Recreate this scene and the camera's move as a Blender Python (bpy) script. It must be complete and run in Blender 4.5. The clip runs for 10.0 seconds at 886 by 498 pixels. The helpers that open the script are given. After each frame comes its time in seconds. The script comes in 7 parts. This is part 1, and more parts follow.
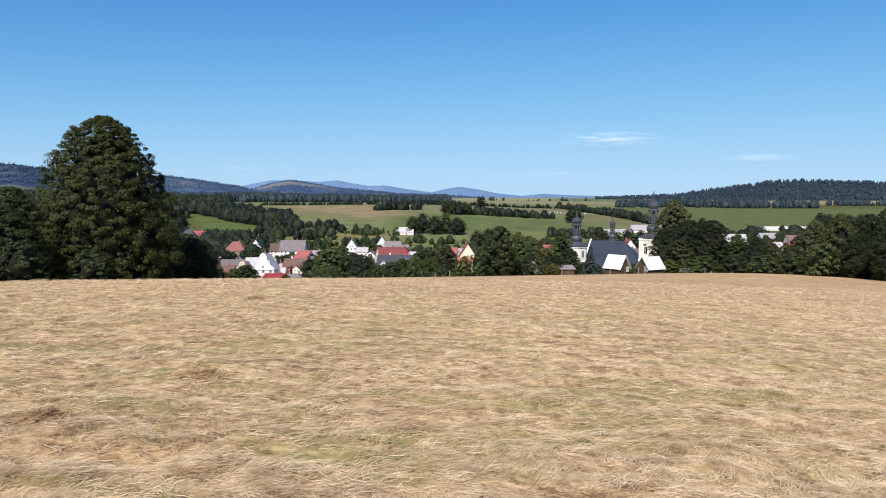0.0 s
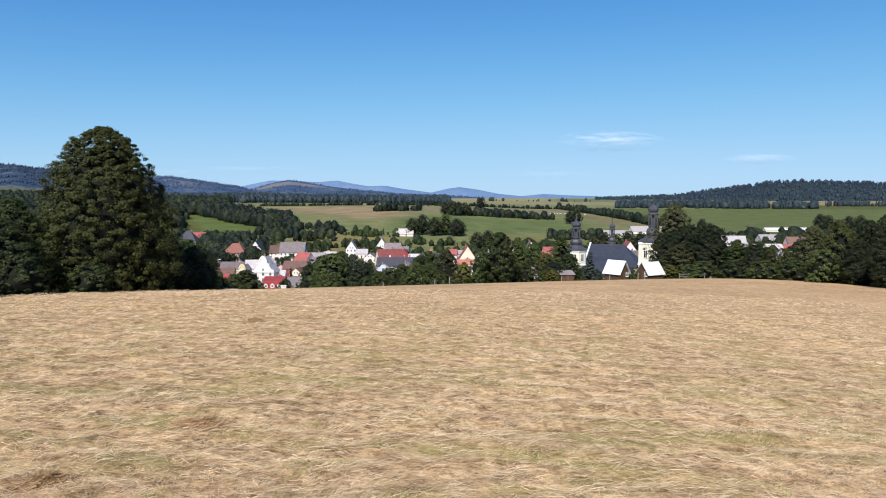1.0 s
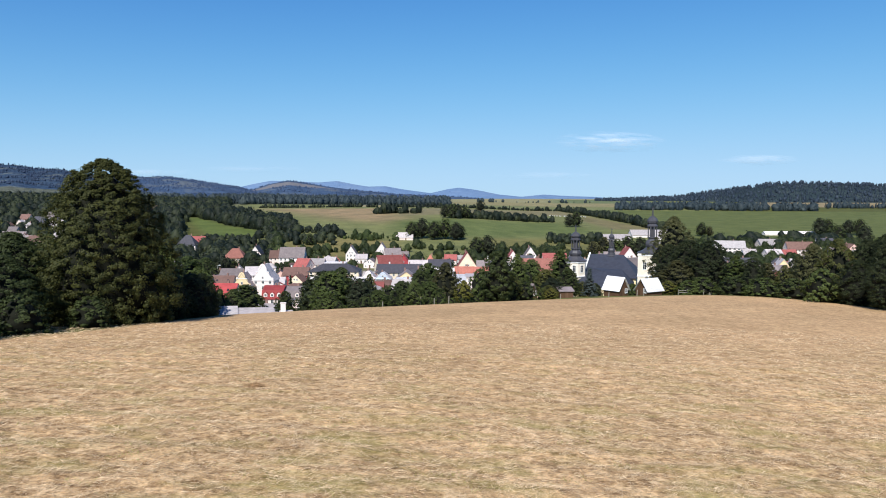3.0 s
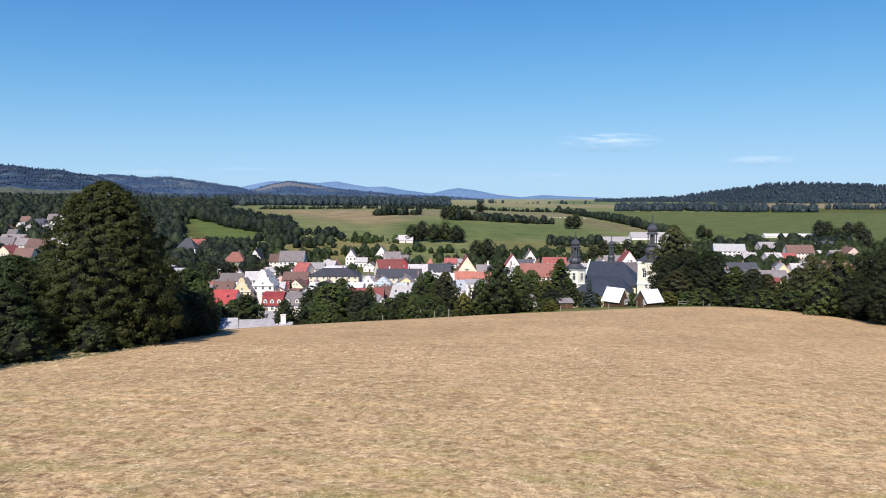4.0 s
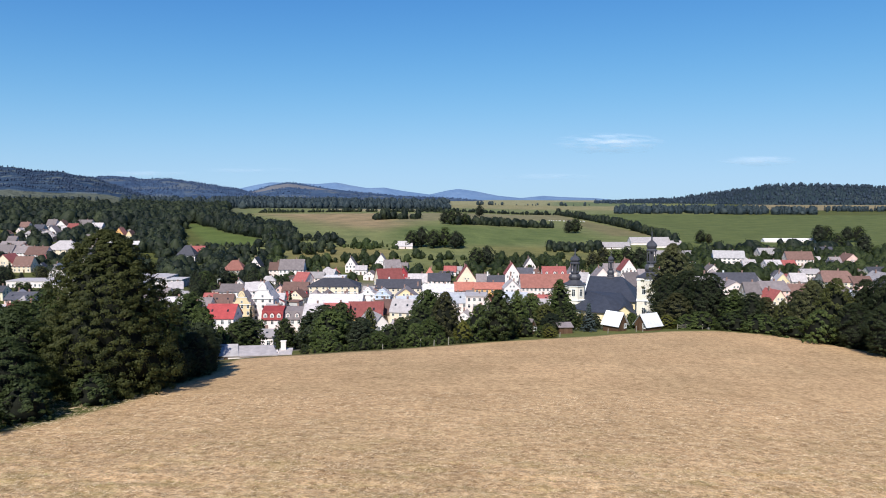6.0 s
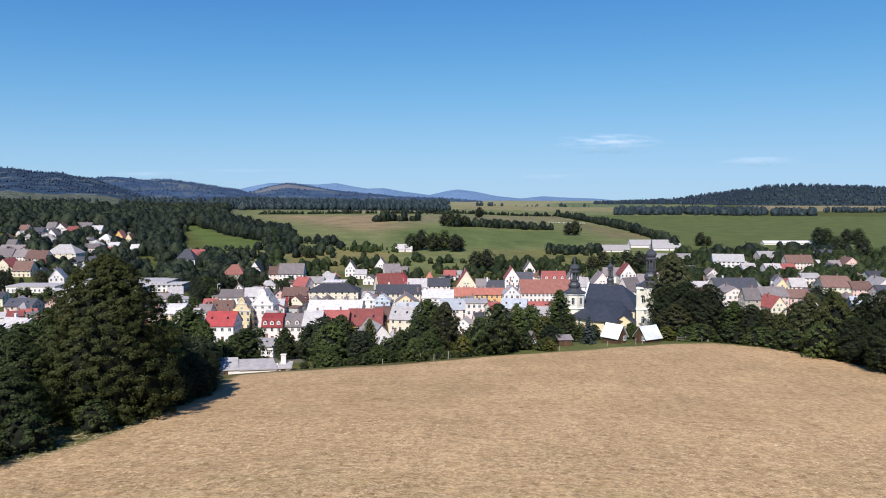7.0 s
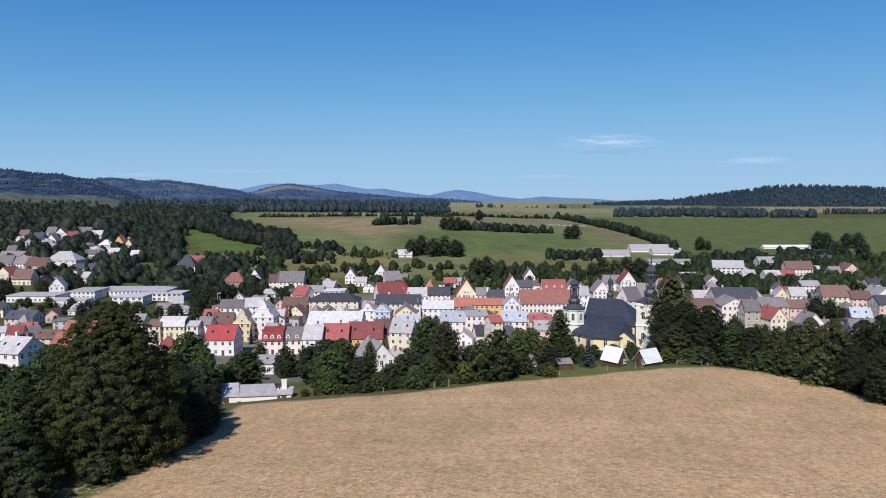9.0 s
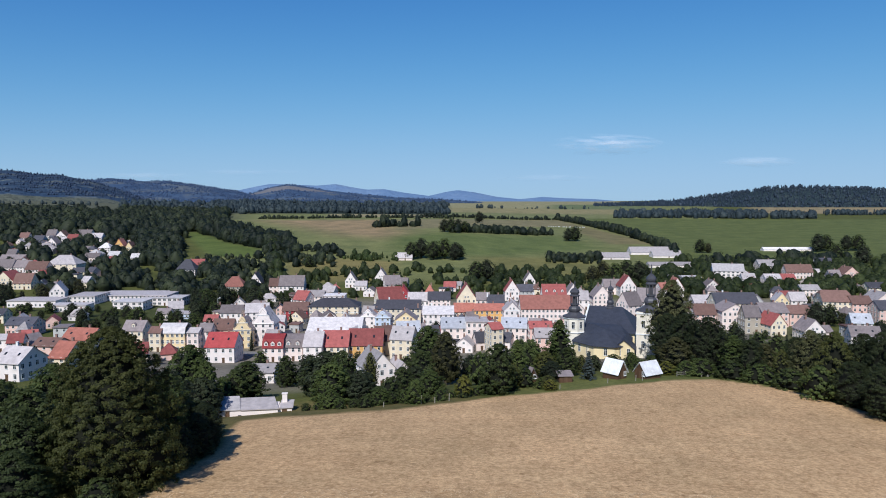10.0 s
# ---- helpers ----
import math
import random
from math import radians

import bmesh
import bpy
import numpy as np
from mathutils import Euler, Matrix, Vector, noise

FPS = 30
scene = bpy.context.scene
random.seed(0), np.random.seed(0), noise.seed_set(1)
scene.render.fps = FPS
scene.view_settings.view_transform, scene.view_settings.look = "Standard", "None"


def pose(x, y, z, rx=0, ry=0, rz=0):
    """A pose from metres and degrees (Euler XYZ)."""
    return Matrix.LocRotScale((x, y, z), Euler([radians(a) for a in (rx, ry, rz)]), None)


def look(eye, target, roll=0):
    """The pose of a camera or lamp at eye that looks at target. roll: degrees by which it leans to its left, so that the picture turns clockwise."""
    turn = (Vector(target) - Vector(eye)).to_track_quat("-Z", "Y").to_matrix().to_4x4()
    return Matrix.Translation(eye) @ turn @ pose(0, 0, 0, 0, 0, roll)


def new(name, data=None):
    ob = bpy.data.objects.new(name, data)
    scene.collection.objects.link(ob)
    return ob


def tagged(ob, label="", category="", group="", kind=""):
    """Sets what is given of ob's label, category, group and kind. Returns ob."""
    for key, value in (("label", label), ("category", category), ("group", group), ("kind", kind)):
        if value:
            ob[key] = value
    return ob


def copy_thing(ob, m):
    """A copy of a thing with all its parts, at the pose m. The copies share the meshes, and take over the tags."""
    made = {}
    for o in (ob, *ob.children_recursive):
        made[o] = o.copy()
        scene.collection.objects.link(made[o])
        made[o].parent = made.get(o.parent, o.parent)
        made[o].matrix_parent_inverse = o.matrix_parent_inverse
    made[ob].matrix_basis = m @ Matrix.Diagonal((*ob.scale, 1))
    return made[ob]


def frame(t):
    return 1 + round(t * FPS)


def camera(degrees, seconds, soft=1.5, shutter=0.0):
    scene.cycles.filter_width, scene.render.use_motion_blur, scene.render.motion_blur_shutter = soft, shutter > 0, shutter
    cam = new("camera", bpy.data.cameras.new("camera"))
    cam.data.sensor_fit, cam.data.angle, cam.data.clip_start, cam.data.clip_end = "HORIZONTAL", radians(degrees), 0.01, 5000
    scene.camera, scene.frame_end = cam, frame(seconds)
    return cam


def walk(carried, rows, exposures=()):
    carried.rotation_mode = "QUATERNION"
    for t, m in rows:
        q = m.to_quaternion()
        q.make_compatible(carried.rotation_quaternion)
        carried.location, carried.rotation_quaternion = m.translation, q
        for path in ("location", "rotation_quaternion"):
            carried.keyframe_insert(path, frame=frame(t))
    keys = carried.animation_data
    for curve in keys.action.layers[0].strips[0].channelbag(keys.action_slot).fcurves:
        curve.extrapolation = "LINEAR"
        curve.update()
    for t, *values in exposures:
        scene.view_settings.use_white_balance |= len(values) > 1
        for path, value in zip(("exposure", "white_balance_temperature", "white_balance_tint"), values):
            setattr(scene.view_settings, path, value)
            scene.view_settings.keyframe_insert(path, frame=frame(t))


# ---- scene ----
cam = camera(66.0, 10.0, soft=1.0)
# seconds, x, y, z, yaw, pitch, roll: a drone that climbs straight up
PATH = [
    (0.0, 0.03, -0.12, 4.50, 0.000, -4.245, 0.0), (0.5, 0.03, -0.10, 5.06, -0.012, -4.245, 0.0),
    (1.0, 0.04, -0.09, 5.80, -0.020, -4.242, 0.0), (1.5, 0.06, -0.09, 6.53, -0.026, -4.240, -0.01),
    (2.0, 0.09, -0.10, 7.45, -0.028, -4.240, -0.03), (2.5, 0.10, -0.10, 8.53, -0.030, -4.242, -0.06),
    (4.0, 0.07, -0.03, 12.48, -0.045, -4.248, -0.10), (4.5, 0.05, -0.01, 13.91, -0.055, -4.245, -0.09),
    (5.0, 0.04, 0.02, 15.38, -0.062, -4.240, -0.075), (5.5, 0.03, 0.04, 16.86, -0.072, -4.240, -0.06),
    (7.0, 0.00, 0.03, 21.43, -0.115, -4.235, -0.02), (7.5, -0.02, 0.05, 22.90, -0.122, -4.238, -0.01),
    (8.0, -0.04, 0.08, 24.40, -0.125, -4.246, 0.0), (8.5, -0.06, 0.08, 25.87, -0.127, -4.262, 0.01),
    (9.0, -0.09, 0.12, 27.36, -0.129, -4.274, 0.02), (9.5, -0.13, 0.16, 28.84, -0.130, -4.276, 0.035),
    (10.0, -0.16, 0.19, 30.40, -0.130, -4.276, 0.05),
]
EXPOSURES = [(0.0, 0.15, 6150, 10), (4.5, 0.15, 6150, 10), (7.0, 0.03, 6050, 10), (8.5, -0.12, 5920, 10), (10.0, -0.23, 5800, 10)]
walk(cam, [(t, pose(x, y, z, 90 + pitch, roll, yaw)) for t, x, y, z, yaw, pitch, roll in PATH], EXPOSURES)

# ---- light ----
SUN = Vector((-0.22, -0.80, 0.80)).normalized()
world = bpy.data.worlds.new("sky")
scene.world = world
world.use_nodes = True
wn = world.node_tree.nodes
sky = wn.new("ShaderNodeTexSky")
sky.sky_type = "NISHITA"
sky.sun_disc = False
sky.sun_elevation = math.asin(SUN.z)
sky.sun_rotation = math.atan2(SUN.x, SUN.y)
sky.altitude = 1500
sky.air_density, sky.dust_density, sky.ozone_density = 0.8, 0.0, 1.2
deep = wn.new("ShaderNodeHueSaturation")
deep.inputs["Saturation"].default_value = 1.3
soften = wn.new("ShaderNodeGamma")
soften.inputs[1].default_value = 0.8
world.node_tree.links.new(sky.outputs[0], soften.inputs[0])
world.node_tree.links.new(soften.outputs[0], deep.inputs["Color"])
cool = wn.new("ShaderNodeMix")
cool.data_type, cool.blend_type = "RGBA", "MULTIPLY"
cool.inputs[0].default_value, cool.inputs[7].default_value = 1.0, (0.76, 0.995, 1.12, 1)
world.node_tree.links.new(deep.outputs[0], cool.inputs[6])
# a fitted curve for each colour channel holds back the glare near the horizon
split_sky, join_sky = wn.new("ShaderNodeSeparateColor"), wn.new("ShaderNodeCombineColor")
world.node_tree.links.new(cool.outputs[2], split_sky.inputs[0])
for band, power, knee, gain in ((0, 1.75, 2.0, 1.80), (1, 2.0, 4.5, 1.11), (2, 2.0, 7.1, 0.92)):
    steep, under, over, lift = (wn.new("ShaderNodeMath") for _ in range(4))
    steep.operation, under.operation, over.operation, lift.operation = "POWER", "MULTIPLY_ADD", "DIVIDE", "MULTIPLY"
    steep.inputs[1].default_value, under.inputs[1].default_value, under.inputs[2].default_value, lift.inputs[1].default_value = power, 1 / knee, 1.0, gain
    world.node_tree.links.new(split_sky.outputs[band], steep.inputs[0])
    world.node_tree.links.new(steep.outputs[0], under.inputs[0])
    world.node_tree.links.new(steep.outputs[0], over.inputs[0])
    world.node_tree.links.new(under.outputs[0], over.inputs[1])
    world.node_tree.links.new(over.outputs[0], lift.inputs[0])
    world.node_tree.links.new(lift.outputs[0], join_sky.inputs[band])
world.node_tree.links.new(join_sky.outputs[0], wn["Background"].inputs[0])
wn["Background"].inputs[1].default_value = 0.140
sun = new("sun", bpy.data.lights.new("sun", "SUN"))
sun.data.energy, sun.data.angle, sun.data.color = 5.3, radians(0.5), (1.0, 0.95, 0.87)
sun.matrix_world = look(SUN * 100, (0, 0, 0))
# ---- the lie of the land ----
AZ = (-0.65, -0.30, -0.05, 0.22, 0.60)
DIST = (165, 200, 240, 290, 400, 550, 700, 900, 1200, 1800, 2600, 5000)
LEVEL = (
    (-20, -25, -29, -34, -37, -33, -24, -14, 2, 22, 34, 40),
    (-20, -28, -34, -39, -41, -39, -32, -21, -11, 2, 14, 20),
    (-16, -26, -34, -39, -41, -39, -31, -18, -7, -5, 5, 10),
    (-14, -20, -26, -34, -40, -40, -37, -31, -26, -12, 5, 8),
    (-18, -25, -31, -36, -38, -40, -37, -33, -28, -14, 0, 10),
)


def smooth(e0, e1, v):
    t = np.clip((v - e0) / (e1 - e0), 0, 1)
    return t * t * (3 - 2 * t)


def field_edge(x):
    """How far the mown field reaches, ahead, at x."""
    return np.interp(x, (-60, -43, -16, -5, 9, 19, 35, 54, 65, 73, 78, 81, 84, 110), (133, 133, 134.5, 136.5, 142.5, 146.5, 153.5, 160.5, 163.5, 157.5, 149.5, 137.5, 124, 60))


def hill(x, y):
    yy, xx = np.clip(y, -120, 190), np.clip(x, -90, 110)
    return -0.0326 * yy - 0.00038 * yy ** 2 + 0.00085 * yy * xx * smooth(-40, 40, yy) - 0.00044 * xx * xx - 0.0783 * xx


def land(x, y):
    """Height of the ground at x, y (arrays)."""
    x, y = np.asarray(x, float), np.asarray(y, float)
    d = np.clip(y, 165, 5000)
    az = np.clip(x / np.maximum(y, 165), -0.65, 0.60)
    rows = [np.interp(d, DIST, r) for r in LEVEL]
    far = np.zeros_like(d)
    wsum = np.zeros_like(d)
    for a, r in zip(AZ, rows):
        w = np.exp(-((az - a) / 0.15) ** 2) + 1e-9
        far, wsum = far + w * r, wsum + w
    far = far / wsum
    edge = np.clip(field_edge(x), 60, 165)
    t = smooth(edge - 2, edge + 36, y)
    return hill(x, np.minimum(y, 190)) * (1 - t) + far * t


def land1(x, y):
    return float(land(np.array([x]), np.array([y]))[0])
# ---- materials ----
def nodes_of(name):
    m = bpy.data.materials.new(name)
    m.use_nodes = True
    nt = m.node_tree
    return m, nt, nt.nodes["Principled BSDF"]


def surface(name, colour, rough=0.8, vary=0.25, scale=1.5, fine=12.0, bump=0.3, metal=0.0, dist=0.02, differ=0.0):
    """A plain surface with stains at a large scale and grain at a fine one."""
    m, nt, b = nodes_of(name)
    n, ln = nt.nodes, nt.links
    co = n.new("ShaderNodeTexCoord")
    big, small = n.new("ShaderNodeTexNoise"), n.new("ShaderNodeTexNoise")
    big.inputs["Scale"].default_value, small.inputs["Scale"].default_value = scale / 4, fine
    big.inputs["Detail"].default_value = small.inputs["Detail"].default_value = 5
    ln.new(co.outputs["Object"], big.inputs["Vector"])
    ln.new(co.outputs["Object"], small.inputs["Vector"])
    mix = n.new("ShaderNodeMix")
    mix.data_type = "RGBA"
    mix.inputs[6].default_value = (*[c * (1 - vary) for c in colour], 1)
    mix.inputs[7].default_value = (*[min(1, c * (1 + vary * 0.8)) for c in colour], 1)
    add = n.new("ShaderNodeMath")
    add.operation = "MULTIPLY_ADD"
    ln.new(big.outputs[0], add.inputs[0])
    add.inputs[1].default_value = 0.65
    half = n.new("ShaderNodeMath")
    half.operation = "MULTIPLY"
    half.inputs[1].default_value = 0.35
    ln.new(small.outputs[0], half.inputs[0])
    ln.new(half.outputs[0], add.inputs[2])
    ramp = n.new("ShaderNodeMapRange")
    ramp.inputs[1].default_value, ramp.inputs[2].default_value = 0.3, 0.7
    ln.new(add.outputs[0], ramp.inputs[0])
    ln.new(ramp.outputs[0], mix.inputs[0])
    if differ:
        # no two houses are painted or weathered quite alike
        info, tone, shade = n.new("ShaderNodeObjectInfo"), n.new("ShaderNodeMapRange"), n.new("ShaderNodeMix")
        tone.inputs[3].default_value, tone.inputs[4].default_value = 1 - differ, 1 + differ * 0.6
        shade.data_type, shade.blend_type = "RGBA", "MULTIPLY"
        shade.inputs[0].default_value = 1.0
        ln.new(info.outputs["Random"], tone.inputs[0])
        ln.new(mix.outputs[2], shade.inputs[6])
        ln.new(tone.outputs[0], shade.inputs[7])
        ln.new(shade.outputs[2], b.inputs["Base Color"])
    else:
        ln.new(mix.outputs[2], b.inputs["Base Color"])
    bp = n.new("ShaderNodeBump")
    bp.inputs["Strength"].default_value, bp.inputs["Distance"].default_value = bump, dist
    ln.new(small.outputs[0], bp.inputs["Height"])
    ln.new(bp.outputs[0], b.inputs["Normal"])
    b.inputs["Roughness"].default_value, b.inputs["Metallic"].default_value = rough, metal
    b.inputs["Specular IOR Level"].default_value = 0.25
    return m


def roofing(name, colour, rows=3.0, rough=0.75, vary=0.3):
    """Roof covering: courses across the slope, with patches of age."""
    m = surface(name, colour, rough, vary, 2.6, 7.0, 0.2, differ=0.34)
    nt = m.node_tree
    n, ln = nt.nodes, nt.links
    co, wave = n.new("ShaderNodeTexCoord"), n.new("ShaderNodeTexWave")
    wave.bands_direction = "Z"
    wave.inputs["Scale"].default_value, wave.inputs["Distortion"].default_value = rows, 0.6
    ln.new(co.outputs["Object"], wave.inputs["Vector"])
    bp = [x for x in n if x.bl_idname == "ShaderNodeBump"][0]
    b2 = n.new("ShaderNodeBump")
    b2.inputs["Strength"].default_value, b2.inputs["Distance"].default_value = 0.5, 0.04
    ln.new(wave.outputs[0], b2.inputs["Height"])
    ln.new(bp.outputs[0], b2.inputs["Normal"])
    ln.new(b2.outputs[0], n["Principled BSDF"].inputs["Normal"])
    return m


def foliage(name, dark, light, through_light=0.35, speck=0.45, grain=0.35):
    """Leaves: each one its own shade of green, with light that passes through."""
    m, nt, b = nodes_of(name)
    n, ln = nt.nodes, nt.links
    geo, info, noise_t = n.new("ShaderNodeNewGeometry"), n.new("ShaderNodeObjectInfo"), n.new("ShaderNodeTexNoise")
    noise_t.inputs["Scale"].default_value = grain
    ln.new(geo.outputs["Position"], noise_t.inputs["Vector"])
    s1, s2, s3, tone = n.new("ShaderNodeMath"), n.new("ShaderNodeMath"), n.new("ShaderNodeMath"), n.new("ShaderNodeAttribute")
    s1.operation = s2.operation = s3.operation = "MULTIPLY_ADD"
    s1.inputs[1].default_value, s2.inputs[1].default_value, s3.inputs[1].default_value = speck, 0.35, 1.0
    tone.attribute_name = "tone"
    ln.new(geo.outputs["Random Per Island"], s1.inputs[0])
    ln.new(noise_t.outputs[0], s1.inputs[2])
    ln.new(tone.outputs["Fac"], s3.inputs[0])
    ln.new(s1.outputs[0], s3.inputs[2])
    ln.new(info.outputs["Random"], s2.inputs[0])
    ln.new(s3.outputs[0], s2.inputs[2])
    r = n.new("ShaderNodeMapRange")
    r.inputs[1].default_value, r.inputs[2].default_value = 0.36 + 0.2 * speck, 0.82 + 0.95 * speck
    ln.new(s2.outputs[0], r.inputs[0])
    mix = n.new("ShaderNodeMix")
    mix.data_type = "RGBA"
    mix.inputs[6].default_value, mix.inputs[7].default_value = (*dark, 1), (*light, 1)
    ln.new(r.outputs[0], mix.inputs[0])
    ln.new(mix.outputs[2], b.inputs["Base Color"])
    b.inputs["Roughness"].default_value = 0.65
    b.inputs["Specular IOR Level"].default_value = 0.25
    tr, sh = n.new("ShaderNodeBsdfTranslucent"), n.new("ShaderNodeMixShader")
    ln.new(mix.outputs[2], tr.inputs[0])
    sh.inputs[0].default_value = through_light
    ln.new(b.outputs[0], sh.inputs[1])
    ln.new(tr.outputs[0], sh.inputs[2])
    ln.new(sh.outputs[0], n["Material Output"].inputs[0])
    return m


WALL = {k: surface(k + "_render", c, 0.9, 0.16, 1.6, 6.0, 0.15, differ=0.06) for k, c in {
    "white": (0.86, 0.755, 0.69), "cream": (0.81, 0.68, 0.49), "yellow": (0.80, 0.62, 0.36), "orange": (0.72, 0.42, 0.15),
    "pink": (0.78, 0.52, 0.43), "grey": (0.50, 0.48, 0.45), "red": (0.38, 0.06, 0.065), "stone": (0.42, 0.36, 0.28),
    "gold": (0.80, 0.65, 0.38), "ivory": (0.80, 0.72, 0.58), "pale": (0.84, 0.69, 0.61), "brown": (0.16, 0.09, 0.05), "ochre": (0.62, 0.42, 0.20), "blue": (0.55, 0.62, 0.72)}.items()}
ROOF = {k: roofing(k + "_roofing", c, rows, r) for k, c, rows, r in (
    ("red", (0.38, 0.062, 0.058), 3, 0.6), ("tile", (0.39, 0.16, 0.12), 3, 0.8), ("maroon", (0.33, 0.095, 0.082), 3, 0.75),
    ("brown", (0.19, 0.108, 0.085), 3, 0.8), ("slate", (0.082, 0.078, 0.090), 3, 0.7), ("grey", (0.25, 0.205, 0.195), 3, 0.7),
    ("silver", (0.46, 0.405, 0.385), 1.2, 0.6), ("white", (0.66, 0.60, 0.57), 1.0, 0.6), ("bright", (0.86, 0.83, 0.80), 1.0, 0.5), ("blue", (0.44, 0.44, 0.46), 1.5, 0.6),
    ("orange", (0.41, 0.15, 0.105), 3, 0.75))}
FRAME_PAINT = surface("window_paint", (0.75, 0.74, 0.70), 0.5, 0.1, 2, 10, 0.1)
TRIM = surface("white_trim", (0.78, 0.77, 0.73), 0.8, 0.1, 2, 8, 0.1)
GLASS, _nt, _b = nodes_of("window_glass")
_b.inputs["Base Color"].default_value, _b.inputs["Roughness"].default_value = (0.02, 0.025, 0.03, 1), 0.06
DOOR = surface("door_wood", (0.12, 0.07, 0.04), 0.6, 0.3, 4, 20, 0.2)
CHIMNEY = surface("chimney_brick", (0.30, 0.185, 0.145), 0.9, 0.3, 3, 14, 0.4)
TIMBER = surface("weathered_timber", (0.10, 0.055, 0.03), 0.85, 0.35, 3, 25, 0.4)
POST = surface("grey_post_wood", (0.30, 0.27, 0.22), 0.9, 0.3, 6, 40, 0.4)
SLATE = roofing("church_slate", (0.044, 0.048, 0.063), 3, 0.65)
COPPER = surface("dark_dome_sheet", (0.070, 0.068, 0.076), 0.45, 0.3, 1.5, 6, 0.15)
BARK = surface("bark", (0.09, 0.07, 0.05), 0.95, 0.4, 3, 14, 0.8, dist=0.05)
# near-black twig colour, which paints the shade deep inside the crowns
TWIG_SHADE = surface("twigs_painted_as_shade", (0.009, 0.010, 0.005), 0.95, 0.4, 3, 14, 0.8, dist=0.05)
LEAF = {
    "linden": foliage("linden_leaves", (0.024, 0.031, 0.008), (0.102, 0.104, 0.025)),
    "dark": foliage("dark_leaves", (0.025, 0.036, 0.011), (0.084, 0.104, 0.030)),
    "mid": foliage("green_leaves", (0.033, 0.049, 0.013), (0.124, 0.154, 0.040)),
    "deep": foliage("deep_green_leaves", (0.017, 0.024, 0.009), (0.048, 0.059, 0.020)),
    "light": foliage("light_leaves", (0.048, 0.056, 0.013), (0.140, 0.140, 0.036)),
    "pale": foliage("pale_olive_leaves", (0.060, 0.064, 0.022), (0.165, 0.160, 0.064)),
    "lime": foliage("yellow_green_leaves", (0.077, 0.086, 0.014), (0.180, 0.167, 0.032)),
    "olive": foliage("olive_leaves", (0.038, 0.038, 0.013), (0.100, 0.094, 0.034)),
    "spruce": foliage("spruce_needles", (0.034, 0.046, 0.042), (0.080, 0.100, 0.095), 0.1),
    "fir": foliage("fir_needles", (0.018, 0.025, 0.012), (0.041, 0.050, 0.022), 0.1),
    "wood": foliage("woodland_leaves", (0.010, 0.016, 0.009), (0.050, 0.060, 0.025), 0.2, 0.30, 0.06),
    # the next four have the blue haze of distance mixed into their leaf colours
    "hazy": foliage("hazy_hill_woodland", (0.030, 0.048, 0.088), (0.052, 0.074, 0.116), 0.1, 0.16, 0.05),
    "haze": foliage("haze_tinted_hill_woodland", (0.046, 0.074, 0.140), (0.070, 0.100, 0.165), 0.1, 0.16, 0.02),
    "hill": foliage("haze_tinted_east_woodland", (0.026, 0.040, 0.058), (0.056, 0.072, 0.088), 0.1, 0.16, 0.05),
    "far": foliage("haze_tinted_woodland", (0.028, 0.041, 0.046), (0.060, 0.075, 0.070), 0.1, 0.16, 0.05),
}
# ---- ground: one sheet from under the camera to the horizon ----
def strew(lo, hi, step):
    return np.arange(lo, hi, step)


GX = np.concatenate([-np.geomspace(6000, 1020, 26), strew(-1000, -400, 11), strew(-400, -130, 5), strew(-130, -40, 2.5), strew(-40, 40, 0.5), strew(40, 130, 2.0), strew(130, 400, 5), strew(400, 1000, 11), np.geomspace(1020, 6000, 26)])
GY = np.concatenate([strew(-400, 0, 25), strew(0, 55, 0.45), strew(55, 200, 1.6), strew(200, 800, 4.5), strew(800, 1500, 9), np.geomspace(1510, 6000, 56)])
X, Y = np.meshgrid(GX, GY)


def swell(x, y):
    """The mown swaths: low tangled ridges across the slope, and lumps between them."""
    p = Vector((x * 0.9, y * 1.1, 0))
    return 0.10 * noise.noise(p) + 0.06 * noise.noise(p * 2.3) + 0.13 * noise.noise(Vector((x * 0.16 + y * 0.07, y * 0.62 - x * 0.05, 7)))


rough_bits = np.zeros_like(X)
for j in range(X.shape[0]):
    if -5 < GY[j] < 60:
        for i in range(X.shape[1]):
            if abs(GX[i]) < 41:
                rough_bits[j, i] = swell(GX[i], GY[j])
Z = land(X, Y) + rough_bits


def between(lo, hi, soft, v):
    return smooth(lo - soft, lo + soft, v) * (1 - smooth(hi - soft, hi + soft, v))


def within(x, y, ring, soft):
    """How far a place lies inside a field with the given corners: 0 outside, 1 inside, soft metres between."""
    inside = np.zeros(x.shape, bool)
    gap = np.full(x.shape, 1e9)
    for (ax, ay), (bx, by) in zip(ring, ring[1:] + ring[:1]):
        with np.errstate(divide="ignore", invalid="ignore"):
            inside ^= ((ay > y) != (by > y)) & (x < (bx - ax) * (y - ay) / (by - ay + 1e-9) + ax)
        u = np.clip(((x - ax) * (bx - ax) + (y - ay) * (by - ay)) / ((bx - ax) ** 2 + (by - ay) ** 2), 0, 1)
        gap = np.minimum(gap, np.hypot(x - ax - u * (bx - ax), y - ay - u * (by - ay)))
    return smooth(-soft, soft, np.where(inside, gap, -gap))


BELT = [(-348, 977), (-266, 842), (-213, 787), (-149, 720), (-162, 774), (-202, 834), (-282, 967), (-371, 1130)]


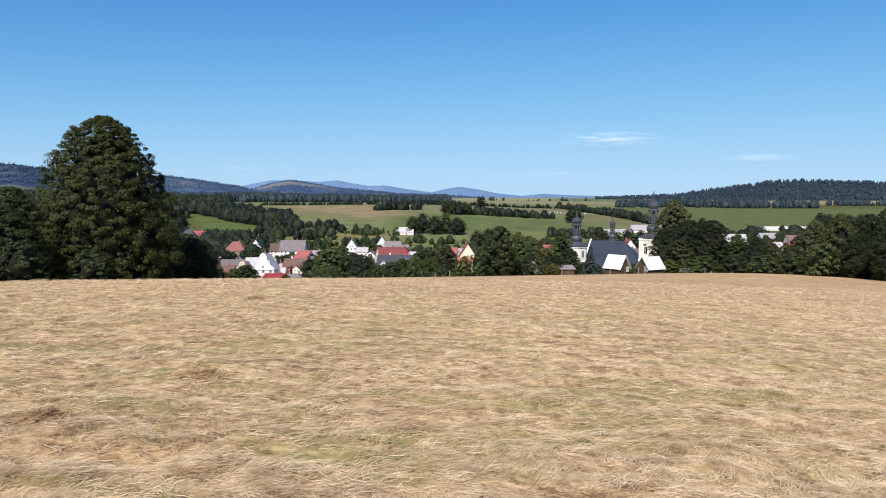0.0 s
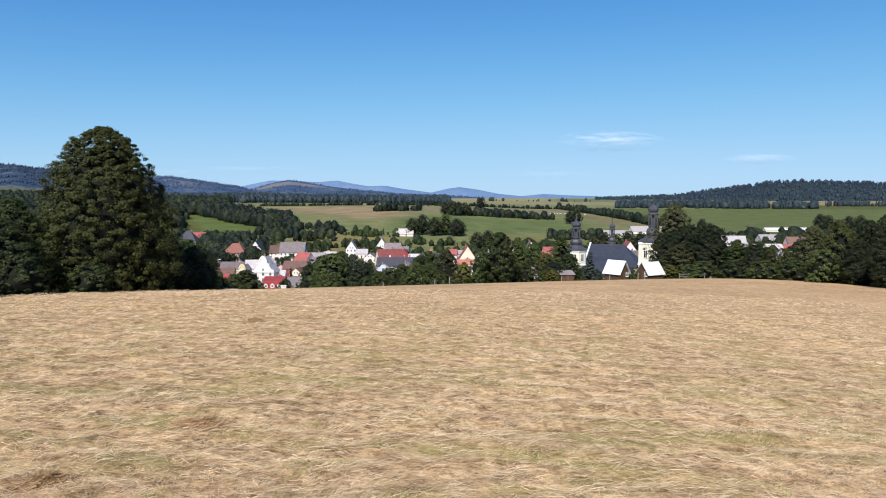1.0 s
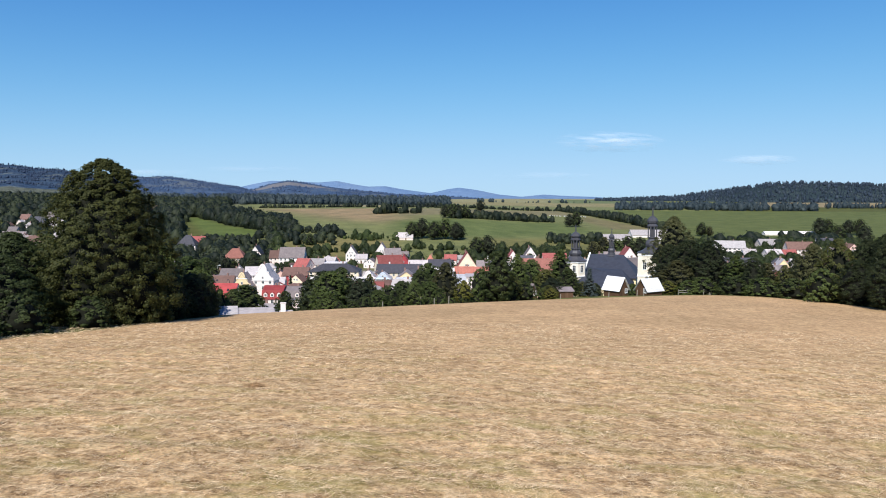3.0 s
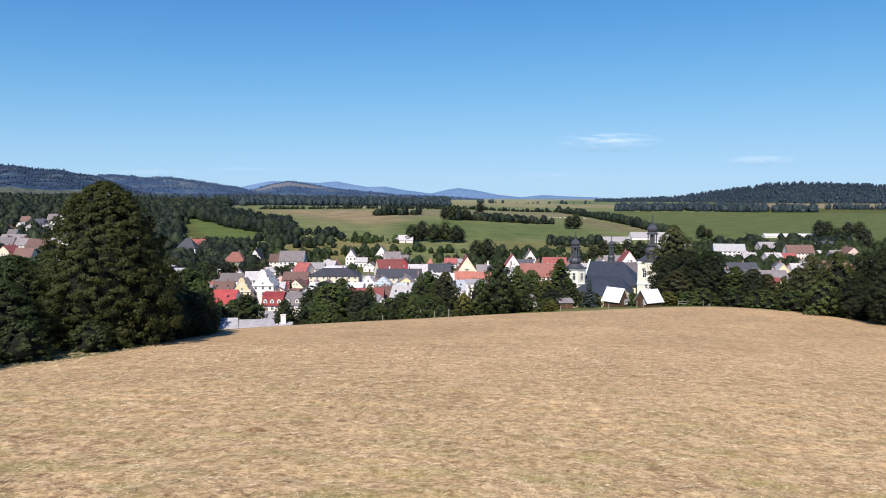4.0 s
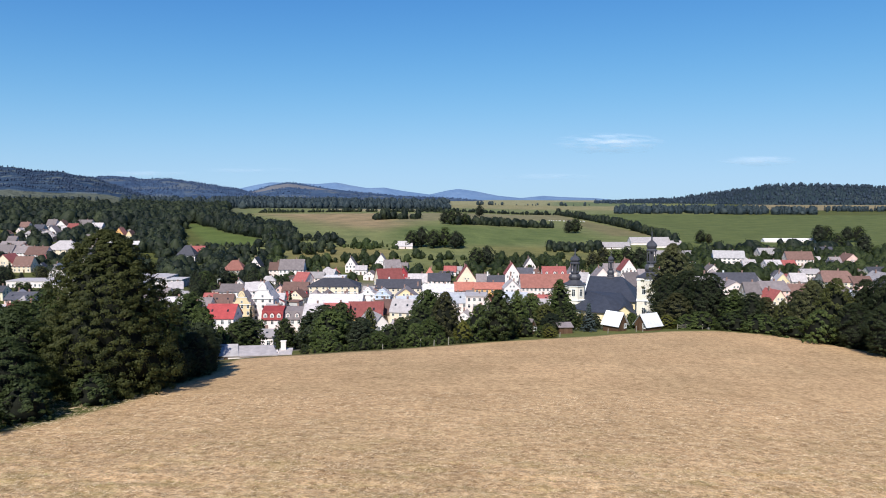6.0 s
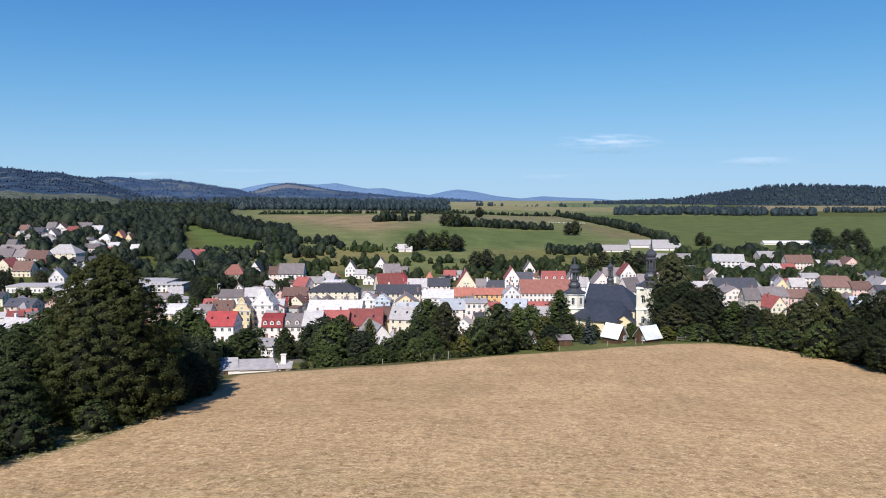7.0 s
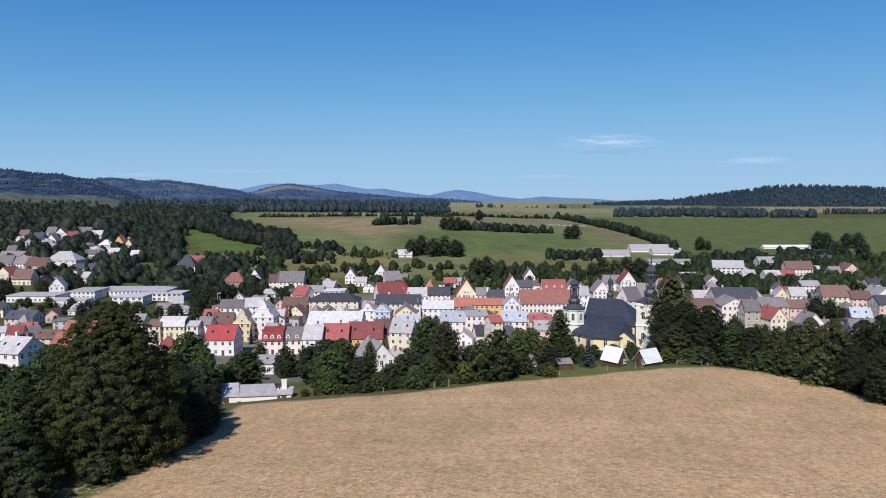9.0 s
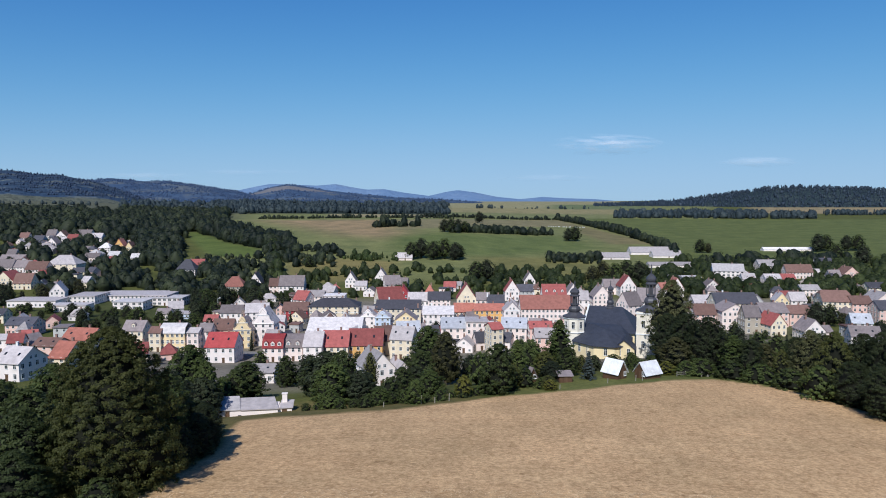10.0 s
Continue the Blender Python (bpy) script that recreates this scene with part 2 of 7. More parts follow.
def cover(x, y):
    """What grows or lies where: base colours of grass, crops and paving."""
    az = x / np.maximum(y, 1)
    rgb = np.zeros(x.shape + (3,))
    rgb[:] = (0.095, 0.105, 0.032)

    def lay(mask, colour):
        nonlocal rgb
        rgb = rgb * (1 - mask[..., None]) + np.array(colour) * mask[..., None]

    lay(between(118, 160, 5, y) * between(-60, 6, 6, x), (0.150, 0.130, 0.052))                # dry verge of the field
    lay(between(135, 172, 5, y) * between(12, 75, 6, x), (0.125, 0.138, 0.045))                 # grass before the huts
    lay(between(205, 470, 20, y) * between(-0.48, 0.50, 0.04, az), (0.19, 0.175, 0.15))          # streets and yards
    lay(between(345, 480, 8, y) * between(-0.60, -0.31, 0.01, az), (0.070, 0.082, 0.030))          # gardens
    lay(between(560, 5000, 30, y) * between(-0.34, 0.40, 0.02, az), (0.168, 0.182, 0.076))       # pasture beyond the town
    lay(within(x, y, [(-330, 1240), (-89, 1200), (-50, 939), (-66, 860), (-131, 905), (-208, 1040)], 45), (0.285, 0.215, 0.125))   # browned grass
    lay(within(x, y, [(-89, 1180), (89, 1360), (255, 1510), (268, 1250), (213, 1260), (66, 1130), (-1, 1040), (-66, 977)], 12), (0.205, 0.185, 0.105))
    lay(within(x, y, [(269, 1280), (285, 900), (225, 900), (225, 1150)], 10), (0.185, 0.165, 0.085))
    lay(within(x, y, [(-66, 870), (7, 960), (61, 950), (176, 1035), (200, 846), (132, 790), (48, 725), (-50, 725)], 28), (0.120, 0.150, 0.053))   # greener hollow
    lay(within(x, y, [(-165, 720), (-46, 676), (-40, 560), (-130, 560)], 12), (0.205, 0.180, 0.075))
    lay(within(x, y, [(36, 720), (170, 760), (135, 560), (34, 560)], 18), (0.165, 0.160, 0.062))
    lay(within(x, y, [(-363, 976), (-348, 977), (-266, 842), (-213, 787), (-197, 748), (-198, 715), (-232, 715), (-257, 744), (-287, 803), (-329, 890)], 5), (0.105, 0.140, 0.040))   # bright meadow
    lay(within(x, y, [(-464, 1080), (-455, 1100), (-393, 948), (-405, 942)], 6), (0.110, 0.140, 0.042))
    lay(between(640, 1560, 12, y) * smooth(-0.003, 0.003, az - 0.167 - (1500 - y) * 0.000239), (0.112, 0.134, 0.046))   # wide green field
    lay(between(2150, 5000, 30, y) * between(-0.02, 0.27, 0.02, az), (0.27, 0.255, 0.145))
    lay(between(1760, 2150, 12, y) * between(-0.02, 0.27, 0.02, az), (0.25, 0.225, 0.12))
    lay(between(1560, 1760, 12, y) * between(-0.02, 0.26, 0.02, az), (0.17, 0.185, 0.085))
    lay(between(2100, 2600, 20, y) * between(0.16, 0.30, 0.02, az), (0.14, 0.17, 0.085))
    lay(between(1850, 3000, 30, y) * between(0.45, 0.9, 0.02, az), (0.27, 0.22, 0.13))           # stubble under the wooded hill
    lay(between(1270, 2600, 40, y) * between(-0.8, -0.3, 0.03, az), (0.105, 0.112, 0.078))       # meadows at the hill's foot
    lay(np.maximum(between(980, 1480, 20, y) * between(-0.47, -0.315, 0.01, az), between(850, 1265, 20, y) * between(-0.9, -0.385, 0.01, az)), (0.035, 0.045, 0.018))   # floor of the woods, coloured darker than the open grass
    # far wood floor, with distance haze put into its colour
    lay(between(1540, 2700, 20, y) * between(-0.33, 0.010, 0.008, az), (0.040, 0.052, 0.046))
    lay(between(1345, 1535, 8, y) * between(-0.165, -0.005, 0.006, az), (0.29, 0.255, 0.15))      # stubble before the wood
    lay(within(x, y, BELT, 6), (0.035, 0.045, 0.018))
    return rgb


def hay_mask(x, y):
    left = np.interp(y, (-60, 40, 62, 78, 90, 108, 122, 134), (-75, -46, -39.5, -35.6, -34.6, -35.4, -37.6, -40.0)) + 0.7 * np.sin(y / 5.0)
    verge = np.interp(x, (-60, -40, -10, 3, 15, 24, 35, 45, 60, 70, 85), (4.5, 4.0, 3.2, 1.6, 0.4, 2.2, 2.2, 0.8, 1.2, 3.6, 4.6)) + 0.5 * np.sin(x / 2.3)
    return smooth(-1.2, 0.6, field_edge(x) - y - verge) * smooth(-1.2, 1.0, x - left)


sheet = bpy.data.meshes.new("ground")
nyy, nxx = X.shape
ix = np.arange(nyy * nxx).reshape(nyy, nxx)
faces = np.stack([ix[:-1, :-1], ix[:-1, 1:], ix[1:, 1:], ix[1:, :-1]], -1).reshape(-1, 4)


def fill_mesh(me, verts, quads, smooth_faces=False):
    """Fast mesh from arrays of points and four-cornered faces."""
    verts, quads = np.asarray(verts, np.float32), np.asarray(quads, np.int32)
    k = quads.shape[1]
    me.vertices.add(len(verts))
    me.vertices.foreach_set("co", verts.ravel())
    me.loops.add(quads.size)
    me.loops.foreach_set("vertex_index", quads.ravel())
    me.polygons.add(len(quads))
    me.polygons.foreach_set("loop_start", np.arange(0, quads.size, k, dtype=np.int32))
    me.update(calc_edges=True)
    if smooth_faces:
        me.polygons.foreach_set("use_smooth", np.ones(len(quads), bool))
    return me


fill_mesh(sheet, np.stack([X, Y, Z], -1).reshape(-1, 3), faces, True)
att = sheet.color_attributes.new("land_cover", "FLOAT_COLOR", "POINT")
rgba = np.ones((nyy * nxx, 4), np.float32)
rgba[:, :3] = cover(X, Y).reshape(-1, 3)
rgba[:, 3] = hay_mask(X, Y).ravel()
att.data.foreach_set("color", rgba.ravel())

GROUND, gt, gb = nodes_of("field_and_meadow")
gn, gl = gt.nodes, gt.links
ga = gn.new("ShaderNodeAttribute")
ga.attribute_name = "land_cover"
gpos = gn.new("ShaderNodeNewGeometry")


def noise_node(scale, stretch=(1, 1, 1), detail=6, rough=0.6):
    mp, t = gn.new("ShaderNodeMapping"), gn.new("ShaderNodeTexNoise")
    mp.inputs["Scale"].default_value = stretch
    gl.new(gpos.outputs["Position"], mp.inputs[0])
    gl.new(mp.outputs[0], t.inputs["Vector"])
    t.inputs["Scale"].default_value, t.inputs["Detail"].default_value, t.inputs["Roughness"].default_value = scale, detail, rough
    return t.outputs[0]


def ramp_node(src, stops):
    r = gn.new("ShaderNodeValToRGB")
    gl.new(src, r.inputs[0])
    while len(r.color_ramp.elements) < len(stops):
        r.color_ramp.elements.new(0.5)
    for e, (p, c) in zip(r.color_ramp.elements, stops):
        e.position, e.color = p, (*c, 1)
    return r.outputs[0]


def mix_node(fac, a, b, kind="MIX"):
    m = gn.new("ShaderNodeMix")
    m.data_type, m.blend_type = "RGBA", kind
    for src, k in ((fac, 0), (a, 6), (b, 7)):
        if isinstance(src, (int, float)):
            m.inputs[k].default_value = src
        elif isinstance(src, tuple):
            m.inputs[k].default_value = (*src, 1)
        else:
            gl.new(src, m.inputs[k])
    return m.outputs[2]


straw = ramp_node(noise_node(1.5, (0.9, 1.1, 1), 9, 0.76), [(0.33, (0.16, 0.09, 0.045)), (0.445, (0.45, 0.29, 0.155)), (0.54, (0.74, 0.505, 0.285)), (0.67, (0.95, 0.71, 0.45))])
swath = ramp_node(noise_node(0.09, (0.6, 1.2, 1), 6, 0.66), [(0.3, (0.86, 0.845, 0.825)), (0.7, (1.0, 1.0, 1.0))])
# far out the stalks blend, and broad patches and the mower's rounds are what is left
out_sep, out_map = gn.new("ShaderNodeSeparateXYZ"), gn.new("ShaderNodeMapRange")
gl.new(gpos.outputs["Position"], out_sep.inputs[0])
gl.new(out_sep.outputs["Y"], out_map.inputs[0])
out_map.inputs[1].default_value, out_map.inputs[2].default_value = 20.0, 75.0
matted = mix_node(0.46, straw, (0.60, 0.425, 0.245))
straw = mix_node(out_map.outputs[0], straw, matted)
patches = ramp_node(noise_node(0.055, (1.0, 1.0, 1), 7, 0.68), [(0.34, (0.90, 0.91, 0.885)), (0.66, (1.10, 1.085, 1.065))])
straw = mix_node(1.0, straw, patches, "MULTIPLY")
mottle = ramp_node(noise_node(0.42, (1.0, 0.24, 1), 5, 0.7), [(0.34, (0.89, 0.88, 0.86)), (0.64, (1.06, 1.055, 1.04))])
straw = mix_node(1.0, straw, mottle, "MULTIPLY")
dashes = ramp_node(noise_node(0.75, (1.0, 0.75, 1), 3, 0.6), [(0.31, (0.76, 0.73, 0.69)), (0.41, (1.0, 1.0, 1.0))])
straw = mix_node(1.0, straw, dashes, "MULTIPLY")
hay = mix_node(1.0, straw, swath, "MULTIPLY")
specks = ramp_node(noise_node(5.0, (0.9, 1.1, 1), 5, 0.7), [(0.36, (0.54, 0.50, 0.45)), (0.49, (0.96, 0.96, 0.955)), (0.66, (1.16, 1.14, 1.10))])
hay = mix_node(1.0, hay, mix_node(mix_node(out_map.outputs[0], (0.0, 0.0, 0.0), (0.40, 0.40, 0.40)), specks, (0.98, 0.98, 0.98)), "MULTIPLY")
rows_tex, rows_map = gn.new("ShaderNodeTexWave"), gn.new("ShaderNodeMapping")
rows_map.inputs["Rotation"].default_value = (0, 0, radians(4))
gl.new(gpos.outputs["Position"], rows_map.inputs[0])
gl.new(rows_map.outputs[0], rows_tex.inputs["Vector"])
rows_tex.bands_direction = "Y"
rows_tex.inputs["Scale"].default_value, rows_tex.inputs["Distortion"].default_value, rows_tex.inputs["Detail"].default_value, rows_tex.inputs["Detail Scale"].default_value = 0.09, 5.0, 4, 1.6
hay = mix_node(1.0, hay, ramp_node(rows_tex.outputs["Fac"], [(0.1, (0.97, 0.96, 0.95)), (0.8, (1.01, 1.005, 1.0))]), "MULTIPLY")
green_bits = ramp_node(noise_node(0.42, (0.5, 1.3, 1), 5), [(0.48, (0, 0, 0)), (0.66, (0.62, 0.62, 0.62))])
# green fades and the hay reddens with distance ahead, tuned to the camera's view
green_bits = mix_node(out_map.outputs[0], green_bits, (0.0, 0.0, 0.0))
hay = mix_node(green_bits, hay, (0.27, 0.25, 0.07))
hay = mix_node(1.0, hay, mix_node(out_map.outputs[0], (0.985, 1.0, 0.97), (0.965, 0.925, 0.872)), "MULTIPLY")
turf_tone = ramp_node(noise_node(0.035, (1, 1, 1), 8, 0.7), [(0.3, (0.62, 0.66, 0.62)), (0.7, (1.30, 1.22, 1.15))])
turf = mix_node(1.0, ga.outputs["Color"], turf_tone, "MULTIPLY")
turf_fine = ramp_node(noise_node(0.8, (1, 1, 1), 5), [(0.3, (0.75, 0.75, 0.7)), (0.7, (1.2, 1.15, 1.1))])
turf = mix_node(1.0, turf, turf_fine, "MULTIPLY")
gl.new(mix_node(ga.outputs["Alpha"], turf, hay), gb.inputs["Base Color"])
gb.inputs["Roughness"].default_value = 0.95
gb.inputs["Specular IOR Level"].default_value = 0.1
gbump = gn.new("ShaderNodeBump")
gbump.inputs["Strength"].default_value, gbump.inputs["Distance"].default_value = 0.7, 0.17
gl.new(noise_node(2.6, (0.8, 1.2, 1), 8, 0.7), gbump.inputs["Height"])
gl.new(gbump.outputs[0], gb.inputs["Normal"])
sheet.materials.append(GROUND)
tagged(new("ground", sheet), "rolling ground with a mown hay field, pastures and green meadows", "ground", kind="structure")


# ---- hills on the horizon ----
def ridge(name, crest, dist, run, material, label, wobble=6.0, seed=1):
    """A range of hills: crest as (azimuth, height) from side to side, falling towards the viewer over run metres and away behind."""
    azs = np.linspace(crest[0][0], crest[-1][0], 260)
    tops = np.interp(azs, [c[0] for c in crest], [c[1] for c in crest])
    k = np.hanning(9)
    tops = np.convolve(np.pad(tops, 4, "edge"), k / k.sum(), "valid")
    rows = []
    for s in (*np.linspace(-1, 0, 26), 0.25, 0.6):
        d = dist + s * run
        x, y = azs * d, np.full_like(azs, d)
        base = land(x, y) - 3
        f = 1 - abs(s) ** 1.25 if s <= 0 else 1 - s
        zz = base + (tops - base) * f
        zz += np.array([noise.noise(Vector((a * dist / 220, s * run / 220, seed))) + 0.5 * noise.noise(Vector((a * dist / 80, s * run / 80, seed))) for a in azs]) * wobble * (0.25 + 2.2 * f * (1 - f))
        rows.append(np.stack([x, y, zz], -1))
    v = np.array(rows)
    h, w = v.shape[:2]
    q = np.arange(h * w).reshape(h, w)
    me = fill_mesh(bpy.data.meshes.new(name), v.reshape(-1, 3), np.stack([q[:-1, :-1], q[:-1, 1:], q[1:, 1:], q[1:, :-1]], -1).reshape(-1, 4), True)
    me.materials.append(material)
    return tagged(new(name, me), label, "hills", kind="structure"), v


def hill_cover(name, a, b, c, scale):
    m, nt, bs = nodes_of(name)
    n, ln = nt.nodes, nt.links
    g, t, r = n.new("ShaderNodeNewGeometry"), n.new("ShaderNodeTexNoise"), n.new("ShaderNodeValToRGB")
    t.inputs["Scale"].default_value, t.inputs["Detail"].default_value, t.inputs["Roughness"].default_value = scale, 9, 0.62
    ln.new(g.outputs["Position"], t.inputs["Vector"])
    ln.new(t.outputs[0], r.inputs[0])
    r.color_ramp.elements.new(0.5)
    for e, (p, col) in zip(r.color_ramp.elements, ((0.42, a), (0.54, b), (0.60, c))):
        e.position, e.color = p, (*col, 1)
    ln.new(r.outputs[0], bs.inputs["Base Color"])
    t2, bp = n.new("ShaderNodeTexNoise"), n.new("ShaderNodeBump")
    t2.inputs["Scale"].default_value, t2.inputs["Detail"].default_value = 0.035, 6
    ln.new(g.outputs["Position"], t2.inputs["Vector"])
    bp.inputs["Strength"].default_value, bp.inputs["Distance"].default_value = 0.9, 22.0
    ln.new(t2.outputs[0], bp.inputs["Height"])
    ln.new(bp.outputs[0], bs.inputs["Normal"])
    bs.inputs["Roughness"].default_value = 1.0
    bs.inputs["Specular IOR Level"].default_value = 0.0
    return m


# hill colours with aerial haze painted in, bluest for the farthest range
RIDGE_FAR = hill_cover("far_range_haze_cover", (0.145, 0.225, 0.35), (0.160, 0.24, 0.365), (0.18, 0.26, 0.375), 0.004)
RIDGE_MID = hill_cover("middle_range_haze_cover", (0.056, 0.090, 0.152), (0.070, 0.104, 0.162), (0.115, 0.135, 0.155), 0.007)
# a felled clearing on the middle hill
cn, cl = RIDGE_MID.node_tree.nodes, RIDGE_MID.node_tree.links
c_pos, c_far, c_rag = cn.new("ShaderNodeNewGeometry"), cn.new("ShaderNodeVectorMath"), cn.new("ShaderNodeTexNoise")
c_far.operation = "DISTANCE"
c_far.inputs[1].default_value = (-800 / 2.1, 3690, 78)
c_long = cn.new("ShaderNodeMapping")
c_long.inputs["Scale"].default_value = (1 / 2.1, 1, 1)
cl.new(c_pos.outputs["Position"], c_long.inputs[0])
cl.new(c_long.outputs[0], c_far.inputs[0])
cl.new(c_pos.outputs["Position"], c_rag.inputs["Vector"])
c_rag.inputs["Scale"].default_value = 0.012
c_add, c_map, c_mix = cn.new("ShaderNodeMath"), cn.new("ShaderNodeMapRange"), cn.new("ShaderNodeMix")
c_add.operation = "MULTIPLY_ADD"
c_add.inputs[1].default_value = 160
cl.new(c_rag.outputs[0], c_add.inputs[0])
cl.new(c_far.outputs["Value"], c_add.inputs[2])
c_map.inputs[1].default_value, c_map.inputs[2].default_value, c_map.inputs[3].default_value, c_map.inputs[4].default_value = 180, 215, 1.0, 0.0
cl.new(c_add.outputs[0], c_map.inputs[0])
c_mix.data_type = "RGBA"
cl.new(c_map.outputs[0], c_mix.inputs[0])
cl.new([x for x in cn if x.bl_idname == "ShaderNodeValToRGB"][0].outputs[0], c_mix.inputs[6])
c_mix.inputs[7].default_value = (0.175, 0.170, 0.175, 1)
cl.new(c_mix.outputs[2], cn["Principled BSDF"].inputs["Base Color"])
RIDGE_EAST = hill_cover("wooded_hill_haze_cover", (0.034, 0.050, 0.054), (0.042, 0.058, 0.060), (0.058, 0.074, 0.070), 0.009)
RIDGE_NEAR = hill_cover("near_hill_haze_cover", (0.036, 0.060, 0.100), (0.048, 0.072, 0.108), (0.120, 0.135, 0.130), 0.010)
# pale meadows along the foot of the near hill
mn, ml = RIDGE_NEAR.node_tree.nodes, RIDGE_NEAR.node_tree.links
m_pos, m_sep, m_rag, m_add, m_map, m_mix = (mn.new(k) for k in ("ShaderNodeNewGeometry", "ShaderNodeSeparateXYZ", "ShaderNodeTexNoise", "ShaderNodeMath", "ShaderNodeMapRange", "ShaderNodeMix"))
ml.new(m_pos.outputs["Position"], m_sep.inputs[0])
ml.new(m_pos.outputs["Position"], m_rag.inputs["Vector"])
m_rag.inputs["Scale"].default_value = 0.006
m_add.operation, m_add.inputs[1].default_value = "MULTIPLY_ADD", 240
ml.new(m_rag.outputs[0], m_add.inputs[0])
ml.new(m_sep.outputs["Y"], m_add.inputs[2])
m_map.inputs[1].default_value, m_map.inputs[2].default_value, m_map.inputs[3].default_value, m_map.inputs[4].default_value = 2130, 2150, 1.0, 0.0
ml.new(m_add.outputs[0], m_map.inputs[0])
m_mix.data_type = "RGBA"
ml.new(m_map.outputs[0], m_mix.inputs[0])
ml.new([x for x in mn if x.bl_idname == "ShaderNodeValToRGB"][0].outputs[0], m_mix.inputs[6])
m_mix.inputs[7].default_value = (0.100, 0.108, 0.085, 1)
ml.new(m_mix.outputs[2], mn["Principled BSDF"].inputs["Base Color"])
# ---- builders ----
def part(name, bm, material, parent, label=""):
    """Links a bmesh as one mesh object under a thing or a part."""
    me = bpy.data.meshes.new(name)
    bm.to_mesh(me)
    bm.free()
    for m in material if isinstance(material, (list, tuple)) else (material,):
        me.materials.append(m)
    ob = new(name, me)
    ob.parent = parent
    return tagged(ob, label)


def shared(name, me, parent, m, label=""):
    ob = new(name, me)
    ob.parent = parent
    ob.matrix_basis = m
    return tagged(ob, label)


def box(bm, x0, x1, y0, y1, z0, z1, slot=0):
    v = [bm.verts.new(p) for p in ((x0, y0, z0), (x1, y0, z0), (x1, y1, z0), (x0, y1, z0), (x0, y0, z1), (x1, y0, z1), (x1, y1, z1), (x0, y1, z1))]
    for f in ((3, 2, 1, 0), (4, 5, 6, 7), (0, 1, 5, 4), (1, 2, 6, 5), (2, 3, 7, 6), (3, 0, 4, 7)):
        bm.faces.new([v[i] for i in f]).material_index = slot
    return v


def prism(bm, outline, depth, slot=0):
    """A solid slab: a flat polygon with a thickness given by the vector depth."""
    a = [bm.verts.new(p) for p in outline]
    b = [bm.verts.new(Vector(p) + Vector(depth)) for p in outline]
    bm.faces.new(a).material_index = slot
    bm.faces.new(b[::-1]).material_index = slot
    n = len(a)
    for i in range(n):
        bm.faces.new((a[i], b[i], b[(i + 1) % n], a[(i + 1) % n])).material_index = slot
    bmesh.ops.recalc_face_normals(bm, faces=bm.faces)


def lathe(bm, profile, sides, slot=0, phase=0.0, cx=0.0, cy=0.0):
    rings = [[bm.verts.new((cx + r * math.cos(2 * math.pi * (i + phase) / sides), cy + r * math.sin(2 * math.pi * (i + phase) / sides), z)) for i in range(sides)] for r, z in profile]
    for lo, hi in zip(rings, rings[1:]):
        for i in range(sides):
            bm.faces.new((lo[i], lo[(i + 1) % sides], hi[(i + 1) % sides], hi[i])).material_index = slot
    bm.faces.new(rings[0][::-1]).material_index = slot
    bm.faces.new(rings[-1]).material_index = slot


def window_mesh(name, w, h):
    """A window that faces -y, in one piece: a frame with mullion and transom proud of the wall, panes set back in it, a sill that juts out."""
    t, c = 0.10, 0.035
    xs = (-w / 2 - t, -w / 2, -c, c, w / 2, w / 2 + t)
    zs = (-t - 0.08, -t, 0, h * 0.66, h * 0.66 + 0.06, h, h + t)
    bm = bmesh.new()
    depth, slot = {}, {}
    for i in range(5):
        for k in range(6):
            pane = i in (1, 3) and k in (2, 4)
            depth[i, k], slot[i, k] = (-0.15 if k == 0 else -0.02 if pane else -0.07), int(pane)
    for (i, k), y in depth.items():
        q = [(xs[i], y, zs[k]), (xs[i + 1], y, zs[k]), (xs[i + 1], y, zs[k + 1]), (xs[i], y, zs[k + 1])]
        bm.faces.new([bm.verts.new(p) for p in q]).material_index = slot[i, k]
        for di, dk, a, b2 in ((1, 0, 1, 2), (-1, 0, 3, 0), (0, 1, 2, 3), (0, -1, 0, 1)):
            y2 = depth.get((i + di, k + dk), 0.05)
            if y < y2:
                p, r = q[a], q[b2]
                bm.faces.new([bm.verts.new(v) for v in (r, p, (p[0], y2, p[2]), (r[0], y2, r[2]))])
    bmesh.ops.remove_doubles(bm, verts=bm.verts, dist=1e-4)
    bmesh.ops.dissolve_limit(bm, angle_limit=0.02, verts=bm.verts, edges=bm.edges, delimit={"MATERIAL"})
    me = bpy.data.meshes.new(name)
    bm.to_mesh(me)
    bm.free()
    me.materials.append(FRAME_PAINT)
    me.materials.append(GLASS)
    return me


WIN = window_mesh("window", 1.0, 1.45)
WIN_SMALL = window_mesh("window", 0.8, 0.9)
WIN_WIDE = window_mesh("window", 1.7, 1.4)


